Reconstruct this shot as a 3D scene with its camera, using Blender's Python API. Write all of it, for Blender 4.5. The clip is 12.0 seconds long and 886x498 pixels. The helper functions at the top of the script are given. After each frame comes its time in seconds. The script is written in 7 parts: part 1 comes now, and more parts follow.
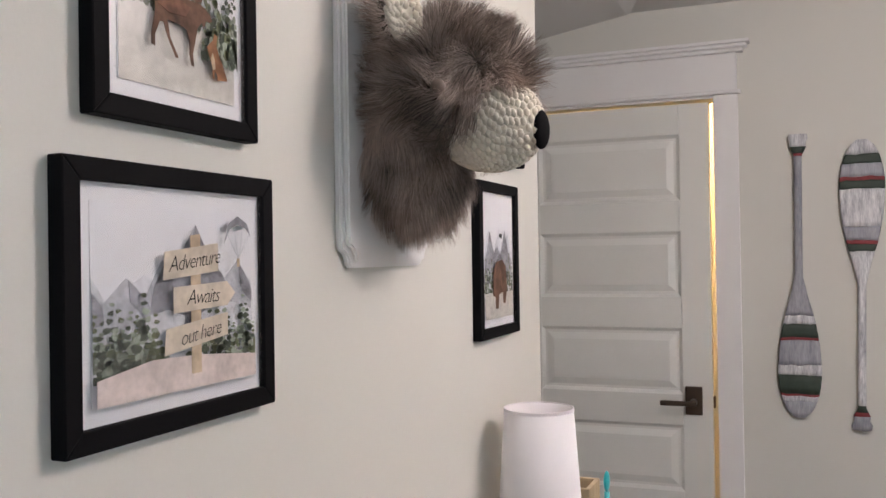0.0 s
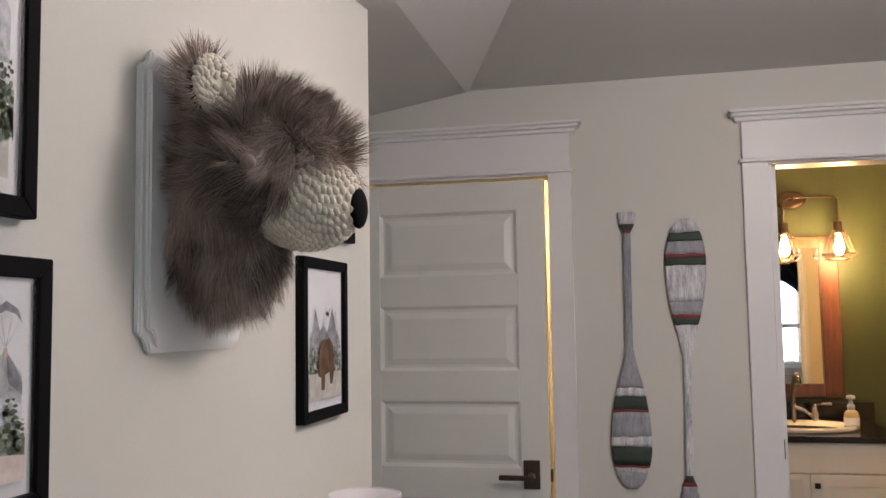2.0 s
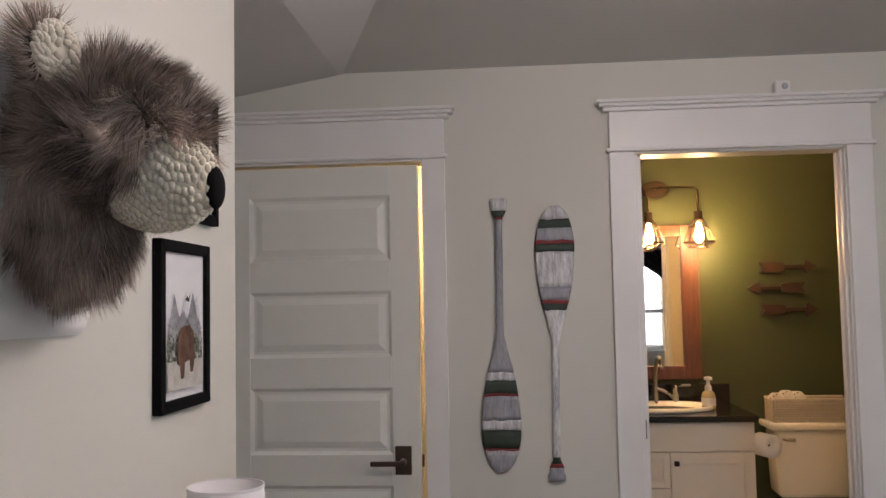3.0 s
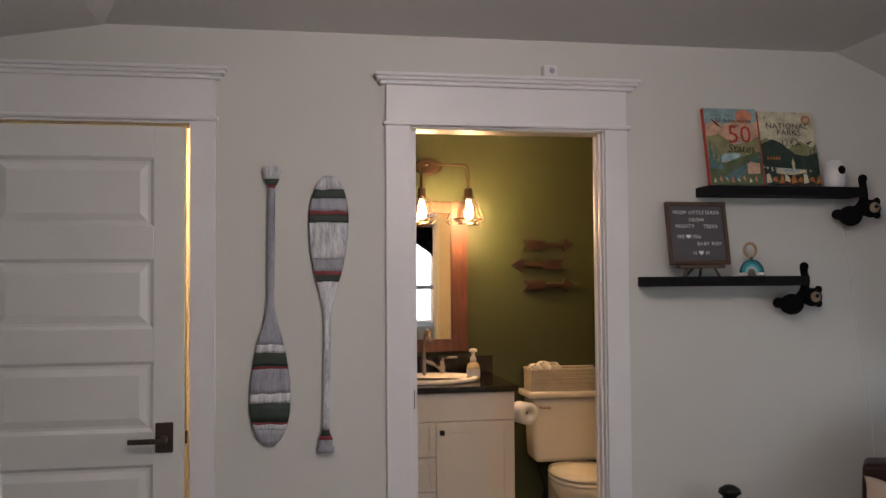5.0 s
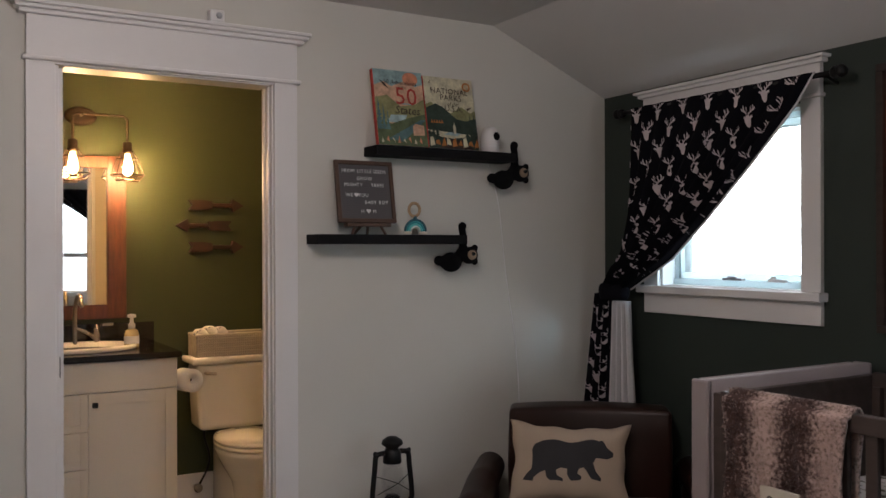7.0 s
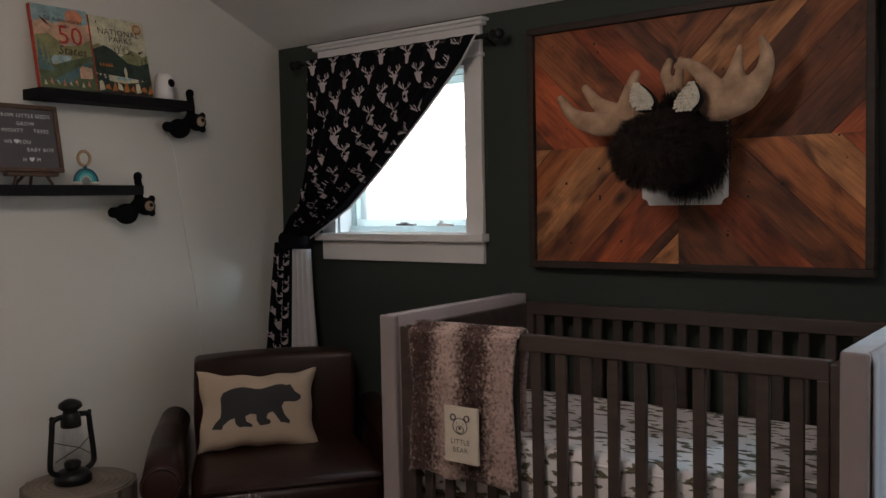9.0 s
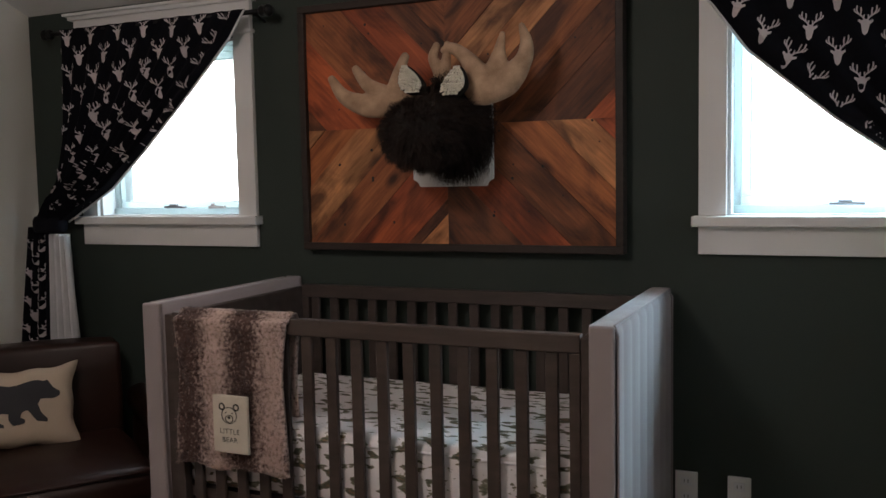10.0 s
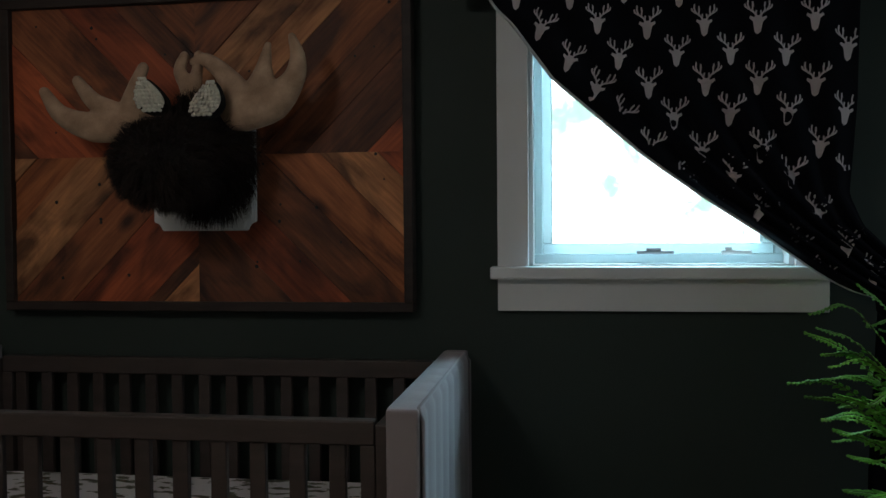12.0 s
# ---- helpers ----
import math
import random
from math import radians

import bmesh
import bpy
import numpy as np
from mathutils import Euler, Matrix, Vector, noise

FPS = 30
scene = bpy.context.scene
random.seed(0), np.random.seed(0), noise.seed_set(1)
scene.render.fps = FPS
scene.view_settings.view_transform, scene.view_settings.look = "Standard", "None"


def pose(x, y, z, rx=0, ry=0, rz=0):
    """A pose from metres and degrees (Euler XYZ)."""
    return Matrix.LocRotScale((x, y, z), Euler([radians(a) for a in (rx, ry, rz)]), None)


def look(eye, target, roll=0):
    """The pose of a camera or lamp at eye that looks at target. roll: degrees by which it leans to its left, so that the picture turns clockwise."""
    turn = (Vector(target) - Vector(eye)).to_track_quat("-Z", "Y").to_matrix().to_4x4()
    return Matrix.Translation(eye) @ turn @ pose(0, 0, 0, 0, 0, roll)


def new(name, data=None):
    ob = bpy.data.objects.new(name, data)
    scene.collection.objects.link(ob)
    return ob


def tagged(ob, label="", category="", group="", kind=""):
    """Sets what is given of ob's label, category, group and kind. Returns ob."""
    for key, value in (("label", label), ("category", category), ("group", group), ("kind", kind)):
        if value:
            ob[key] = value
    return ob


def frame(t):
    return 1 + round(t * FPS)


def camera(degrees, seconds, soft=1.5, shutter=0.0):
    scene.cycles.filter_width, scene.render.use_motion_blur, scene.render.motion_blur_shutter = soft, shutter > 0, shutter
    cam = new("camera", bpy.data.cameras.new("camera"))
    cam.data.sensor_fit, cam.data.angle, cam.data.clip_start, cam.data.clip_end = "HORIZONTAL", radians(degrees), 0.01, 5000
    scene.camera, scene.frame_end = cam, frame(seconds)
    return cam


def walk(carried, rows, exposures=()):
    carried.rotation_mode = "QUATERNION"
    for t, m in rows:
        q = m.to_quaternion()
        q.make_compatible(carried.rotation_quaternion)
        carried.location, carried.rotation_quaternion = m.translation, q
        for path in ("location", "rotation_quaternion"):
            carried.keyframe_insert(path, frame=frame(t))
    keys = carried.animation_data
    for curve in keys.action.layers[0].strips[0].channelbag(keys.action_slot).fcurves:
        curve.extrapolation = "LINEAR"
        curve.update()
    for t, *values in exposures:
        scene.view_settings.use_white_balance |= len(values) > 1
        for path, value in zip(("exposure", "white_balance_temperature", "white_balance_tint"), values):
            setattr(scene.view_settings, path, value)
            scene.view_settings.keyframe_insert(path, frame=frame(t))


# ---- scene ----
cam = camera(52.9, 12.0)
PATH = [
    (0, (0.32, -0.468, 1.476), (-0.435, 1.384, 1.49), -0.9),
    (0.5, (0.322, -0.455, 1.493), (-0.422, 1.399, 1.575), -0.9),
    (1, (0.33, -0.439, 1.502), (-0.33, 1.445, 1.633), -0.8),
    (1.5, (0.34, -0.422, 1.501), (-0.212, 1.494, 1.658), -0.8),
    (2, (0.352, -0.406, 1.496), (-0.084, 1.539, 1.657), -0.9),
    (2.5, (0.364, -0.393, 1.494), (0.06, 1.578, 1.641), -0.9),
    (3, (0.367, -0.378, 1.492), (0.2, 1.611, 1.619), -1.1),
    (3.2, (0.365, -0.373, 1.49), (0.246, 1.62, 1.612), -0.9),
    (5, (0.367, -0.339, 1.473), (0.704, 1.632, 1.541), -0.4),
    (5.5, (0.367, -0.329, 1.469), (0.883, 1.602, 1.512), -0.4),
    (6, (0.368, -0.326, 1.447), (1.036, 1.559, 1.472), -0.4),
    (6.5, (0.38, -0.301, 1.432), (1.195, 1.525, 1.439), -0.2),
    (7, (0.408, -0.266, 1.417), (1.425, 1.456, 1.418), -0.2),
    (7.2, (0.416, -0.235, 1.412), (1.545, 1.416, 1.412), -0.5),
    (8.8, (0.275, -0.218, 1.378), (1.815, 1.056, 1.298), -0.9),
    (9, (0.265, -0.239, 1.381), (1.853, 0.973, 1.279), -1.1),
    (9.5, (0.264, -0.276, 1.378), (1.981, 0.74, 1.233), -1.2),
    (10, (0.319, -0.285, 1.389), (2.14, 0.528, 1.231), -1.1),
    (10.5, (0.414, -0.292, 1.392), (2.304, 0.353, 1.279), -1.2),
    (11, (0.514, -0.282, 1.403), (2.445, 0.232, 1.332), -1.1),
    (11.5, (0.639, -0.197, 1.404), (2.602, 0.18, 1.358), -0.7),
    (12, (0.78, -0.083, 1.377), (2.758, 0.207, 1.318), -0.5),
]

# exposure falls as the bright windows come into view
EXPOSURES = [(0, 0.76, 6300, 23), (2.5, 0.28, 6350, 23), (5, 0.14, 6300, 25), (6.5, -0.02, 6350, 24), (7.2, -0.04, 6450, 24), (9, -0.24, 6700, 23), (10, -0.02, 6600, 21), (11, -0.42, 6350, 16), (12, -1.17, 6000, 10)]
walk(cam, [(t, look(e, a, r)) for t, e, a, r in PATH], EXPOSURES)

# ---- room numbers ----
XE, YN, XW, YS = 3.235, 3.0, -0.280, -2.6      # faces of the east, north, west and south walls
ZC = 2.402                                      # flat ceiling
YR = 1.617                                      # where the west wall ends at the door recess

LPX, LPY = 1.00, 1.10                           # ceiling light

# ---- world and lights ----
world = bpy.data.worlds.new("world")
scene.world = world
world.use_nodes = True
wt = world.node_tree
sky = wt.nodes.new("ShaderNodeTexSky")
sky.sky_type, sky.sun_disc = "NISHITA", False
sky.sun_elevation, sky.sun_rotation = radians(50), radians(200)
wt.links.new(sky.outputs[0], wt.nodes["Background"].inputs[0])
wt.nodes["Background"].inputs[1].default_value = 0.12


def lamp(name, kind, m, power, colour, size=0.1, size_y=None):
    d = bpy.data.lights.new(name, kind)
    d.energy, d.color = power, colour
    if kind == "AREA":
        d.shape, d.size, d.size_y = "RECTANGLE", size, size_y or size
    elif kind == "SUN":
        d.angle = size
    else:
        d.shadow_soft_size = size
    ob = new(name, d)
    ob.matrix_world = m
    return ob


sun = lamp("sun", "SUN", look((0, 0, 9), (-2, 5, 0)), 0.8, (1, 0.96, 0.9), radians(10))
SKYC = (0.90, 0.97, 1.0)
lamp("sky_light_east", "AREA", look((XE + 0.8, 2.75, 2.5), (XE, 2.2, 1.6)), 14, SKYC, 1.0, 0.8)
lamp("sky_light_east", "AREA", look((XE + 0.8, -0.31, 2.5), (XE, -0.31, 1.6)), 200, (0.56, 0.89, 1.0), 2.0, 0.8)
lamp("sky_light_south", "AREA", look((2.45, YS - 0.35, 1.55), (0.2, 0.6, 1.6)), 20, (0.76, 0.95, 1.0), 0.95, 1.3)
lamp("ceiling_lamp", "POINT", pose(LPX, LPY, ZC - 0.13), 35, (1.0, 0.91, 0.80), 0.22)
WARM = (1.0, 0.60, 0.24)
# unseen source, added to brighten the vanity front, door head and jamb
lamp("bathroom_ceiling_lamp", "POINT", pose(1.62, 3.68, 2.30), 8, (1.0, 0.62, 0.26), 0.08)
lamp("hall_light", "POINT", pose(-0.3, 4.1, 2.1), 32, (1.0, 0.62, 0.22), 0.08)

# ---- materials ----
MATS = {}


def mat(name, c, rough=0.6, metal=0.0, var=0.12, scale=6.0, fine=90.0, bump=0.15, dist=0.002, rand=0.0,
        stretch=(1, 1, 1), spec=0.5, sheen=0.0, coat=0.0, tint=None, streak=0.5):
    if name in MATS:
        return MATS[name]
    m = bpy.data.materials.new(name)
    m.use_nodes = True
    n, l = m.node_tree.nodes, m.node_tree.links
    b = n["Principled BSDF"]
    b.inputs["Roughness"].default_value, b.inputs["Metallic"].default_value = rough, metal
    b.inputs["Specular IOR Level"].default_value = spec
    b.inputs["Sheen Weight"].default_value, b.inputs["Coat Weight"].default_value = sheen, coat
    co = n.new("ShaderNodeTexCoord")
    mp = n.new("ShaderNodeMapping")
    mp.inputs["Scale"].default_value = stretch
    l.new(co.outputs["Object"], mp.inputs["Vector"])
    big, small = n.new("ShaderNodeTexNoise"), n.new("ShaderNodeTexNoise")
    for t, s, d in ((big, scale, 3), (small, fine, 4)):
        t.inputs["Scale"].default_value, t.inputs["Detail"].default_value = s, d
        l.new(mp.outputs[0], t.inputs["Vector"])
    mix = n.new("ShaderNodeMix")
    mix.data_type = "RGBA"
    t2 = tint or [v * 0.6 for v in c]
    lo = [max(0, a * (1 - var) if tint is None else a) for a in c]
    mix.inputs["A"].default_value = (*[min(1, v * (1 + var * 0.5)) for v in c], 1)
    mix.inputs["B"].default_value = (*(lo if tint is None else t2), 1)
    ad = n.new("ShaderNodeMath")
    ad.operation = "MULTIPLY_ADD"
    l.new(small.outputs["Fac"], ad.inputs[0])
    ad.inputs[1].default_value = streak
    sh = n.new("ShaderNodeMath")
    sh.operation = "MULTIPLY_ADD"
    l.new(big.outputs["Fac"], sh.inputs[0])
    sh.inputs[1].default_value, sh.inputs[2].default_value = 1.6, -0.30 - 0.5 * streak
    l.new(sh.outputs[0], ad.inputs[2])
    ad.use_clamp = True
    l.new(ad.outputs[0], mix.inputs["Factor"])
    out = mix.outputs["Result"]
    if rand:
        info, hsv = n.new("ShaderNodeObjectInfo"), n.new("ShaderNodeHueSaturation")
        mr = n.new("ShaderNodeMapRange")
        mr.inputs["To Min"].default_value, mr.inputs["To Max"].default_value = 1 - rand, 1 + rand
        l.new(info.outputs["Random"], mr.inputs["Value"])
        l.new(mr.outputs[0], hsv.inputs["Value"])
        l.new(out, hsv.inputs["Color"])
        out = hsv.outputs["Color"]
    l.new(out, b.inputs["Base Color"])
    rr = n.new("ShaderNodeMapRange")
    rr.inputs["To Min"].default_value, rr.inputs["To Max"].default_value = max(0, rough - 0.08), min(1, rough + 0.08)
    l.new(big.outputs["Fac"], rr.inputs["Value"])
    l.new(rr.outputs[0], b.inputs["Roughness"])
    if bump:
        bp = n.new("ShaderNodeBump")
        bp.inputs["Strength"].default_value, bp.inputs["Distance"].default_value = bump, dist
        l.new(small.outputs["Fac"], bp.inputs["Height"])
        l.new(bp.outputs[0], b.inputs["Normal"])
    MATS[name] = m
    return m


def glow(name, c, strength):
    m = bpy.data.materials.new(name)
    m.use_nodes = True
    b = m.node_tree.nodes["Principled BSDF"]
    b.inputs["Base Color"].default_value = (*c, 1)
    b.inputs["Emission Color"].default_value, b.inputs["Emission Strength"].default_value = (*c, 1), strength
    return m


def glass(name, c=(1, 1, 1), rough=0.0):
    m = bpy.data.materials.new(name)
    m.use_nodes = True
    n, l = m.node_tree.nodes, m.node_tree.links
    tr, gl, fr, mx = n.new("ShaderNodeBsdfTransparent"), n.new("ShaderNodeBsdfGlossy"), None, n.new("ShaderNodeMixShader")
    tr.inputs[0].default_value = (*c, 1)
    gl.inputs["Roughness"].default_value = rough
    mx.inputs[0].default_value = 0.05
    l.new(tr.outputs[0], mx.inputs[1])
    l.new(gl.outputs[0], mx.inputs[2])
    l.new(mx.outputs[0], n["Material Output"].inputs[0])
    return m


WALL = mat("wall_paint", (0.68, 0.67, 0.615), 0.75, var=0.04, scale=1.2, fine=260, bump=0.12, dist=0.001)
GREEN = mat("green_wall_paint", (0.028, 0.041, 0.033), 0.7, var=0.15, scale=1.5, fine=260, bump=0.12, dist=0.001)
CEIL = mat("ceiling_paint", (0.72, 0.72, 0.71), 0.85, var=0.05, scale=1.0, fine=200, bump=0.15, dist=0.001)
TRIM = mat("trim_paint", (0.82, 0.81, 0.80), 0.4, var=0.04, scale=4, fine=140, bump=0.04)
DOORP = mat("door_paint", (0.80, 0.80, 0.755), 0.42, var=0.04, scale=3, fine=160, bump=0.05)
WOODF = mat("floor_oak", (0.14, 0.085, 0.05), 0.45, var=0.35, scale=3, fine=30, bump=0.1, stretch=(1, 12, 1), rand=0.2)
BATHG = mat("bath_green_paint", (0.042, 0.054, 0.017), 0.6, var=0.12, scale=1.4, fine=240, bump=0.1, dist=0.001)
BLACKF = mat("black_frame", (0.004, 0.004, 0.005), 0.75, var=0.2, fine=200, bump=0.05, spec=0.12)
PAPER = mat("mat_board", (0.80, 0.80, 0.82), 0.8, var=0.02, fine=300, bump=0.03)
PANE = glass("pane_glass")
CRIBW = mat("crib_wood", (0.066, 0.048, 0.041), 0.5, var=0.35, scale=5, fine=60, bump=0.15, stretch=(6, 1, 6))
CRIBF = mat("crib_fabric", (0.31, 0.265, 0.27), 0.9, var=0.08, scale=5, fine=500, bump=0.3, dist=0.001, sheen=0.3)
LEATHER = mat("brown_leather", (0.028, 0.0095, 0.006), 0.38, var=0.4, scale=5, fine=160, bump=0.12, dist=0.002, spec=0.35)
DARKM = mat("dark_metal", (0.02, 0.02, 0.02), 0.42, 0.7, var=0.2, fine=120, bump=0.08)
BRONZE = mat("bronze_metal", (0.13, 0.10, 0.08), 0.38, 0.9, var=0.2, fine=150, bump=0.05)
BLACKSH = mat("black_shelf", (0.008, 0.008, 0.009), 0.7, spec=0.15, var=0.3, scale=6, fine=80, bump=0.1, stretch=(1, 8, 8))

# ---- mesh helpers ----
INV = {}


def thing(name, m, label, category, group="", kind="", world_built=True):
    """An Empty at m; parts are given in world places, or in its own when world_built is False."""
    ob = new(name)
    ob.empty_display_size = 0.05
    ob.matrix_basis = m
    INV[ob.name] = m.inverted() if world_built else Matrix()
    return tagged(ob, label, category, group, kind)


def finish(me, smooth=False):
    if smooth:
        me.polygons.foreach_set("use_smooth", [True] * len(me.polygons))
    me.update()
    return me


def part(name, bm, material, parent=None, label="", smooth=False):
    me = bpy.data.meshes.new(name)
    bm.to_mesh(me)
    bm.free()
    return adopt(name, finish(me, smooth), material, parent, label)


def adopt(name, me, material, parent=None, label=""):
    ob = new(name, me)
    if not me.materials:
        me.materials.append(material)
    if parent is not None:
        ob.parent = parent
        if parent.name in INV:
            ob.matrix_parent_inverse = INV[parent.name]
    if label:
        tagged(ob, label)
    return ob


def data(name, verts, faces, material, parent=None, label="", smooth=False):
    me = bpy.data.meshes.new(name)
    me.from_pydata([tuple(v) for v in verts], [], faces)
    return adopt(name, finish(me, smooth), material, parent, label)


def bx(bm, x0, y0, z0, x1, y1, z1, m=None):
    r = bmesh.ops.create_cube(bm, size=1)
    for v in r["verts"]:
        v.co = Vector(((x0 + x1) / 2 + v.co.x * (x1 - x0), (y0 + y1) / 2 + v.co.y * (y1 - y0), (z0 + z1) / 2 + v.co.z * (z1 - z0)))
        if m is not None:
            v.co = m @ v.co
    return r["verts"]


def box(x0, y0, z0, x1, y1, z1, bevel=0.0, seg=2, m=None):
    bm = bmesh.new()
    bx(bm, x0, y0, z0, x1, y1, z1)
    if bevel:
        bmesh.ops.bevel(bm, geom=bm.edges[:], offset=bevel, segments=seg, affect="EDGES", profile=0.5)
    if m is not None:
        bmesh.ops.transform(bm, matrix=m, verts=bm.verts)
    return bm


def setting(name, bm, material, label, category):
    return tagged(part(name, bm, material), label, category, kind="structure")


def lathe(profile, n=24, m=None, cap=True):
    """A turned form from (radius, height) pairs."""
    bm = bmesh.new()
    rings = [[bm.verts.new((r * math.cos(a * 2 * math.pi / n), r * math.sin(a * 2 * math.pi / n), h)) for a in range(n)] for r, h in profile]
    for a, b in zip(rings, rings[1:]):
        for i in range(n):
            bm.faces.new((a[i], a[(i + 1) % n], b[(i + 1) % n], b[i]))
    if cap:
        bm.faces.new(rings[0][::-1])
        bm.faces.new(rings[-1])
    if m is not None:
        bmesh.ops.transform(bm, matrix=m, verts=bm.verts)
    return bm


def tube(points, radius, n=10, bm=None, flat=1.0):
    """A round rod along points; radius is a number or one per point."""
    bm = bm or bmesh.new()
    pts = [Vector(p) for p in points]
    rad = radius if isinstance(radius, (list, tuple)) else [radius] * len(pts)
    rings, up = [], None
    for i, p in enumerate(pts):
        d = (pts[min(i + 1, len(pts) - 1)] - pts[max(i - 1, 0)]).normalized()
        if up is None:
            up = Vector((1, 0, 0)) if abs(d.x) < 0.8 else Vector((0, 0, 1))
        a = (up - d * up.dot(d)).normalized()
        up = a
        b = d.cross(a)
        rings.append([bm.verts.new(p + rad[i] * (a * flat * math.cos(k * 2 * math.pi / n) + b * math.sin(k * 2 * math.pi / n))) for k in range(n)])
    for a, b in zip(rings, rings[1:]):
        for k in range(n):
            bm.faces.new((a[k], a[(k + 1) % n], b[(k + 1) % n], b[k]))
    bm.faces.new(rings[0][::-1])
    bm.faces.new(rings[-1])
    return bm


def spline(points, n=8):
    """Points along a Catmull-Rom curve."""
    p = [Vector(q) for q in points]
    p = [2 * p[0] - p[1]] + p + [2 * p[-1] - p[-2]]
    out = []
    for i in range(1, len(p) - 2):
        for k in range(n):
            t = k / n
            out.append(0.5 * (2 * p[i] + (p[i + 1] - p[i - 1]) * t + (2 * p[i - 1] - 5 * p[i] + 4 * p[i + 1] - p[i + 2]) * t * t
                              + (3 * p[i] - p[i - 1] - 3 * p[i + 1] + p[i + 2]) * t ** 3))
    return out + [p[-2]]


def ball(c, r, m=None, seg=24, rings=14):
    bm = bmesh.new()
    bmesh.ops.create_uvsphere(bm, u_segments=seg, v_segments=rings, radius=1)
    for v in bm.verts:
        v.co = Vector((v.co.x * r[0], v.co.y * r[1], v.co.z * r[2]))
        if m is not None:
            v.co = m @ v.co
        v.co += Vector(c)
    return bm


def poly(points, depth, place):
    """A flat shape of that thickness; place maps (u, v, w) to the world."""
    bm = bmesh.new()
    a = [bm.verts.new(place(u, v, 0)) for u, v in points]
    b = [bm.verts.new(place(u, v, depth)) for u, v in points]
    bm.faces.new(a[::-1])
    bm.faces.new(b)
    for i in range(len(a)):
        j = (i + 1) % len(a)
        bm.faces.new((a[i], a[j], b[j], b[i]))
    bmesh.ops.recalc_face_normals(bm, faces=bm.faces)
    return bm


def fuse(ob, voxel):
    """Grows overlapping forms together into one skin."""
    md = ob.modifiers.new("fuse", "REMESH")
    md.mode, md.voxel_size, md.use_smooth_shade = "VOXEL", voxel, True
    bpy.context.view_layer.update()
    me = bpy.data.meshes.new_from_object(ob.evaluated_get(bpy.context.evaluated_depsgraph_get()))
    ob.modifiers.clear()
    ob.data = me
    return ob


def text_mesh(s, size, align="CENTER", space=1.0, shear=0.0, thin=0.0):
    cu = bpy.data.curves.new("text", "FONT")
    cu.body, cu.size, cu.align_x, cu.align_y = s, size, align, "CENTER"
    cu.resolution_u, cu.space_character, cu.shear, cu.offset = 2, space, shear, -thin
    ob = new("text", cu)
    bpy.context.view_layer.update()
    me = bpy.data.meshes.new_from_object(ob.evaluated_get(bpy.context.evaluated_depsgraph_get()))
    bpy.data.objects.remove(ob)
    bpy.data.curves.remove(cu)
    me.materials.clear()
    return me


def lettering(name, s, size, material, parent, place, label="", space=1.0, shear=0.0, align="CENTER", bold=0.0):
    """Letters laid on a surface; place maps (u, v, w) to the world."""
    me = text_mesh(s, size, align, space, shear)
    for v in me.vertices:
        v.co = place(v.co.x, v.co.y, 0)
    return adopt(name, me, material, parent, label)


# ---- setting: floors, walls, ceiling ----
setting("floor", box(-1.6, YS, -0.1, XE, YN, 0), WOODF, "brown oak plank bedroom floor", "floor")
D0, D1, DZ = -0.80, 0.008, 2.047        # hall door opening
B0, B1, BZ = 0.811, 1.582, 2.050        # bathroom opening


def wall_ns(name, y0, y1, x0, x1, top, holes, material, label):
    """A wall along x with openings (x0, x1, z0, z1)."""
    bm = bmesh.new()
    x = x0
    for a, b, za, zb in sorted(holes):
        bx(bm, x, y0, 0, a, y1, top)
        if za > 0:
            bx(bm, a, y0, 0, b, y1, za)
        bx(bm, a, y0, zb, b, y1, top)
        x = b
    bx(bm, x, y0, 0, x1, y1, top)
    return setting(name, bm, material, label, "wall")


def wall_ew(name, x0, x1, y0, y1, top, holes, material, label):
    bm = bmesh.new()
    y = y0
    for a, b, za, zb in sorted(holes):
        bx(bm, x0, y, 0, x1, a, top)
        if za > 0:
            bx(bm, x0, a, 0, x1, b, za)
        bx(bm, x0, a, zb, x1, b, top)
        y = b
    bx(bm, x0, y, 0, x1, y1, top)
    return setting(name, bm, material, label, "wall")


wall_ns("wall_north", YN, YN + 0.11, -1.6, XE, 2.6, [(D0, D1, 0, DZ), (B0, B1, 0, BZ)], WALL, "pale greige painted wall with two doorways")
WY = [(1.892, 2.63), (-0.658, 0.038)]   # east window openings along y
WZ0, WZ1 = 1.256, 1.955
wall_ew("wall_east", XE, XE + 0.16, YS - 0.1, YN + 0.11, 2.6, [(a, b, WZ0, WZ1) for a, b in WY], GREEN, "dark forest green painted wall with two windows")
wall_ew("wall_west", XW - 0.1, XW, YS, YR, 2.6, [], WALL, "pale greige wall hung with framed prints")
wall_ns("wall_recess", YR - 0.1, YR, -1.6, XW - 0.1, 2.6, [], WALL, "pale greige return wall beside the door recess")
wall_ew("wall_recess_end", -1.7, -1.6, YR - 0.1, YN + 0.11, 2.6, [], WALL, "pale greige end wall of the door recess")
SX0, SX1, SZ0, SZ1 = 1.95, 2.95, 0.82, 2.08
wall_ns("wall_south", YS - 0.16, YS, XW - 0.1, XE, 2.6, [(SX0, SX1, SZ0, SZ1)], WALL, "pale greige wall with a sash window")

# ceiling: a flat middle, slopes to the east and west, and a folded corner above the recess
bm = bmesh.new()
P0, P1, P2 = (-0.312, YN + 0.05, ZC), (-0.143, 0.706, ZC - 0.225), (0.384, 0.9, ZC)


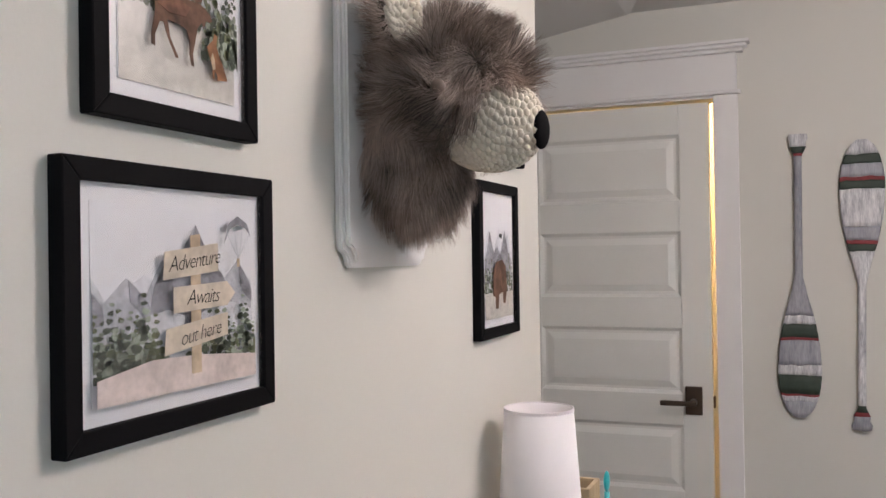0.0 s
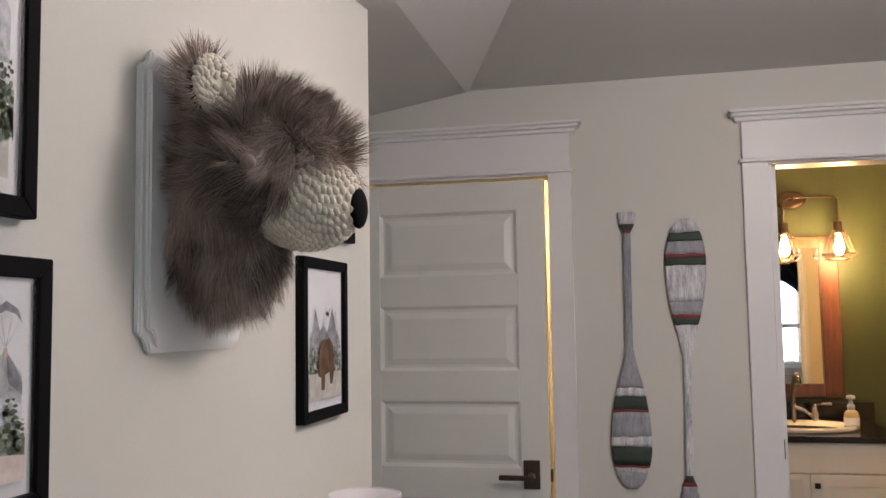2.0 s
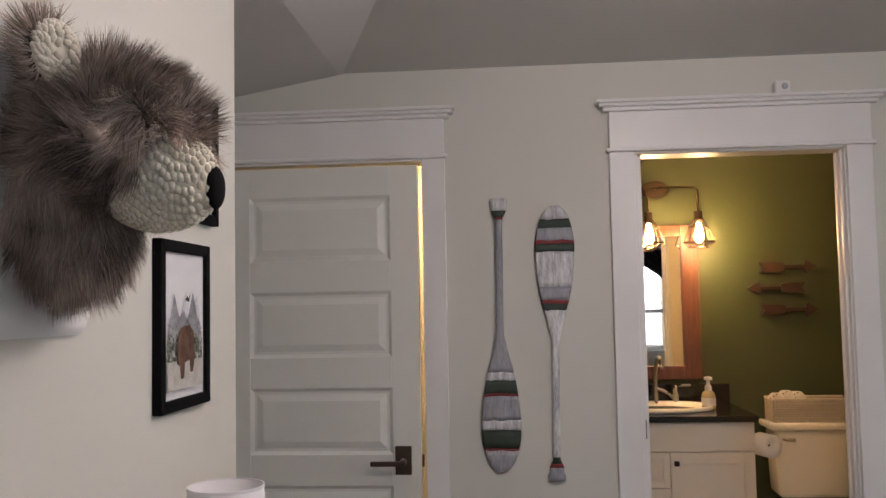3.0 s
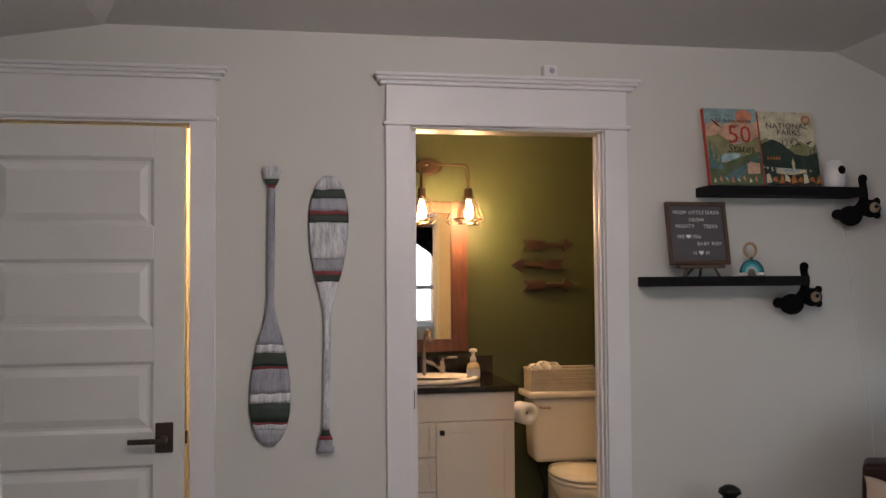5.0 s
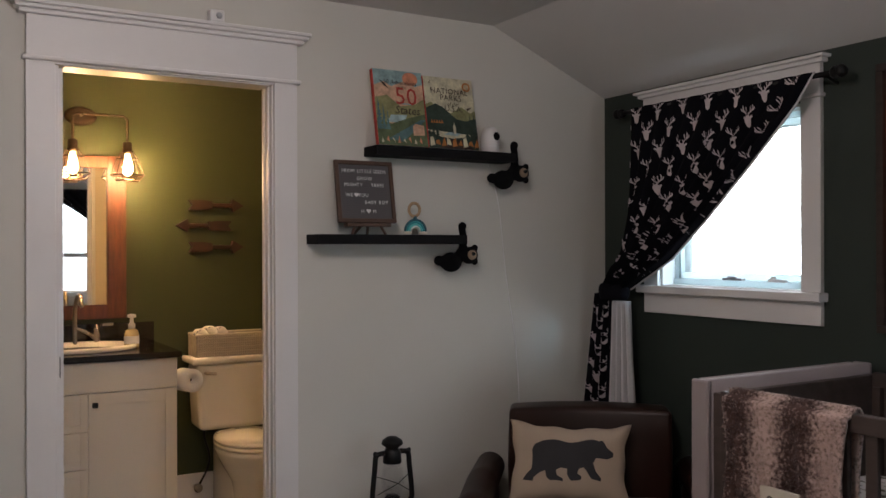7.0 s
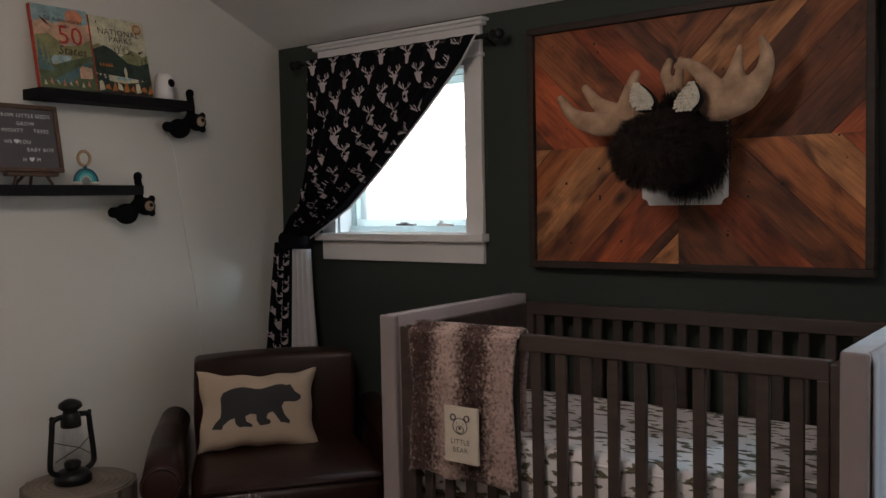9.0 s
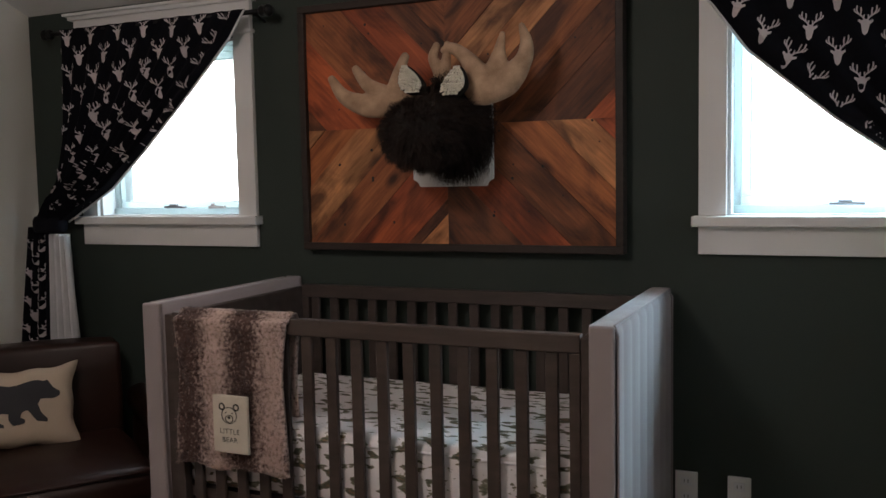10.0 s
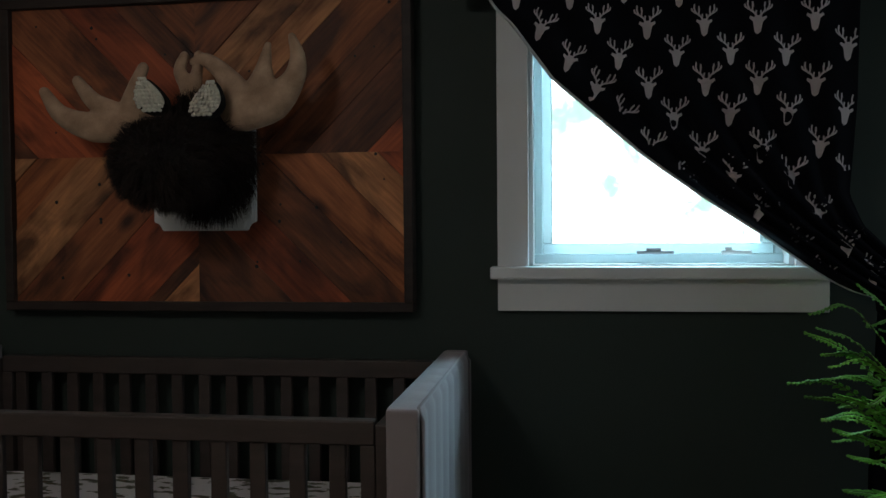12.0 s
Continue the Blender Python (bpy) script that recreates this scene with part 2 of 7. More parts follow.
def sheet(*pts):
    vs = [bm.verts.new(p) for p in pts] + [bm.verts.new((p[0], p[1], p[2] + 0.12)) for p in pts]
    n = len(pts)
    bm.faces.new(vs[:n])
    bm.faces.new(vs[n:][::-1])
    for i in range(n):
        bm.faces.new((vs[i], vs[(i + 1) % n], vs[n + (i + 1) % n], vs[n + i]))


XK = 2.597
sheet((XK, YS - 0.1, ZC), (XK, YN + 0.05, ZC), (XE + 0.05, YN + 0.05, 2.112), (XE + 0.05, YS - 0.1, 2.112))
sheet(P0, (XK, YN + 0.05, ZC), (XK, YS - 0.1, ZC), (P2[0], YS - 0.1, ZC), P2)
sheet(P0, P2, P1)
sheet(P1, P2, (P2[0], YS - 0.1, ZC), (P1[0], YS - 0.1, P1[2]))
sheet(P0, P1, (-1.7, P1[1], 1.912), (-1.7, YN + 0.05, 2.165))
sheet(P1, (P1[0], YS - 0.1, P1[2]), (-1.7, YS - 0.1, 1.912), (-1.7, P1[1], 1.912))
bmesh.ops.recalc_face_normals(bm, faces=bm.faces)
setting("ceiling", bm, CEIL, "white painted ceiling with sloped sides", "ceiling")

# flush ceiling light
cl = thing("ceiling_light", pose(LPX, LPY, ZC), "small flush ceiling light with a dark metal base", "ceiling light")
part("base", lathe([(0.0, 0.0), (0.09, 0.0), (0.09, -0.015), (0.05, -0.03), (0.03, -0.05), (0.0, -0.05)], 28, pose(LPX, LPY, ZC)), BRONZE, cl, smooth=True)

# unseen fixture, added to go with the extra bathroom lamp
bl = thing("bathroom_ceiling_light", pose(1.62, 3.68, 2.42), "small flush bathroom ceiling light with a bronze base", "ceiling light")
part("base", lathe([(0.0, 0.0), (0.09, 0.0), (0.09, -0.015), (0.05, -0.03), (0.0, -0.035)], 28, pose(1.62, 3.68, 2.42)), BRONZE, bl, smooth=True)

# baseboards
for nm, b in (("baseboard", box(1.67, YN - 0.015, 0, XE - 0.015, YN, 0.13, 0.004)), ("baseboard", box(XE - 0.015, YS, 0, XE, YN, 0.13, 0.004)),
              ("baseboard", box(0.10, YN - 0.015, 0, 0.713, YN, 0.13, 0.004)), ("baseboard", box(XW, YS, 0, XW + 0.015, YR, 0.13, 0.004))):
    setting(nm, b, TRIM, "white painted baseboard along the wall", "baseboard")


# ---- craftsman door casings ----
def casing(name, x0, x1, z, w, parent_label, head):
    """Side casings, bead, head board and cornice round an opening in the north wall."""
    r = thing(name, pose((x0 + x1) / 2, YN, 0), parent_label, "door trim", kind="structure")
    part("side_casing", box(x0 - w, YN - 0.02, 0, x0, YN, 2.055, 0.002), TRIM, r)
    part("side_casing", box(x1, YN - 0.02, 0, x1 + w, YN, 2.055, 0.002), TRIM, r)
    part("head_board", box(x0 - w + 0.002, YN - 0.024, 2.070, x1 + w - 0.002, YN, 2.207, 0.002), TRIM, r)
    part("bead", box(x0 - w - 0.012, YN - 0.034, 2.055, x1 + w + 0.012, YN, 2.070, 0.005, 3), TRIM, r)
    part("cornice", box(x0 - w - 0.022, YN - 0.042, 2.207, x1 + w + 0.022, YN, 2.222, 0.004), TRIM, r)
    part("cornice", box(x0 - w - 0.036, YN - 0.056, 2.222, x1 + w + 0.036, YN, 2.236, 0.005, 3), TRIM, r)
    part("cornice", box(x0 - w - 0.044, YN - 0.064, 2.236, x1 + w + 0.044, YN, 2.249, 0.003), TRIM, r)
    part("head_casing", box(x0 - 0.0, YN - 0.012, z - 0.001, x1, YN + 0.0, 2.055, 0.001), TRIM, r)
    return r


casing("door_casing_1", D0, D1, DZ, 0.088, "white craftsman casing round the hall door", 0)
casing("door_casing_2", B0, B1, BZ, 0.092, "white craftsman casing round the bathroom doorway", 0)
r = thing("door_jamb_2", pose(1.2, YN, 0), "white jamb of the bathroom pocket doorway", "door trim", kind="structure")
part("jamb", box(B0, YN - 0.004, 0, B0 + 0.012, YN + 0.11, BZ - 0.004, 0.001), TRIM, r)
part("jamb", box(B0 + 0.012, YN + 0.036, 0, B0 + 0.03, YN + 0.075, BZ - 0.006, 0.001), TRIM, r)
part("jamb", box(B1 - 0.006, YN - 0.004, 0, B1, YN + 0.11, BZ - 0.004, 0.001), TRIM, r)
part("stop", box(B1 - 0.014, YN + 0.02, 0, B1 - 0.006, YN + 0.035, BZ - 0.006, 0.001), TRIM, r)
part("stop", box(B1 - 0.014, YN + 0.07, 0, B1 - 0.006, YN + 0.085, BZ - 0.006, 0.001), TRIM, r)
part("jamb", box(B0 + 0.03, YN, BZ - 0.005, B1 - 0.014, YN + 0.11, BZ - 0.001, 0.001), TRIM, r)
sp = part("strike_plate", box(B0 + 0.012, YN + 0.004, 0.985, B0 + 0.016, YN + 0.032, 1.055, 0.001), DARKM, r, "brushed steel strike plate")
for z in (1.0, 1.04):
    part("screw", lathe([(0.004, 0), (0.003, 0.002)], 10, pose(B0 + 0.016, YN + 0.018, z, 0, 90, 0)), BRONZE, sp)

# hall behind the door
setting("hall_floor", box(-1.6, YN + 0.11, -0.1, 0.60, 4.6, 0), WOODF, "brown oak hall floor", "floor")
bm = bmesh.new()
bx(bm, -1.6, 4.6, 0, 0.60, 4.7, 2.5)
bx(bm, -1.7, YN + 0.11, 0, -1.6, 4.7, 2.5)
setting("wall_hall", bm, WALL, "plain greige hall walls", "wall")
setting("hall_ceiling", box(-1.7, YN + 0.11, 2.5, 0.60, 4.7, 2.6), CEIL, "white hall ceiling", "ceiling")

# ---- hall door with five raised panels ----
door = thing("door_1", pose(-0.4, YN, 0), "off-white painted five-panel door standing just ajar", "door", kind="structure")
Y0, Y1 = YN + 0.006, YN + 0.044
DX0, DX1 = -0.785, -0.012
PX0, PX1 = -0.672, -0.122
PZ = [0.197 + 0.3685 * k for k in range(5)]
part("stile", box(DX0, Y0, 0.012, PX0, Y1, 2.036, 0.002), DOORP, door)
part("stile", box(PX1, Y0, 0.012, DX1, Y1, 2.036, 0.002), DOORP, door)
zs = [0.012] + [z for p in PZ for z in (p, p + 0.25)] + [2.036]
for a, b in zip(zs[0::2], zs[1::2]):
    part("rail", box(PX0, Y0, a, PX1, Y1, b, 0.0015), DOORP, door)
for z in PZ:
    bm = bmesh.new()
    loops = [(0, Y0 + 0.002), (0.012, Y0 + 0.013), (0.022, Y0 + 0.013), (0.048, Y0 + 0.004)]
    prev = None
    for d, y in loops:
        q = [bm.verts.new(p) for p in ((PX0 + d, y, z + d), (PX1 - d, y, z + d), (PX1 - d, y, z + 0.25 - d), (PX0 + d, y, z + 0.25 - d))]
        if prev:
            for i in range(4):
                bm.faces.new((prev[i], prev[(i + 1) % 4], q[(i + 1) % 4], q[i]))
        prev = q
    bm.faces.new(prev)
    bx(bm, PX0, Y0 + 0.016, z, PX1, Y1 - 0.006, z + 0.25)
    part("raised_panel", bm, DOORP, door)
hd = part("door_handle", box(-0.112, YN - 0.006, 0.859, -0.050, YN + 0.006, 0.966, 0.003), BRONZE, door, "square bronze plate with a lever handle")
part("knuckle", lathe([(0.014, 0), (0.012, 0.03), (0.011, 0.045)], 16, pose(-0.081, YN - 0.004, 0.908, 90, 0, 0)), BRONZE, hd, smooth=True)
part("lever", box(-0.200, YN - 0.058, 0.898, -0.068, YN - 0.044, 0.917, 0.005, 3), BRONZE, hd)
part("latch", box(-0.013, YN + 0.016, 0.885, -0.004, YN + 0.036, 0.93, 0.002), BRONZE, door, "brass latch")


# ---- east windows ----
# white vinyl; its strong cyan translucency stands in for daylight glare on the frames
GLARE_VINYL = mat("white_vinyl", (0.86, 0.88, 0.88), 0.35, var=0.03, scale=4, fine=140, bump=0.03).copy()
vb = GLARE_VINYL.node_tree.nodes["Principled BSDF"]
vt, vm = GLARE_VINYL.node_tree.nodes.new("ShaderNodeBsdfTranslucent"), GLARE_VINYL.node_tree.nodes.new("ShaderNodeMixShader")
vt.inputs["Color"].default_value = (0.86, 0.98, 1.0, 1)
vm.inputs[0].default_value = 0.86
GLARE_VINYL.node_tree.links.new(vb.outputs[0], vm.inputs[1])
GLARE_VINYL.node_tree.links.new(vt.outputs[0], vm.inputs[2])
GLARE_VINYL.node_tree.links.new(vm.outputs[0], GLARE_VINYL.node_tree.nodes["Material Output"].inputs["Surface"])


def east_window(name, y0, y1, label):
    r = thing(name, pose(XE, (y0 + y1) / 2, WZ0), label, "window", kind="structure")
    w = 0.085
    x = XE - 0.02
    part("side_casing", box(x, y0 - w, WZ0, XE, y0, WZ1 + 0.01, 0.002), TRIM, r)
    part("side_casing", box(x, y1, WZ0, XE, y1 + w, WZ1 + 0.01, 0.002), TRIM, r)
    part("bead", box(x - 0.012, y0 - w - 0.01, WZ1 + 0.01, XE, y1 + w + 0.01, WZ1 + 0.025, 0.004, 3), TRIM, r)
    part("head_board", box(x - 0.002, y0 - w, WZ1 + 0.025, XE, y1 + w, 2.088, 0.002), TRIM, r)
    part("cornice", box(x - 0.018, y0 - w - 0.02, 2.088, XE, y1 + w + 0.02, 2.104, 0.004), TRIM, r)
    part("cornice", box(x - 0.034, y0 - w - 0.034, 2.104, XE - 0.0, y1 + w + 0.034, 2.116, 0.004), TRIM, r)
    part("window_sill", box(x - 0.035, y0 - w - 0.018, WZ0 - 0.034, XE, y1 + w + 0.018, WZ0, 0.005, 3), TRIM, r)
    part("window_sill", box(XE, y0 + 0.0, WZ0 - 0.0, XE + 0.15, y1, WZ0 + 0.004), TRIM, r)
    part("apron", box(x, y0 - w, 1.134, XE, y1 + w, WZ0 - 0.034, 0.002), TRIM, r)
    fx0, fx1 = XE + 0.085, XE + 0.145
    t = 0.022
    for b in (box(XE + 0.0, y0, WZ0, fx1, y0 + 0.012, WZ1), box(XE, y1 - 0.012, WZ0, fx1, y1, WZ1), box(XE, y0 + 0.012, WZ1 - 0.012, fx1, y1 - 0.012, WZ1)):
        part("jamb_liner", b, TRIM, r)
    a, b = y0 + 0.012, y1 - 0.012
    for q in (box(fx0 - 0.02, a, WZ0 + 0.004, fx1, b, WZ0 + 0.03, 0.003), box(fx0 - 0.01, a, WZ0 + 0.03, fx1, a + t, WZ1 - 0.03, 0.003),
              box(fx0 - 0.01, b - t, WZ0 + 0.03, fx1, b, WZ1 - 0.03, 0.003), box(fx0 - 0.01, a, WZ1 - 0.034, fx1, b, WZ1 - 0.012, 0.003)):
        part("window_frame", q, GLARE_VINYL, r)
    a, b = a + t, b - t
    s = 0.028
    sash = part("sash", box(fx0, a, WZ0 + 0.03, fx1 - 0.01, b, WZ0 + 0.03 + s, 0.004), GLARE_VINYL, r)
    part("stile", box(fx0, a, WZ0 + 0.03 + s, fx1 - 0.01, a + s, WZ1 - 0.034, 0.004), GLARE_VINYL, sash)
    part("stile", box(fx0, b - s, WZ0 + 0.03 + s, fx1 - 0.01, b, WZ1 - 0.034, 0.004), GLARE_VINYL, sash)
    part("rail", box(fx0, a + s, WZ1 - 0.034 - s, fx1 - 0.01, b - s, WZ1 - 0.034, 0.004), GLARE_VINYL, sash)
    g = part("pane", box(fx0 + 0.022, a + s, WZ0 + 0.03 + s, fx0 + 0.026, b - s, WZ1 - 0.034 - s), PANE, r)
    g.visible_shadow = False
    m = (y0 + y1) / 2
    cr = part("crank", box(fx0 - 0.05, m - 0.045, WZ0 + 0.030, fx0 - 0.022, m + 0.055, WZ0 + 0.040, 0.003), mat("nickel", (0.35, 0.35, 0.36), 0.35, 0.8), r, "grey folding crank handle")
    part("knob", box(fx0 - 0.048, m - 0.01, WZ0 + 0.04, fx0 - 0.034, m + 0.03, WZ0 + 0.047, 0.002), MATS["nickel"], cr)
    part("latch", box(fx0 - 0.045, m - 0.25, WZ0 + 0.028, fx0 - 0.025, m - 0.17, WZ0 + 0.04, 0.003), TRIM, r)
    part("latch", box(fx0 - 0.04, m - 0.20, WZ0 + 0.036, fx0 - 0.03, m - 0.18, WZ0 + 0.05, 0.003), TRIM, r)
    return r


east_window("window_1", *WY[0], "white casement window beside the room corner, with a green wall around")
east_window("window_2", *WY[1], "white casement window with a crank handle, bright daylight outside")

# south sash window, seen in the bathroom mirror
r = thing("window_3", pose((SX0 + SX1) / 2, YS, SZ0), "white two-sash window letting in daylight", "window", kind="structure")
for q in (box(SX0 - 0.09, YS, SZ0 - 0.1, SX0, YS + 0.02, SZ1 + 0.1, 0.002), box(SX1, YS, SZ0 - 0.1, SX1 + 0.09, YS + 0.02, SZ1 + 0.1, 0.002),
          box(SX0, YS, SZ1, SX1, YS + 0.02, SZ1 + 0.1, 0.002), box(SX0, YS, SZ0 - 0.1, SX1, YS + 0.02, SZ0, 0.002)):
    part("side_casing", q, TRIM, r)
zm = 1.36
for q in (box(SX0, YS - 0.1, SZ0, SX0 + 0.05, YS - 0.05, SZ1), box(SX1 - 0.05, YS - 0.1, SZ0, SX1, YS - 0.05, SZ1),
          box(SX0 + 0.05, YS - 0.1, SZ0, SX1 - 0.05, YS - 0.05, SZ0 + 0.06), box(SX0 + 0.05, YS - 0.1, SZ1 - 0.05, SX1 - 0.05, YS - 0.05, SZ1),
          box(SX0 + 0.05, YS - 0.1, zm - 0.03, SX1 - 0.05, YS - 0.05, zm + 0.03)):
    part("sash", q, TRIM, r)

# bright hazy trees and sky beyond the windows
bd = bpy.data.materials.new("outdoor_haze")
bd.use_nodes = True
n, l = bd.node_tree.nodes, bd.node_tree.links
em, nz, rp, co = n.new("ShaderNodeEmission"), n.new("ShaderNodeTexNoise"), n.new("ShaderNodeValToRGB"), n.new("ShaderNodeTexCoord")
nz.inputs["Scale"].default_value, nz.inputs["Detail"].default_value, nz.inputs["Roughness"].default_value = 1.1, 9, 0.68
l.new(co.outputs["Object"], nz.inputs["Vector"])
l.new(nz.outputs["Fac"], rp.inputs[0])
rp.color_ramp.elements[0].position, rp.color_ramp.elements[0].color = 0.42, (0.90, 0.97, 1.0, 1)
rp.color_ramp.elements[1].position, rp.color_ramp.elements[1].color = 0.60, (0.17, 0.27, 0.20, 1)
l.new(rp.outputs[0], em.inputs[0])
em.inputs[1].default_value = 11.0
l.new(em.outputs[0], n["Material Output"].inputs[0])
tagged(data("backdrop", [(14, -14, -3), (14, 16, -3), (14, 16, 9), (14, -14, 9)], [(0, 1, 2, 3)], bd), "bright hazy trees and sky outside the windows", "backdrop", kind="structure")
tagged(data("ground", [(XE + 0.3, -60, -3), (90, -60, -3), (90, 60, -3), (XE + 0.3, 60, -3)], [(0, 1, 2, 3)],
            mat("lawn", (0.06, 0.09, 0.03), 0.9, var=0.4, scale=0.5, fine=8)), "green lawn far below the windows", "ground", kind="structure")


# ---- fur, stitches and other soft matter ----
def fur(name, pts, normals, flow, length, width, material, parent, label="", lean=0.6, droop=0.25, seed=1, clump=0.5, locks=0.0):
    """Many tapered bent hairs; flow is the lie of the pile at each root."""
    rng = np.random.default_rng(seed)
    P, N, F = (np.asarray(a, float) for a in (pts, normals, flow))
    k = len(P)
    L = np.asarray(length) * (0.65 + 0.6 * rng.random(k))
    J = rng.normal(0, 0.22, (k, 3))
    ph = np.array([[noise.noise(Vector(p) * 24 + Vector((o, 0, 0))) for o in (0, 31, 67)] for p in P]) * clump
    d1 = N * (1 - lean * 0.5) + F * lean + J * 0.6 + ph
    d1 /= np.linalg.norm(d1, axis=1)[:, None]
    d2 = N * 0.25 + F * (lean + 0.35) + J + ph * 1.3 + np.array((0, 0, -droop))
    d2 /= np.linalg.norm(d2, axis=1)[:, None]
    side = np.cross(d1, rng.normal(0, 1, (k, 3)))
    side /= np.linalg.norm(side, axis=1)[:, None]
    side *= np.asarray(width)
    A, B = P + d1 * (L * 0.45)[:, None], P + d1 * (L * 0.45)[:, None] + d2 * (L * 0.55)[:, None]
    if locks:
        # strands near one another run together at their tips
        lead = rng.choice(k, max(1, k // 42), replace=False)
        near = np.concatenate([((c[:, None, :] - P[lead][None]) ** 2).sum(2).argmin(1) for c in np.array_split(P, max(1, k // 500))])
        near = lead[near]
        grip = (locks * (0.6 + 0.5 * rng.random(k)))[:, None]
        B = B + (B[near] - B) * grip
        A = A + (A[near] - A) * grip * 0.4
    V = np.stack([P - side, P + side, A - side * 0.7, A + side * 0.7, B], 1).reshape(-1, 3)
    faces = []
    for i in range(k):
        o = 5 * i
        faces += [(o, o + 1, o + 3, o + 2), (o + 2, o + 3, o + 4)]
    ob = data(name, V.tolist(), faces, material, parent, label, True)
    ob["kind"] = "stuff"
    return ob


def on_ellipsoid(c, r, n, seed, keep=None):
    rng = np.random.default_rng(seed)
    u = rng.normal(0, 1, (n, 3))
    u /= np.linalg.norm(u, axis=1)[:, None]
    P = np.array(c) + u * np.array(r)
    N = u / np.array(r)
    N /= np.linalg.norm(N, axis=1)[:, None]
    if keep is not None:
        ok = np.array([keep(p) for p in P])
        P, N = P[ok], N[ok]
    return P, N


def hair_mat(name, root, tip, blotch=0.9):
    """Fur whose strands differ one by one."""
    m = bpy.data.materials.new(name)
    m.use_nodes = True
    n, l = m.node_tree.nodes, m.node_tree.links
    b = n["Principled BSDF"]
    b.inputs["Roughness"].default_value, b.inputs["Specular IOR Level"].default_value = 0.65, 0.25
    g, rp = n.new("ShaderNodeNewGeometry"), n.new("ShaderNodeValToRGB")
    co, nz, mx = n.new("ShaderNodeTexCoord"), n.new("ShaderNodeTexNoise"), n.new("ShaderNodeMath")
    nz.inputs["Scale"].default_value = 15
    l.new(co.outputs["Object"], nz.inputs["Vector"])
    mx.operation = "MULTIPLY_ADD"
    l.new(nz.outputs["Fac"], mx.inputs[0])
    mx.inputs[1].default_value = blotch
    ad = n.new("ShaderNodeMath")
    ad.operation = "MULTIPLY_ADD"
    l.new(g.outputs["Random Per Island"], ad.inputs[0])
    ad.inputs[1].default_value, ad.inputs[2].default_value = 0.7, 0.15 - 0.5 * blotch
    l.new(ad.outputs[0], mx.inputs[2])
    l.new(mx.outputs[0], rp.inputs[0])
    rp.color_ramp.elements[0].color, rp.color_ramp.elements[1].color = (*root, 1), (*tip, 1)
    l.new(rp.outputs[0], b.inputs["Base Color"])
    return m


YARN = mat("cream_yarn", (0.80, 0.74, 0.62), 0.95, var=0.15, scale=30, fine=700, bump=0.5, dist=0.001, sheen=0.3)


def stitches(name, c, r, axis, rows, size, material, parent, label="", cut=-0.6):
    """Crochet: rings of small plump stitches over an ellipsoid, round its axis."""
    A = Vector(axis).normalized()
    R = Vector((0, 0, 1)).rotation_difference(A).to_matrix()
    tv, tf = [], []
    nu, nv = 6, 4
    for j in range(nv + 1):
        for i in range(nu):
            th, p = math.pi * j / nv, 2 * math.pi * i / nu
            tv.append((math.sin(th) * math.cos(p), math.sin(th) * math.sin(p), math.cos(th)))
    for j in range(nv):
        for i in range(nu):
            a, b = j * nu + i, j * nu + (i + 1) % nu
            tf.append((a, a + nu, b + nu, b))
    V, F = [], []
    rng = random.Random(5)
    for k in range(rows):
        z = 1 - (1 - cut) * (k + 0.5) / rows
        th = math.acos(max(-1, min(1, z)))
        rad = math.sin(th)
        cnt = max(3, int(2 * math.pi * rad * (r[0] + r[1]) / 2 / (size * 1.15)))
        for i in range(cnt):
            a = 2 * math.pi * (i + 0.5 * (k % 2)) / cnt + rng.uniform(-0.04, 0.04)
            p = Vector((math.cos(a) * rad * r[0], math.sin(a) * rad * r[1], z * r[2]))
            nrm = Vector((p.x / r[0] ** 2, p.y / r[1] ** 2, p.z / r[2] ** 2)).normalized()
            t = Vector((-math.sin(a), math.cos(a), 0))
            up = nrm.cross(t)
            lean = rng.uniform(0.3, 0.6)
            t2, u2 = t * math.cos(lean) + up * math.sin(lean), up * math.cos(lean) - t * math.sin(lean)
            o = len(V)
            for x, y, q in tv:
                V.append(Vector(c) + R @ (p + t2 * (x * size * 0.62) + u2 * (y * size * 0.42) + nrm * (q * size * 0.38)))
            F += [tuple(o + w for w in f) for f in tf]
    ob = data(name, V, F, material, parent, label, True)
    ob["kind"] = "stuff"
    return ob


# ---- framed prints on the west wall ----
def west(y, z, x=0.0):
    return lambda u, v, w: Vector((XW + x + w, y + u, z + v))


def flat(name, c, var=0.25):
    return mat(name, c, 0.85, var=min(0.8, var * 1.5), scale=26, fine=110, bump=0.03, streak=0.9)


INK = flat("ink", (0.03, 0.03, 0.03))
HILL1, HILL2, HILL3 = flat("wash_grey", (0.36, 0.36, 0.40), 0.5), flat("wash_pale", (0.56, 0.57, 0.62), 0.4), flat("wash_mist", (0.68, 0.69, 0.73), 0.3)
PINE, PINE2, PINE3 = flat("wash_pine", (0.08, 0.10, 0.07), 0.5), flat("wash_sage", (0.34, 0.39, 0.31), 0.5), flat("wash_olive", (0.16, 0.18, 0.10), 0.5)
SNOW, ROSE = flat("wash_snow", (0.60, 0.58, 0.53), 0.2), flat("wash_rose", (0.70, 0.60, 0.56), 0.2)
TAN, FURB, FOX = flat("wash_tan", (0.58, 0.45, 0.31), 0.25), flat("wash_brown", (0.15, 0.08, 0.05), 0.5), flat("wash_rust", (0.32, 0.15, 0.07), 0.5)
PGLASS = glass("print_glass", (1, 1, 1), 0.3)


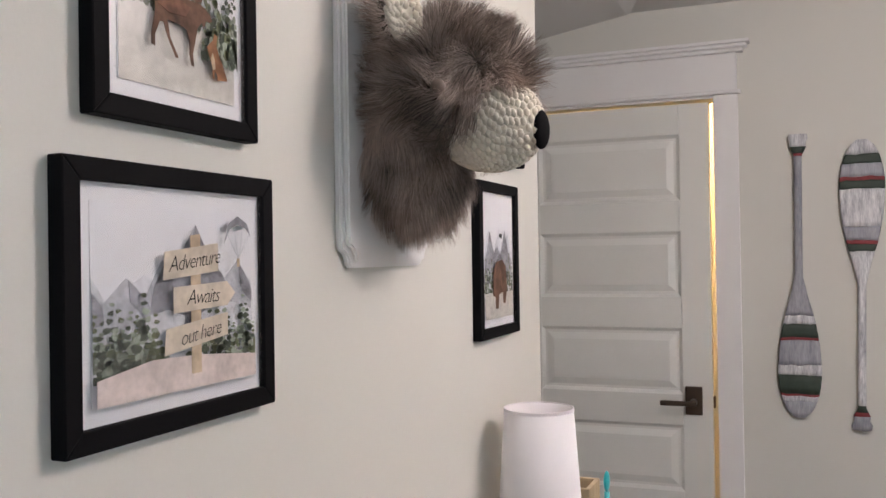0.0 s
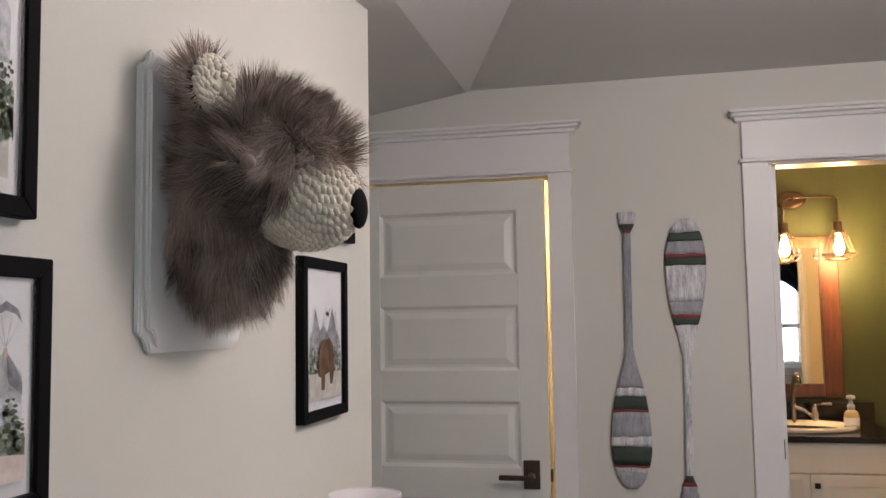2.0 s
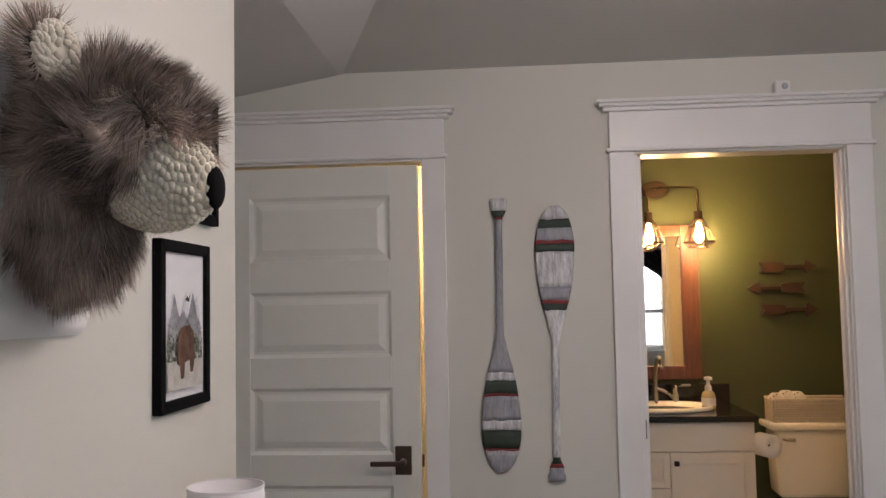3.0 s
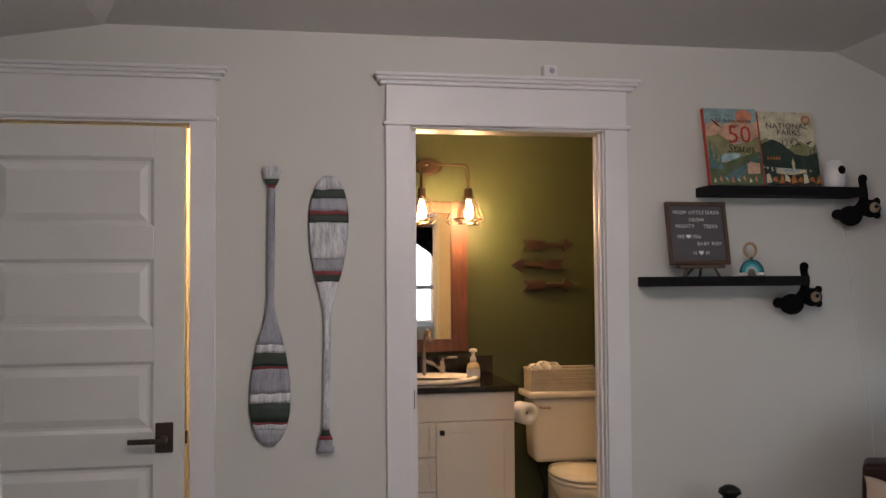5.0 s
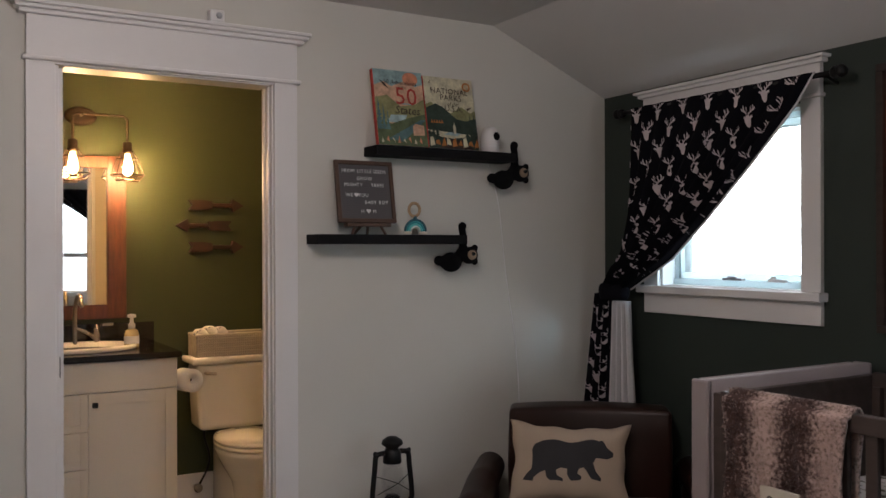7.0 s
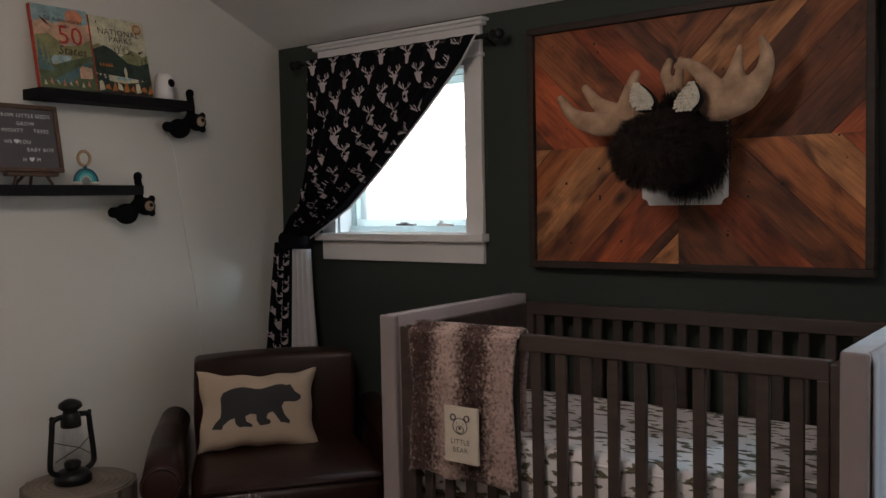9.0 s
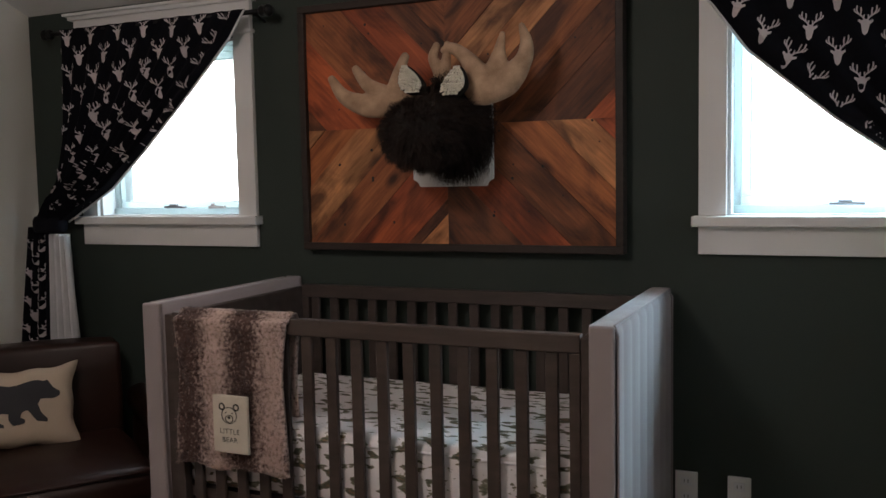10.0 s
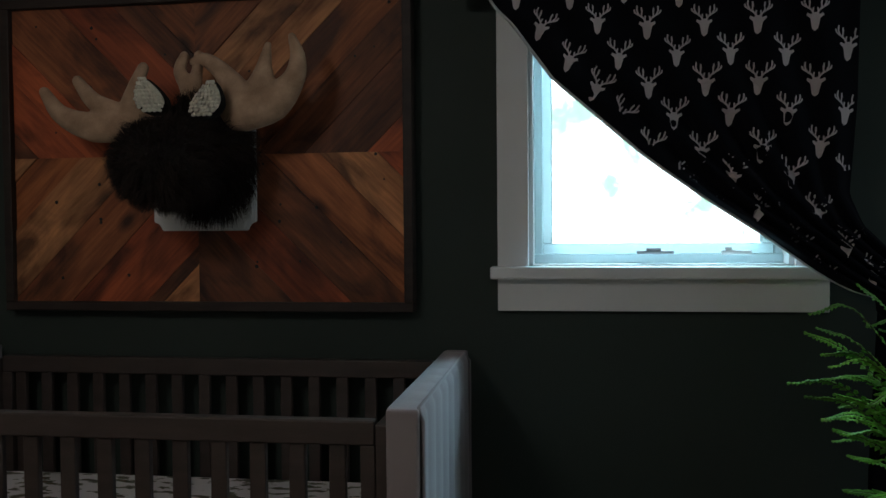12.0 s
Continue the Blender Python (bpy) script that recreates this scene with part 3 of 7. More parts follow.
def frame_bars(y0, y1, z0, z1, w, d, place, parent):
    for pts in (((y0, z0), (y1, z0), (y1 - w, z0 + w), (y0 + w, z0 + w)), ((y0, z1), (y0 + w, z1 - w), (y1 - w, z1 - w), (y1, z1)),
                ((y0, z0), (y0 + w, z0 + w), (y0 + w, z1 - w), (y0, z1)), ((y1, z0), (y1, z1), (y1 - w, z1 - w), (y1 - w, z0 + w))):
        bm = poly(pts, d, place)
        bmesh.ops.bevel(bm, geom=[e for e in bm.edges if e.is_manifold], offset=0.0012, segments=1, affect="EDGES")
        part("frame_bar", bm, BLACKF, parent)


def ridge(u0, u1, base, top, peaks, seed):
    """A jagged mountain outline."""
    rg = random.Random(seed)
    pts = [(u0, base)]
    n = peaks * 6
    for i in range(n + 1):
        t = i / n
        h = abs(math.sin(t * math.pi * peaks + seed)) ** 0.8
        pts.append((u0 + (u1 - u0) * t, base + (top - base) * (0.25 + 0.75 * h * (0.7 + 0.3 * rg.random()))))
    return pts + [(u1, base)]


def pine(u, v, h, seed):
    rg = random.Random(seed)
    left, right = [], []
    for i in range(9):
        w, w2 = (h * 0.19 * (1 - i / 9.6) * rg.uniform(0.45, 1.3) for _ in range(2))
        z = v + h * (0.05 + i * 0.1)
        left += [(u - w, z + h * rg.uniform(-0.03, 0.03)), (u - w * 0.3, z + h * 0.05)]
        right += [(u + w2, z + h * rg.uniform(-0.03, 0.03)), (u + w2 * 0.3, z + h * 0.05)]
    return [(u - h * 0.03, v)] + left + [(u, v + h)] + right[::-1] + [(u + h * 0.03, v)]


BEAR = [(0.0, 0.05), (0.03, 0.16), (0.08, 0.30), (0.07, 0.50), (0.08, 0.70), (0.13, 0.86), (0.22, 0.94), (0.35, 0.95), (0.5, 0.94), (0.65, 0.97), (0.77, 0.99), (0.83, 0.97), (0.86, 1.0),
        (0.89, 0.95), (0.93, 0.84), (1.0, 0.72), (0.99, 0.64), (0.92, 0.60), (0.85, 0.60), (0.79, 0.58), (0.76, 0.46), (0.80, 0.30), (0.87, 0.18), (0.86, 0.11), (0.76, 0.11), (0.70, 0.28),
        (0.66, 0.36), (0.61, 0.34), (0.60, 0.24), (0.65, 0.16), (0.64, 0.09), (0.53, 0.08), (0.49, 0.20), (0.48, 0.33), (0.41, 0.33), (0.36, 0.26), (0.38, 0.14), (0.44, 0.10), (0.44, 0.03),
        (0.30, 0.03), (0.26, 0.12), (0.24, 0.27), (0.18, 0.24), (0.12, 0.13), (0.11, 0.05)]
MOOSE = [(0.24, 0.40), (0.26, 0.44), (0.30, 0.46), (0.38, 0.45), (0.48, 0.44), (0.57, 0.44), (0.61, 0.45), (0.67, 0.43), (0.73, 0.40), (0.75, 0.37), (0.72, 0.355), (0.69, 0.36), (0.67, 0.31), (0.65, 0.34), (0.61, 0.30),
         (0.585, 0.21), (0.565, 0.15), (0.575, 0.08), (0.55, 0.085), (0.535, 0.14), (0.535, 0.21), (0.51, 0.27), (0.45, 0.285), (0.35, 0.29), (0.37, 0.20), (0.44, 0.105), (0.415, 0.10), (0.345, 0.20), (0.315, 0.27), (0.285, 0.27),
         (0.245, 0.19), (0.245, 0.13), (0.215, 0.14), (0.215, 0.20), (0.235, 0.27), (0.25, 0.33)]


def picture(y0, y1, z0, z1, label, art):
    r = thing("framed_print", pose(XW, (y0 + y1) / 2, z0), label, "framed print", "framed prints on the wall")
    w, d = 0.021, 0.018
    pl = west(0, 0)
    frame_bars(y0, y1, z0, z1, w, d, pl, r)
    part("backing", box(XW, y0 + w - 0.003, z0 + w - 0.003, XW + 0.008, y1 - w + 0.003, z1 - w + 0.003), PAPER, r)
    part("mat_board", box(XW + 0.008, y0 + w, z0 + w, XW + 0.0095, y1 - w, z1 - w), PAPER, r)
    g = 0.017
    a, b, c, e = y0 + w + g, y1 - w - g, z0 + w + g, z1 - w - g
    pr = part("print", box(XW + 0.0095, a, c, XW + 0.0102, b, e), flat("wash_sky", (0.79, 0.79, 0.82), 0.05), r)
    layer = [0.0102]

    def draw(name, pts, m, up=0.0004):
        """A flat shape, or a list of shapes, laid over those before it."""
        layer[0] += up
        bm = bmesh.new()
        for shape in (pts if isinstance(pts[0], list) else [pts]):
            q = poly([(min(max(u, 0), 1) * (b - a), min(max(v, 0), 1) * (e - c)) for u, v in shape], 0.0003, west(a, c, layer[0]))
            me = bpy.data.meshes.new("t")
            q.to_mesh(me)
            q.free()
            bm.from_mesh(me)
            bpy.data.meshes.remove(me)
        ob = part(name, bm, m, pr)
        if isinstance(pts[0], list):
            ob["kind"] = "stuff"

    def write(s, u, v, size, m, turn=0.0):
        layer[0] += 0.0004
        me = text_mesh(s, size, shear=0.35, space=0.86, thin=0.0003)
        for q in me.vertices:
            x, y = q.co.x * math.cos(turn) - q.co.y * math.sin(turn), q.co.x * math.sin(turn) + q.co.y * math.cos(turn)
            q.co = (XW + layer[0], a + u * (b - a) + x, c + v * (e - c) + y)
        adopt("lettering", me, m, pr)

    art(draw, write)
    part("print_glass", box(XW + 0.0145, y0 + w, z0 + w, XW + 0.015, y1 - w, z1 - w), PGLASS, r).visible_shadow = False
    return r


def dab(u, v, r, rg):
    """One touch of the brush: a small uneven blot."""
    n = rg.randint(5, 7)
    return [(u + r * rg.uniform(0.6, 1.2) * math.cos(k * 2 * math.pi / n), v + 0.8 * r * rg.uniform(0.5, 1.2) * math.sin(k * 2 * math.pi / n)) for k in range(n)]


def forest(draw, n, v0, h, seed, u0=0.0, u1=1.0):
    """Watercolour pines, each a column of blots that narrows to its tip."""
    rg = random.Random(seed)
    for i in range(n):
        u, v, hh = u0 + (u1 - u0) * (i + rg.random()) / n, v0 + rg.uniform(-0.03, 0.03), h * rg.uniform(0.6, 1.1)
        dark, pale = [], []
        for k in range(9):
            t = k / 8
            w = hh * 0.20 * (1.05 - t)
            for _ in range(3 if t < 0.7 else 1):
                (dark if rg.random() < 0.62 else pale).append(dab(u + rg.uniform(-w, w), v + hh * t + rg.uniform(-0.01, 0.01), hh * 0.095 * (1.25 - 0.7 * t), rg))
        for polys, m in ((pale, PINE2), (dark, PINE if i % 3 else PINE3)):
            if polys:
                draw("tree", polys, m, 0.00010)


def art_sign(draw, write):
    draw("mountain", ridge(0, 1, 0.2, 0.66, 3, 2), HILL3)
    draw("mountain", [(0.0, 0.25), (0.0, 0.56), (0.06, 0.50), (0.18, 0.62), (0.28, 0.50), (0.38, 0.70), (0.50, 0.74), (0.60, 0.90), (0.72, 0.66), (0.80, 0.60), (0.90, 0.70), (1, 0.55), (1, 0.25)], HILL2)
    draw("mountain", [(0.28, 0.3), (0.34, 0.58), (0.44, 0.76), (0.5, 0.6), (0.6, 0.9), (0.7, 0.7), (0.78, 0.62), (0.84, 0.5), (0.88, 0.3)], HILL1)
    for shade in ([(0.60, 0.89), (0.64, 0.80), (0.76, 0.64), (0.84, 0.52), (0.72, 0.55), (0.62, 0.66)], [(0.19, 0.61), (0.24, 0.56), (0.36, 0.40), (0.30, 0.38), (0.20, 0.50)], [(0.90, 0.69), (0.95, 0.62), (1, 0.52), (1, 0.45), (0.92, 0.52)], [(0, 0.55), (0.05, 0.49), (0.06, 0.40), (0, 0.38)],):
        draw("ridge", shade, HILL1, 0.0001)
    for shade in ([(0.22, 0.34), (0.30, 0.42), (0.42, 0.44), (0.52, 0.40), (0.50, 0.28), (0.26, 0.26)], [(0.62, 0.40), (0.74, 0.48), (0.90, 0.44), (1, 0.40), (1, 0.30), (0.66, 0.30)],):
        draw("mist", shade, HILL3, 0.0001)
    forest(draw, 10, 0.14, 0.38, 3, 0.0, 0.36)
    forest(draw, 10, 0.14, 0.32, 8, 0.56, 1.0)
    draw("meadow", [(0, 0), (0, 0.13), (0.3, 0.19), (0.6, 0.18), (1, 0.13), (1, 0)], ROSE)
    draw("post", [(0.535, 0.08), (0.535, 0.84), (0.60, 0.85), (0.60, 0.08)], TAN)
    draw("sign_board", [(0.36, 0.60), (0.37, 0.75), (0.72, 0.80), (0.72, 0.64)], flat("wash_board", (0.66, 0.57, 0.46), 0.2))
    draw("sign_board", [(0.42, 0.42), (0.42, 0.56), (0.78, 0.58), (0.84, 0.51), (0.78, 0.44)], MATS["wash_board"])
    draw("sign_board", [(0.36, 0.20), (0.37, 0.34), (0.78, 0.40), (0.78, 0.27)], MATS["wash_board"])
    draw("canopy", [(0.76, 0.80), (0.79, 0.91), (0.86, 0.96), (0.93, 0.92), (0.96, 0.84), (0.92, 0.89), (0.86, 0.91), (0.80, 0.88)], HILL1)
    draw("glider_seat", [(0.85, 0.66), (0.85, 0.71), (0.87, 0.71), (0.87, 0.66)], TAN)
    for u in (0.77, 0.83, 0.89, 0.95):
        draw("line", [(0.858, 0.71), (u, 0.87), (u + 0.004, 0.87), (0.862, 0.71)], HILL3, 0.0001)
    write("Adventure", 0.55, 0.70, 0.0225, INK, 0.10)
    write("Awaits", 0.60, 0.50, 0.0225, INK, 0.02)
    write("out here", 0.58, 0.30, 0.0225, INK, 0.12)


def art_moose(draw, write):
    draw("mountain", [(0, 0.45), (0, 0.98), (0.10, 0.90), (0.20, 0.96), (0.30, 0.78), (0.40, 0.86), (0.52, 0.72), (0.60, 0.80), (0.70, 0.94), (0.80, 0.86), (0.88, 0.78), (1, 0.66), (1, 0.45)], HILL2)
    for shade in ([(0.02, 0.60), (0.04, 0.94), (0.11, 0.82), (0.13, 0.62)], [(0.34, 0.62), (0.38, 0.84), (0.46, 0.78), (0.47, 0.60)], [(0.54, 0.66), (0.60, 0.78), (0.68, 0.92), (0.70, 0.78), (0.62, 0.68)], [(0.80, 0.60), (0.84, 0.76), (0.90, 0.70), (0.92, 0.56)],):
        draw("ridge", shade, HILL1, 0.0001)
    for shade in ([(0.14, 0.50), (0.20, 0.72), (0.30, 0.60), (0.34, 0.48)], [(0.60, 0.48), (0.68, 0.62), (0.80, 0.56), (0.84, 0.46)],):
        draw("mist", shade, HILL3, 0.0001)
    draw("snow", [(0, 0), (0, 0.36), (0.3, 0.33), (0.55, 0.30), (0.8, 0.26), (1, 0.22), (1, 0)], SNOW)
    forest(draw, 8, 0.32, 0.26, 4, 0.0, 0.46)
    forest(draw, 7, 0.30, 0.20, 7, 0.40, 0.72)
    forest(draw, 9, 0.18, 0.32, 9, 0.70, 1.0)

    def low(pts):
        return [(u, 0.11 + (v - 0.08) * 0.72) for u, v in pts]

    draw("antlers", low([(0.58, 0.45), (0.50, 0.50), (0.52, 0.56), (0.545, 0.52), (0.56, 0.585), (0.58, 0.53), (0.60, 0.58), (0.62, 0.52), (0.68, 0.50), (0.65, 0.45)]), flat("wash_umber", (0.20, 0.095, 0.06), 0.6))
    draw("animal_shape", low(MOOSE), FURB)
    draw("flank", low([(0.27, 0.36), (0.29, 0.43), (0.36, 0.45), (0.46, 0.42), (0.55, 0.40), (0.50, 0.34), (0.36, 0.33)]), flat("wash_umber", (0.20, 0.095, 0.06), 0.6))
    draw("animal_shape", low([(0.745, 0.26), (0.765, 0.305), (0.79, 0.29), (0.78, 0.235), (0.80, 0.19), (0.83, 0.15), (0.86, 0.10), (0.885, 0.05), (0.785, 0.04), (0.785, 0.07), (0.765, 0.09), (0.755, 0.04), (0.74, 0.05), (0.735, 0.12), (0.71, 0.17), (0.69, 0.215), (0.72, 0.24)]), FOX)
    draw("chest", low([(0.72, 0.15), (0.74, 0.19), (0.76, 0.15), (0.765, 0.10), (0.74, 0.09)]), TAN)


def art_bear(draw, write):
    draw("mountain", ridge(0, 1, 0.25, 0.80, 3, 3), HILL3)
    draw("mountain", [(0.0, 0.3), (0.06, 0.5), (0.22, 0.74), (0.36, 0.56), (0.48, 0.62), (0.6, 0.54), (0.76, 0.76), (0.9, 0.56), (1, 0.5), (1, 0.3)], HILL1)
    forest(draw, 14, 0.22, 0.30, 6)
    draw("meadow", [(0, 0), (0, 0.22), (1, 0.22), (1, 0)], SNOW)
    draw("bird", [(0.48, 0.70), (0.54, 0.73), (0.58, 0.71), (0.64, 0.76), (0.58, 0.68)], INK)
    draw("animal_shape", [(0.24, 0.20), (0.26, 0.40), (0.36, 0.48), (0.60, 0.50), (0.72, 0.44), (0.76, 0.26), (0.70, 0.12), (0.62, 0.12), (0.60, 0.22), (0.46, 0.20), (0.44, 0.08), (0.34, 0.08), (0.33, 0.18)], FURB)


def art_hills(draw, write):
    draw("mountain", ridge(0, 1, 0.25, 0.75, 3, 7), HILL3)
    draw("mountain", ridge(0, 1, 0.2, 0.6, 4, 2), HILL1)
    forest(draw, 14, 0.18, 0.34, 12)
    draw("meadow", [(0, 0), (0, 0.18), (1, 0.2), (1, 0)], SNOW)


picture(0.1085, 0.430, 1.306, 1.568, "black-framed watercolour of mountains with a wooden signpost", art_sign)
picture(0.146, 0.402, 1.608, 1.945, "black-framed watercolour of woodland animals before grey mountains", art_moose)
picture(1.150, 1.400, 1.308, 1.622, "black-framed watercolour of a brown bear under grey mountains", art_bear)
picture(1.185, 1.455, 1.668, 1.930, "black-framed watercolour of mountains and pines", art_hills)

# ---- plush bear head on a white plaque ----
WHITEP = mat("white_plaque_paint", (0.86, 0.86, 0.85), 0.35, var=0.04, scale=5, fine=120, bump=0.05)


def plaque_outline(w, h, n):
    pts = []
    for sx, sy in ((-1, -1), (1, -1), (1, 1), (-1, 1)):
        a, b = (sx * (w / 2 - n), sy * h / 2), (sx * w / 2, sy * (h / 2 - n))
        arc = []
        for k in range(5):
            t = k / 4 * math.pi / 2
            arc.append((sx * (w / 2 - n * math.cos(t)), sy * (h / 2 - n * math.sin(t))))
        pts += arc[::-1] if (sx * sy > 0) else arc
    return pts


def plaque(name, w, h, place, parent, depth=0.022):
    o = plaque_outline(w, h, 0.024)
    bm = poly(o, depth * 0.55, place)
    inner = [(u * (1 - 0.05), v * (1 - 0.04)) for u, v in o]
    b2 = poly(inner, depth * 0.45, lambda u, v, q: place(u, v, q + depth * 0.55))
    me = bpy.data.meshes.new("t")
    b2.to_mesh(me)
    b2.free()
    bm.from_mesh(me)
    bpy.data.meshes.remove(me)
    bmesh.ops.bevel(bm, geom=[e for e in bm.edges if e.is_manifold and e.calc_face_angle(0) > 0.6], offset=0.003, segments=2, affect="EDGES")
    return part(name, bm, WHITEP, parent, "white painted plaque with notched corners")


FURG = hair_mat("grey_brown_fur", (0.034, 0.025, 0.021), (0.66, 0.53, 0.45), 1.7)
SKING = mat("grey_fur_hide", (0.11, 0.09, 0.075), 0.95, var=0.3, fine=300)
BLACKV = mat("black_felt", (0.006, 0.006, 0.007), 0.95, spec=0.1, var=0.3, fine=300, bump=0.1)
bear = thing("plush_bear_head", pose(XW, 0.758, 1.66), "grey-brown plush bear head with crocheted muzzle on a white plaque", "wall decoration")
plaque("plaque", 0.296, 0.40, west(0.758, 1.66), bear, 0.019)
BX = XW + 0.022
HC, HR = (BX + 0.098, 0.750, 1.712), (0.102, 0.112, 0.092)
NC, NR = (BX + 0.036, 0.750, 1.630), (0.060, 0.092, 0.086)
hb = ball(HC, HR)
m2 = bpy.data.meshes.new("t")
q = ball(NC, NR)
q.to_mesh(m2)
q.free()
hb.from_mesh(m2)
fuse(part("head", hb, SKING, bear, smooth=True), 0.008)
MC = Vector((BX + 0.160, 0.735, 1.664))
inside = lambda p: p[0] > BX + 0.002 and (Vector(p) - MC).length > 0.062
P, N = on_ellipsoid(HC, HR, 34000, 1, inside)
brow = np.clip((P[:, 2] - HC[2]) * 14, 0, 1) * np.clip((P[:, 0] - HC[0] + 0.05) * 10, 0, 1)
F = np.stack([-0.55 + 0.95 * brow, (P[:, 1] - HC[1]) * 2.0, (P[:, 2] - HC[2]) * 5.0 - 0.10], 1)
fur("head_fur", P, N, F, 0.058, 0.00055, FURG, bear, lean=0.75, droop=0.12, seed=2, clump=1.3, locks=0.62)
P, N = on_ellipsoid(NC, NR, 19000, 3, lambda p: inside(p) and p[2] < 1.68)
F = np.stack([0.1 + 0 * P[:, 0], (P[:, 1] - NC[1]) * 3.0, -1.0 + 0 * P[:, 0]], 1)
fur("neck_fur", P, N, F, 0.064, 0.0006, FURG, bear, lean=0.9, droop=0.35, seed=4, clump=0.9, locks=0.6)
AX = (0.93, 0.0, -0.22)
mz = ball((0, 0, 0), (0.066, 0.066, 0.080), Vector((0, 0, 1)).rotation_difference(Vector(AX)).to_matrix().to_4x4())
bmesh.ops.translate(mz, vec=MC, verts=mz.verts)
muz = part("muzzle", mz, YARN, bear, "cream crocheted muzzle", True)
stitches("stitch", MC, (0.067, 0.067, 0.081), AX, 20, 0.0118, YARN, muz)
NO = MC + Vector((0.0775, 0.002, -0.014))
part("nose", ball(NO, (0.0110, 0.025, 0.028)), BLACKV, bear, "black felt nose", True)
for s, lab in ((-1, "eye"), (1, "eye")):
    part(lab, ball((BX + 0.136, HC[1] + s * 0.142, 1.697), (0.010, 0.010, 0.010), seg=12, rings=8), mat("eye_bead", (0.20, 0.15, 0.12), 0.6), bear, "", True)
for s in (-1, 1):
    ec = Vector((BX + 0.050, 0.752 + s * 0.098, 1.815))
    er = part("ear", ball(ec, (0.018, 0.030, 0.034)), SKING, bear, smooth=True)
    part("inner_lining", ball(ec + Vector((0.013, 0, -0.004)), (0.011, 0.034, 0.036)), YARN, er, smooth=True)
    stitches("inner_ear", ec + Vector((0.016, 0, -0.004)), (0.038, 0.036, 0.014), (1, -0.25, 0.0), 8, 0.0120, YARN, er, "cream crocheted inner ear", 0.0)
    P, N = on_ellipsoid(ec, (0.020, 0.034, 0.038), 1500, 7 + s, lambda p: p[0] < ec.x + 0.010)
    F = np.stack([-0.3 + 0 * P[:, 0], (P[:, 1] - ec.y) * 12, (P[:, 2] - ec.z) * 12 + 0.3], 1)
    fur("ear_fur", P, N, F, 0.034, 0.0007, FURG, er, lean=0.7, droop=0.0, seed=9 + s)

# ---- bedside lamp and its neighbours on a chest of drawers ----
LX, LY = -0.172, 1.225
LINEN = mat("lamp_linen", (0.80, 0.78, 0.80), 0.85, var=0.04, scale=10, fine=600, bump=0.25, dist=0.001)
lp = thing("table_lamp", pose(LX, LY, 0.86), "small table lamp with a white linen drum shade", "table lamp")
part("shade", lathe([(0.080, 1.000), (0.068, 1.172), (0.066, 1.172), (0.078, 1.000), (0.080, 1.000)], 40, Matrix.Translation((LX, LY, 0)), False), LINEN, lp, smooth=True)
part("shade_rim", lathe([(0.0665, 1.168), (0.0692, 1.168), (0.0692, 1.174), (0.0665, 1.174), (0.0665, 1.168)], 40, Matrix.Translation((LX, LY, 0)), False), LINEN, lp)
part("bulb", ball((LX, LY, 1.125), (0.022, 0.022, 0.030), seg=16, rings=10), mat("frosted_bulb", (0.8, 0.8, 0.78), 0.3, var=0.02), lp, smooth=True)
part("stem", lathe([(0.045, 0.86), (0.05, 0.87), (0.03, 0.93), (0.018, 0.99), (0.012, 1.10)], 20, Matrix.Translation((LX, LY, 0))), mat("lamp_wood", (0.22, 0.12, 0.07), 0.5, var=0.3), lp, smooth=True)
ch = thing("dresser", pose(-0.06, 1.05, 0), "painted chest of drawers against the wall under the lamp", "dresser")
part("body", box(XW, 0.55, 0.06, 0.11, 1.56, 0.83, 0.004), mat("dresser_wood", (0.30, 0.22, 0.15), 0.5, var=0.3, stretch=(8, 1, 8), fine=30), ch)
part("top", box(XW, 0.53, 0.83, 0.13, 1.58, 0.86, 0.004), MATS["dresser_wood"], ch)
for k in range(3):
    dr = part("drawer", box(0.11, 0.58, 0.10 + 0.24 * k, 0.128, 1.53, 0.32 + 0.24 * k, 0.004), MATS["dresser_wood"], ch)
    for y in (0.8, 1.3):
        part("knob", ball((0.142, y, 0.21 + 0.24 * k), (0.014, 0.014, 0.014), seg=12, rings=8), DARKM, dr, smooth=True)
wb = thing("wooden_box", pose(-0.13, 1.41, 0.86), "open pale wooden box holding a picture-book on the dresser", "box")
for q in (box(-0.19, 1.36, 0.86, -0.105, 1.37, 0.985, 0.002), box(-0.19, 1.45, 0.86, -0.105, 1.46, 0.985, 0.002), box(-0.19, 1.37, 0.86, -0.18, 1.45, 0.985, 0.002), box(-0.115, 1.37, 0.86, -0.105, 1.45, 0.985, 0.002)):
    part("side", q, mat("pale_pine", (0.55, 0.44, 0.28), 0.6, var=0.2, stretch=(1, 8, 1), fine=40), wb)
br = thing("silicone_spoon", pose(-0.06, 1.30, 0.86), "teal silicone baby spoon standing upright on the dresser", "spoon")
TEAL = mat("teal_silicone", (0.02, 0.38, 0.42), 0.35, var=0.08)
part("bowl", ball((-0.056, 1.30, 1.020), (0.006, 0.0135, 0.021)), TEAL, br, smooth=True)
part("stem", tube([(-0.056, 1.30, 0.86), (-0.056, 1.30, 1.0)], 0.0055), TEAL, br, smooth=True)

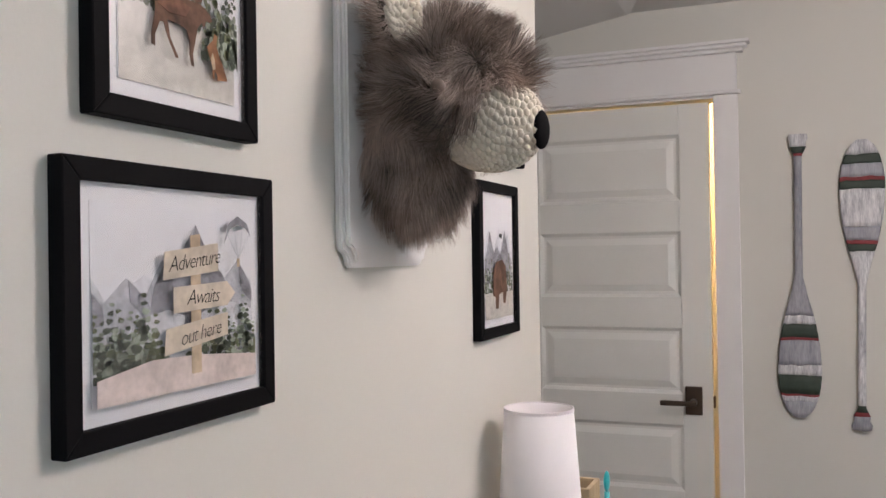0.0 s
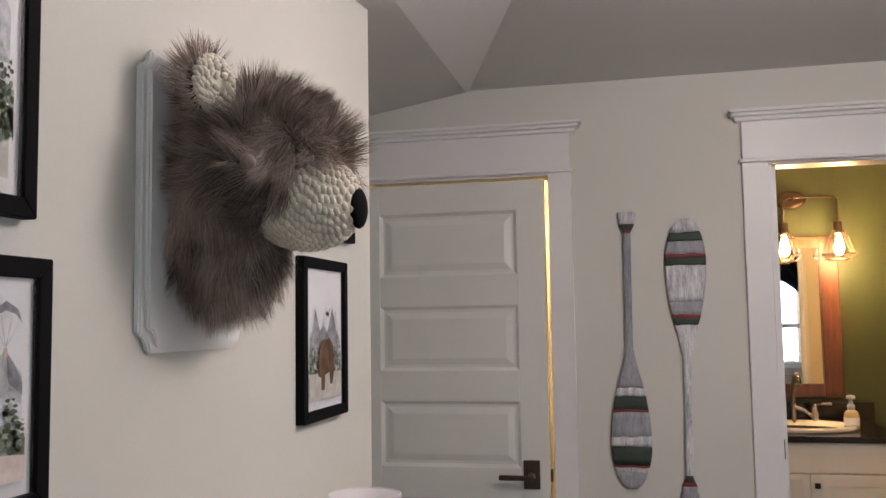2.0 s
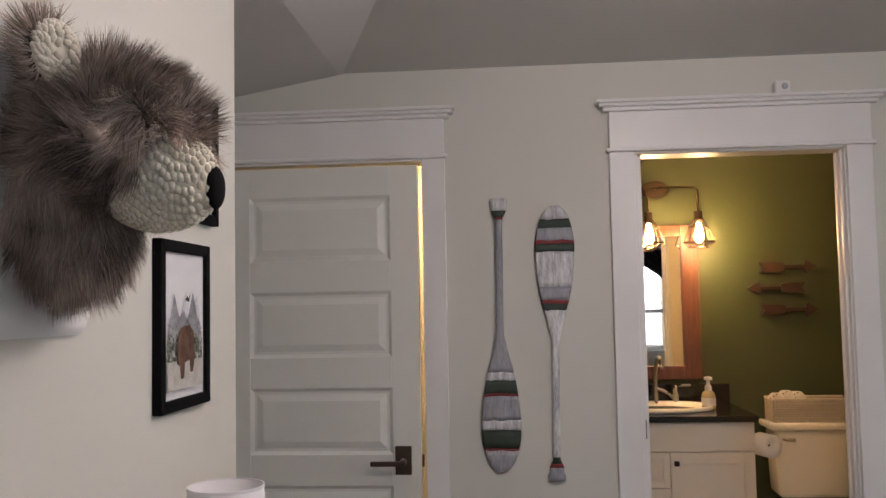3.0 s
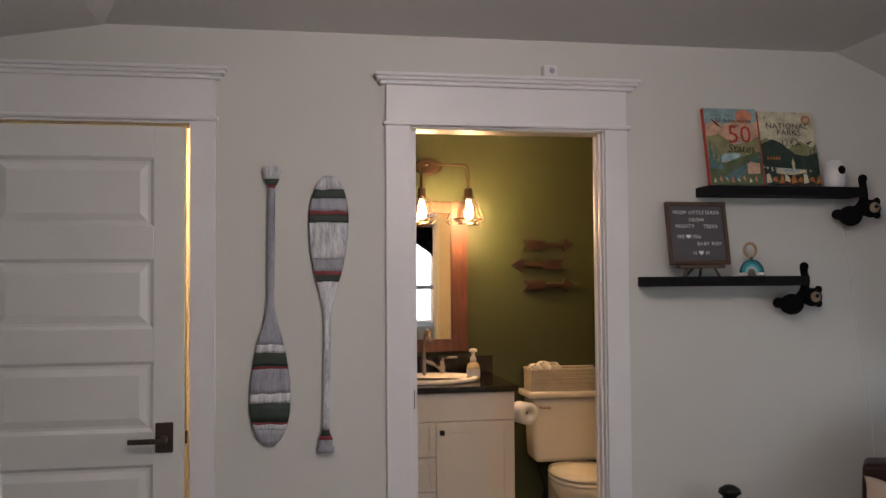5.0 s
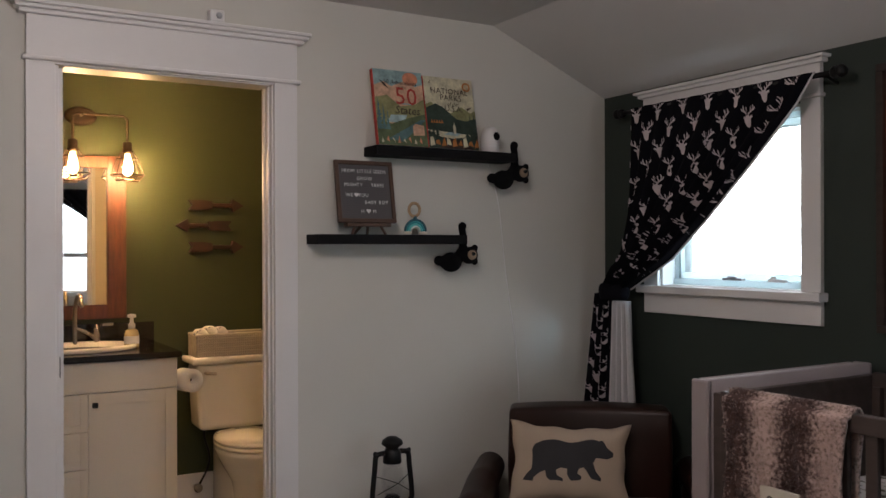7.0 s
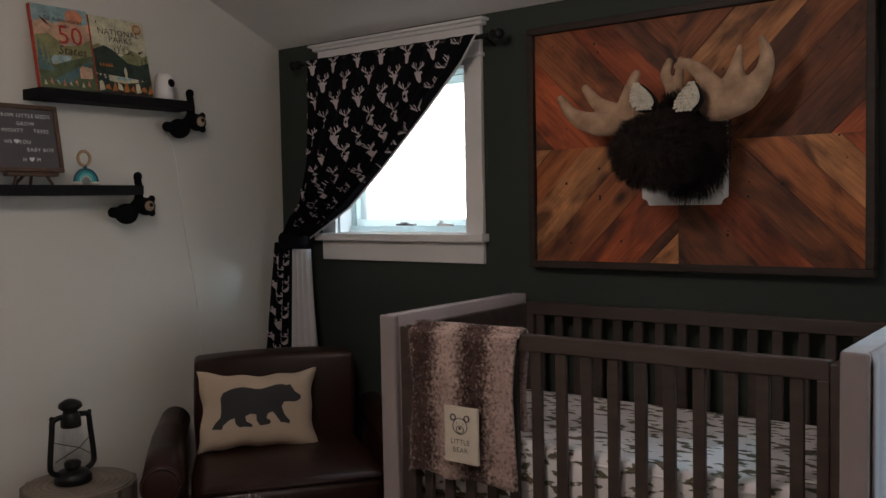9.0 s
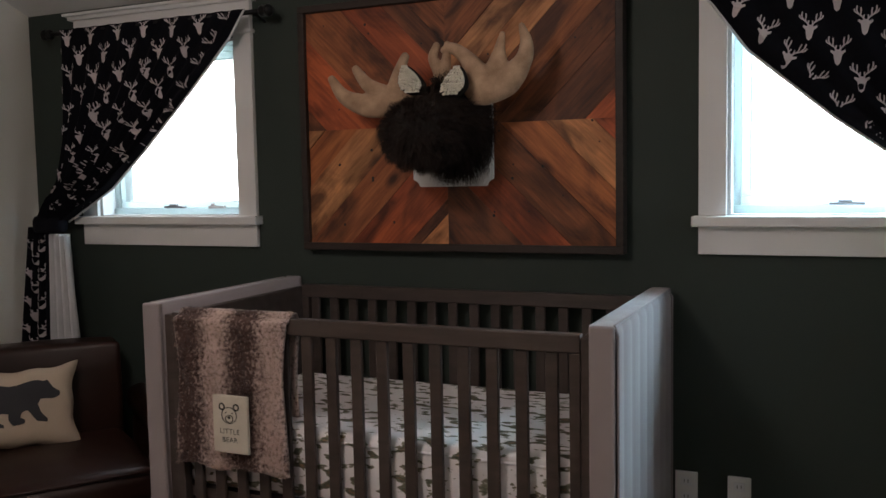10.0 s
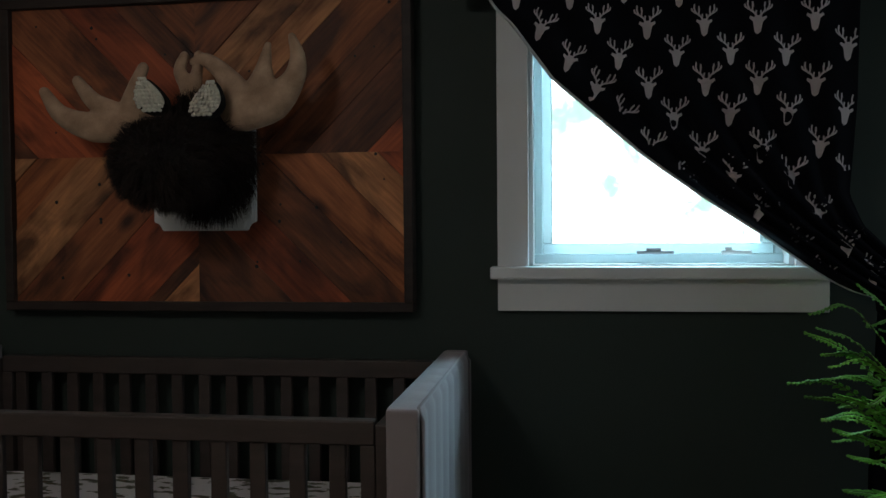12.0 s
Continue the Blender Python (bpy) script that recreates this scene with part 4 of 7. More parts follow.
# ---- painted paddles on the north wall ----
PGREY, PWHITE = mat("paddle_grey", (0.20, 0.205, 0.235), 0.6, var=0.35, scale=10, fine=55, bump=0.15, stretch=(5, 5, 0.8), tint=(0.45, 0.455, 0.49), streak=1.3), mat("paddle_white", (0.74, 0.74, 0.74), 0.6, var=0.4, scale=12, fine=60, bump=0.15, stretch=(5, 5, 0.8), tint=(0.30, 0.305, 0.34), streak=1.3)
PGREEN, PRED = mat("paddle_green", (0.035, 0.055, 0.04), 0.6, var=0.4, scale=20, fine=70), mat("paddle_red", (0.26, 0.035, 0.04), 0.6, var=0.4, scale=30, fine=80)


def paddle(x, z0, z1, up, lean, bands, label):
    """A paddle along its own axis t from grip (0) to blade end (1); bands colour its lengths."""
    L = z1 - z0
    r = thing("paddle", pose(x, YN, z0), label, "paddle", "painted paddles on the wall")

    def half(t):
        if t < 0.035:
            return 0.036 - 0.010 * abs(t - 0.012) / 0.02
        if t < 0.075:
            return 0.034 - (t - 0.035) / 0.04 * 0.020
        if t < 0.50:
            return 0.0135
        if t < 0.58:
            return 0.0135 + (t - 0.50) / 0.08 * 0.018
        if t < 0.84:
            return 0.0315 + (1 - (1 - (t - 0.58) / 0.26) ** 2) * 0.042
        return 0.0735 * math.sqrt(max(0.02, 1 - ((t - 0.84) / 0.165) ** 2))

    def thick(t):
        return 0.013 if 0.075 < t < 0.5 else (0.011 if t < 0.075 else 0.013 - 0.008 * min(1, (t - 0.5) / 0.1))

    for a, b, m, nm in bands:
        bm = bmesh.new()
        n = max(3, int((b - a) * 60))
        rings = []
        for i in range(n + 1):
            t = a + (b - a) * i / n
            h, k = half(t), thick(t)
            zz = (z1 - t * L) if up else (z0 + t * L)
            xx = x + lean * (zz - z0) / L
            rings.append([bm.verts.new((xx + h * math.cos(p * math.pi / 8), YN - 0.016 - k * math.sin(p * math.pi / 8), zz + (0.005 * noise.noise((p * 1.7, t * 31, x * 9)) if 0.6 < t < 0.96 else 0))) for p in range(16)])
        for p, q in zip(rings, rings[1:]):
            for i in range(16):
                bm.faces.new((p[i], p[(i + 1) % 16], q[(i + 1) % 16], q[i]))
        bm.faces.new(rings[0])
        bm.faces.new(rings[-1][::-1])
        bmesh.ops.recalc_face_normals(bm, faces=bm.faces)
        part(nm, bm, m, r, smooth=True)
    return r


paddle(0.290, 0.872, 1.892, True, 0.008, [(0, 0.045, PWHITE, "grip"), (0.045, 0.068, PGREEN, "band"), (0.068, 0.078, PRED, "band"), (0.078, 0.64, PGREY, "shaft"), (0.64, 0.67, PWHITE, "band"), (0.67, 0.718, PGREEN, "band"),
                                     (0.718, 0.727, PRED, "band"), (0.727, 0.815, PGREY, "band"), (0.815, 0.85, PWHITE, "band"), (0.85, 0.915, PGREEN, "band"), (0.915, 0.923, PRED, "band"), (0.923, 0.942, PWHITE, "band"), (0.942, 1.0, PGREY, "blade_tip")],
       "grey and white striped wooden paddle hung blade down")
paddle(0.492, 0.838, 1.860, False, 0.016, [(0, 0.048, PGREY, "grip"), (0.048, 0.062, PRED, "band"), (0.062, 0.085, PGREEN, "band"), (0.085, 0.615, PWHITE, "shaft"), (0.615, 0.640, PGREEN, "band"), (0.640, 0.653, PRED, "band"), (0.653, 0.70, PGREY, "band"),
                                      (0.70, 0.83, PWHITE, "band"), (0.83, 0.858, PGREEN, "band"), (0.858, 0.872, PRED, "band"), (0.872, 0.918, PGREY, "band"), (0.918, 0.950, PGREEN, "band"), (0.950, 1.0, PWHITE, "blade_tip")],
       "white and grey striped wooden paddle hung blade up")

# small white sensor above the bathroom doorway
sn = thing("wall_sensor", pose(1.35, YN, 2.25), "small white plastic sensor standing on the door cornice", "sensor")
part("body", box(1.326, YN - 0.055, 2.2492, 1.381, YN - 0.015, 2.296, 0.007, 3), TRIM, sn)
part("lens", ball((1.36, YN - 0.055, 2.274), (0.012, 0.006, 0.012), seg=14, rings=8), mat("grey_lens", (0.45, 0.47, 0.5), 0.3), sn, smooth=True)

# ---- shelves on the north wall and what stands on them ----
def north(x, z, y=0.0):
    return lambda u, v, w: Vector((x + u, YN - y - w, z + v))


def shelf(x0, x1, z, label):
    r = thing("floating_shelf", pose((x0 + x1) / 2, YN, z - 0.04), label, "shelf", "black shelves on the wall")
    part("board", box(x0, YN - 0.12, z - 0.038, x1, YN, z, 0.002), BLACKSH, r)
    return r


S1, S2 = 1.831, 1.477
shelf(1.966, 2.640, S1, "black floating shelf holding two books and a camera")
shelf(1.717, 2.385, S2, "black floating shelf holding a letter board and a toy")


def leaning(x, z, w, tilt, y_base):
    """A frame of a flat thing leaning on the wall: u right, v up, w out of its face."""
    m = pose(x, YN - y_base, z, -tilt, 0, 0)
    return lambda u, v, q: m @ Vector((u, -q, v))


BK = {k: flat("book_" + k, c, 0.3) for k, c in dict(sky=(0.30, 0.46, 0.47), peach=(0.72, 0.45, 0.30), sun=(0.70, 0.28, 0.16), teal=(0.10, 0.20, 0.21), olive=(0.30, 0.30, 0.14), moss=(0.12, 0.16, 0.08), cream=(0.72, 0.68, 0.48),
          pine=(0.035, 0.06, 0.045), orange=(0.55, 0.20, 0.05), lake=(0.42, 0.58, 0.60), red=(0.55, 0.07, 0.05), sand=(0.60, 0.48, 0.30), brown=(0.045, 0.028, 0.022)).items()}


def book(x, w, h, label, cover, art, yb):
    pl = leaning(x, S1, w, 11, yb)
    m = pose(x, YN - yb, S1, -11, 0, 0)
    r = thing("picture_book", m, label, "book", "books on the shelf", world_built=True)
    part("pages", box(0.004, -0.016, 0.003, w - 0.003, -0.003, h - 0.003, m=m), PAPER, r)
    part("front_cover", box(0, -0.019, 0, w, -0.016, h, 0.0008, 1, m), cover, r)
    part("back_cover", box(0, -0.003, 0, w, 0, h, 0.0008, 1, m), cover, r)
    part("spine", box(-0.003, -0.019, 0, 0.001, 0, h, 0.0008, 1, m), BK["red"], r)
    lay = [0.0192]

    def draw(name, pts, mt):
        lay[0] += 0.0003
        part(name, poly([(min(max(u, 0), 1) * w, min(max(v, 0), 1) * h) for u, v in pts], 0.0002, lambda u, v, q: pl(u, v, q + lay[0])), mt, r)

    def write(s, u, v, size, mt, **k):
        lay[0] += 0.0003
        lettering("title", s, size, mt, r, lambda a, b, q: pl(u * w + a, v * h + b, lay[0] + 0.0004), **k)

    art(draw, write)
    return r


def art50(draw, write):
    draw("sky", [(0, 0.55), (0, 1), (1, 1), (1, 0.55)], BK["sky"])
    draw("cloud", [(0, 0.60), (0, 0.78), (0.2, 0.84), (0.35, 0.78), (0.6, 0.86), (0.85, 0.80), (1, 0.84), (1, 0.55)], BK["peach"])
    draw("sun", [(0.75 + 0.16 * math.cos(a * 0.45), 0.90 + 0.09 * math.sin(a * 0.45)) for a in range(14)], BK["sun"])
    draw("hill", [(0, 0.3), (0, 0.62), (0.25, 0.66), (0.5, 0.52), (0.8, 0.56), (1, 0.64), (1, 0.3)], BK["olive"])
    draw("lake", [(0.2, 0.30), (0.3, 0.40), (0.62, 0.41), (0.55, 0.30)], BK["lake"])
    draw("ground", [(0, 0), (0, 0.34), (0.3, 0.28), (0.6, 0.36), (1, 0.44), (1, 0)], BK["moss"])
    draw("road", [(0.2, 0.08), (0.9, 0.36), (1, 0.36), (0.5, 0.05)], BK["teal"])
    draw("caravan", [(0.72, 0.14), (0.72, 0.27), (0.78, 0.30), (0.95, 0.28), (0.95, 0.15)], BK["peach"])
    for k, u in enumerate((0.05, 0.14, 0.22)):
        draw("tree", pine(u, 0.20, 0.42 - 0.08 * k, k), BK["teal"])
    draw("bird", [(0.10, 0.86), (0.20, 0.78), (0.30, 0.74), (0.20, 0.82)], BK["brown"])
    for k in range(8):
        draw("flower", [(0.05 + 0.11 * k, 0.03 + 0.03 * (k % 3)), (0.08 + 0.11 * k, 0.09 + 0.03 * (k % 2)), (0.11 + 0.11 * k, 0.03)], BK["sun"] if k % 2 else BK["cream"])
    write("50 Adventures", 0.52, 0.83, 0.026, BK["brown"], shear=0.2)
    write("in the", 0.55, 0.765, 0.016, BK["brown"])
    write("50", 0.62, 0.64, 0.105, BK["red"])
    write("States", 0.62, 0.46, 0.048, BK["brown"], shear=0.25)


def artnp(draw, write):
    draw("mountain", [(0, 0.3), (0, 0.60), (0.12, 0.64), (0.3, 0.52), (0.5, 0.5), (0.72, 0.60), (0.9, 0.52), (1, 0.56), (1, 0.3)], BK["olive"])
    draw("mountain", [(0, 0.25), (0, 0.55), (0.2, 0.62), (0.34, 0.58), (0.6, 0.42), (0.8, 0.40), (1, 0.45), (1, 0.2)], BK["pine"])
    draw("river", [(0.30, 0.19), (0.42, 0.23), (0.66, 0.22), (0.58, 0.18)], BK["lake"])
    draw("meadow", [(0, 0), (0, 0.24), (0.2, 0.16), (0.5, 0.14), (0.8, 0.18), (1, 0.22), (1, 0)], BK["pine"])
    draw("path", [(0.2, 0), (0.4, 0.13), (0.7, 0.13), (0.9, 0)], BK["brown"])
    for k in range(9):
        u = 0.02 + 0.11 * k
        draw("flower", [(u, 0.02 + 0.04 * (k % 2)), (u + 0.01, 0.15 - 0.05 * (k % 3)), (u + 0.07, 0.16 - 0.04 * (k % 2)), (u + 0.10, 0.04)], BK["orange"] if k % 3 else BK["cream"])
    for k, u in enumerate((0.03, 0.10, 0.17, 0.78, 0.86, 0.94)):
        draw("tree", pine(u, 0.14, 0.24 + 0.03 * k, 4 + k), BK["pine"])
    for k in range(5):
        draw("bush", [(0.06 + 0.05 * k, 0.34), (0.08 + 0.05 * k, 0.39), (0.11 + 0.05 * k, 0.34)], BK["orange"])
    draw("deer_shape", [(0.50, 0.20), (0.49, 0.30), (0.52, 0.36), (0.55, 0.30), (0.54, 0.20)], BK["cream"])
    draw("bird", [(0.74, 0.62), (0.80, 0.57), (0.92, 0.60), (0.83, 0.54)], BK["brown"])
    draw("bird", [(0.08, 0.90), (0.12, 0.94), (0.10, 0.89)], BK["brown"])
    draw("seal", [(0.84 + 0.085 * math.cos(a * 0.45), 0.88 + 0.066 * math.sin(a * 0.45)) for a in range(14)], BK["orange"])
    draw("seal", [(0.84 + 0.055 * math.cos(a * 0.45), 0.88 + 0.043 * math.sin(a * 0.45)) for a in range(14)], BK["sand"])
    write("NATIONAL", 0.48, 0.79, 0.035, BK["brown"], space=1.05)
    write("PARKS", 0.50, 0.70, 0.035, BK["brown"], space=1.05)
    write("of the", 0.52, 0.615, 0.022, BK["brown"], shear=0.3)
    write("U.S.A.", 0.54, 0.55, 0.036, BK["brown"])


book(1.983, 0.224, 0.318, "picture book with a colourful landscape cover about adventures", BK["peach"], art50, 0.085)
book(2.214, 0.240, 0.310, "cream and green picture book about national parks", BK["cream"], artnp, 0.085)

bc = thing("baby_camera", pose(2.54, YN - 0.07, S1), "white rounded baby monitor camera standing on the shelf", "camera")
part("body", lathe([(0.030, S1), (0.038, S1 + 0.004), (0.040, S1 + 0.03), (0.039, S1 + 0.07), (0.034, S1 + 0.095), (0.022, S1 + 0.111), (0.004, S1 + 0.115)], 28, Matrix.Translation((2.54, YN - 0.06, 0))), TRIM, bc, smooth=True)
part("lens", ball((2.548, YN - 0.096, S1 + 0.070), (0.017, 0.010, 0.018), seg=18, rings=10), BLACKV, bc, "black round lens", True)

# letter board on a little easel
DWOOD = mat("walnut_frame", (0.10, 0.055, 0.035), 0.55, var=0.4, scale=12, fine=60, stretch=(6, 6, 1), bump=0.15)
FELT = mat("grey_felt", (0.115, 0.11, 0.115), 0.95, var=0.1, fine=500, bump=0.3)
LT = flat("letter_white", (0.80, 0.80, 0.80), 0.03)
mb = pose(1.812, YN - 0.085, 1.522, -10, 0, 0)
lb = thing("letter_board", mb, "grey felt letter board in a walnut frame with white letters", "letter board")
W_, H_ = 0.252, 0.250
for q in (box(0, -0.016, 0, W_, 0, 0.016, 0.002, 1, mb), box(0, -0.016, H_ - 0.016, W_, 0, H_, 0.002, 1, mb), box(0, -0.016, 0.016, 0.016, 0, H_ - 0.016, 0.002, 1, mb), box(W_ - 0.016, -0.016, 0.016, W_, 0, H_ - 0.016, 0.002, 1, mb)):
    part("frame_bar", q, DWOOD, lb)
bm = bmesh.new()
bx(bm, 0.016, -0.006, 0.016, W_ - 0.016, -0.001, H_ - 0.016, mb)
for k in range(30):
    z = 0.018 + k * 0.00715
    bx(bm, 0.016, -0.0085, z, W_ - 0.016, -0.006, z + 0.0055, mb)
part("felt", bm, FELT, lb)["kind"] = "stuff"


def on_board(x, z):
    return lambda u, v, q: mb @ Vector((x + u, -0.0092 - q, z + v))


def heart(x, z, s):
    pts = []
    for k in range(22):
        t = k / 22 * 2 * math.pi
        pts.append((s * 16 * math.sin(t) ** 3, s * (13 * math.cos(t) - 5 * math.cos(2 * t) - 2 * math.cos(3 * t) - math.cos(4 * t))))
    part("heart", poly(pts, 0.001, on_board(x, z)), LT, lb)


for s, x, z in (("FROM", 0.058, 0.208), ("LITTLE", 0.128, 0.208), ("SEEDS", 0.194, 0.208), ("GROW", 0.126, 0.178), ("MIGHTY", 0.076, 0.152), ("TREES", 0.182, 0.152), ("WE", 0.055, 0.110), ("YOU", 0.116, 0.110), ("BABY", 0.146, 0.082), ("BOY", 0.202, 0.082), ("H", 0.108, 0.045), ("M", 0.160, 0.045)):
    lettering("lettering", s, 0.0200, LT, lb, on_board(x, z), space=1.12)
heart(0.086, 0.112, 0.00062)
heart(0.134, 0.047, 0.00062)
es = thing("easel", pose(1.93, YN - 0.09, S2), "small dark wooden easel carrying the letter board", "easel")
part("ledge", box(1.840, YN - 0.118, 1.508, 2.030, YN - 0.080, 1.521, 0.002), DWOOD, es)
for x0, y0, x1, y1 in ((1.862, 0.112, 1.880, 0.10), (2.008, 0.112, 1.990, 0.10), (1.905, 0.03, 1.920, 0.07), (1.965, 0.03, 1.950, 0.07)):
    part("leg", tube([(x0, YN - y0, S2), (x1, YN - y1, 1.512)], 0.006, 6), DWOOD, es)

# rainbow teether
tt = thing("rainbow_teether", pose(2.165, YN - 0.08, S2), "teal silicone rainbow toy with a wooden ring on top", "toy")
for k, c in enumerate(((0.02, 0.10, 0.13), (0.02, 0.30, 0.33), (0.10, 0.52, 0.52), (0.62, 0.68, 0.64))):
    ra = 0.048 - 0.0095 * k
    part("arc", tube([(2.165 + ra * math.cos(a * math.pi / 12), YN - 0.07, S2 + 0.014 + ra * math.sin(a * math.pi / 12)) for a in range(13)], 0.0052), mat("arc_%d" % k, c, 0.5, var=0.1), tt, smooth=True)
for s in (-1, 1):
    part("foot", ball((2.165 + s * 0.036, YN - 0.07, S2 + 0.008), (0.020, 0.009, 0.008), seg=14, rings=8), YARN, tt, smooth=True)
RINGW = mat("beech_ring", (0.50, 0.33, 0.18), 0.5, var=0.2)
part("ring", tube([(2.160 + 0.025 * math.cos(a * math.pi / 12), YN - 0.07, S2 + 0.103 + 0.027 * math.sin(a * math.pi / 12)) for a in range(25)], 0.0062), RINGW, tt, "round wooden ring", True)
part("knot", ball((2.163, YN - 0.07, S2 + 0.071), (0.008, 0.008, 0.010), seg=12, rings=8), mat("arc_0", (0, 0, 0)), tt, smooth=True)


# black bear cubs hanging from the shelf ends
def cub(x, z, label):
    r = thing("hanging_bear_figure", pose(x, YN - 0.08, z), label, "bear figure", "bear figures on the shelves")
    pts = spline([(x - 0.004, YN - 0.085, z + 0.05), (x, YN - 0.090, z + 0.0), (x - 0.004, YN - 0.085, z - 0.045), (x - 0.035, YN - 0.075, z - 0.085)], 5)
    bm = tube(pts, [0.015] * 6 + [0.017] * (len(pts) - 6), 12)
    for c, rr in (((x - 0.048, YN - 0.07, z - 0.098), (0.050, 0.036, 0.042)), ((x + 0.026, YN - 0.095, z - 0.070), (0.039, 0.036, 0.037)), ((x - 0.098, YN - 0.06, z - 0.092), (0.026, 0.018, 0.022)), ((x - 0.002, YN - 0.088, z + 0.052), (0.018, 0.017, 0.018)),
                  ((x + 0.056, YN - 0.092, z - 0.040), (0.016, 0.010, 0.016)), ((x + 0.058, YN - 0.088, z - 0.096), (0.016, 0.010, 0.016))):
        b = ball(c, rr, seg=16, rings=10)
        me = bpy.data.meshes.new("t")
        b.to_mesh(me)
        b.free()
        bm.from_mesh(me)
        bpy.data.meshes.remove(me)
    fuse(part("body", bm, BLACKV, r, smooth=True), 0.004)
    part("muzzle", ball((x + 0.022, YN - 0.126, z - 0.068), (0.021, 0.013, 0.021), seg=14, rings=8), mat("tan_muzzle", (0.36, 0.26, 0.17), 0.7), r, "tan muzzle", True)
    part("nose", ball((x + 0.021, YN - 0.139, z - 0.064), (0.009, 0.006, 0.008), seg=10, rings=6), mat("shiny_black", (0.005, 0.005, 0.005), 0.15), r, smooth=True)
    return r


cub(2.648, S1 - 0.015, "small black bear figure hanging from the upper shelf")
cub(2.382, S2 - 0.015, "small black bear figure hanging from the lower shelf")
cb = thing("wall_cable", pose(2.66, YN, 1.2), "thin white cable running down the wall from the camera", "cable")
part("cord", tube(spline([(2.56, YN - 0.002, S1 - 0.02), (2.62, YN - 0.002, 1.62), (2.66, YN - 0.002, 1.30), (2.72, YN - 0.002, 0.9), (2.74, YN - 0.002, 0.35)], 8), 0.0022, 6), TRIM, cb, smooth=True)


# ---- curtains printed with stag heads ----
CLOTH = mat("black_curtain_cloth", (0.007, 0.007, 0.010), 0.95, spec=0.08, var=0.2, scale=8, fine=500, bump=0.2, dist=0.001)
STAG = mat("stag_print", (0.62, 0.55, 0.56), 0.9, spec=0.1, var=0.15, scale=20, fine=400, bump=0.1)
LINING = mat("curtain_lining", (0.62, 0.62, 0.63), 0.9, var=0.08, fine=400, bump=0.2)
HEAD = [(0, -0.50), (0.10, -0.42), (0.13, -0.28), (0.17, -0.10), (0.30, 0.0), (0.27, 0.07), (0.14, 0.02), (0.08, 0.08), (-0.08, 0.08), (-0.14, 0.02), (-0.27, 0.07), (-0.30, 0.0), (-0.17, -0.10), (-0.13, -0.28), (-0.10, -0.42)]
BEAMS = [[(0.06, 0.05), (0.16, 0.18), (0.30, 0.26), (0.38, 0.40), (0.37, 0.56)], [(0.22, 0.21), (0.20, 0.36), (0.22, 0.50)], [(0.31, 0.27), (0.44, 0.34), (0.48, 0.44)], [(0.10, 0.10), (0.07, 0.24)]]


def stag_tris():
    polys = [HEAD]
    for s in (-1, 1):
        for b in BEAMS:
            for (x0, y0), (x1, y1) in zip(b, b[1:]):
                d = Vector((x1 - x0, y1 - y0)).normalized()
                w = 0.033
                px, py = -d.y * w, d.x * w
                polys.append([(s * (x0 + px), y0 + py), (s * (x1 + px * 0.7), y1 + py * 0.7), (s * (x1 - px * 0.7), y1 - py * 0.7), (s * (x0 - px), y0 - py)])
    return polys


STAGS = stag_tris()


def interp(pts, t):
    for (a, va), (b, vb) in zip(pts, pts[1:]):
        if t <= b:
            return va + (vb - va) * (t - a) / (b - a)
    return pts[-1][1]


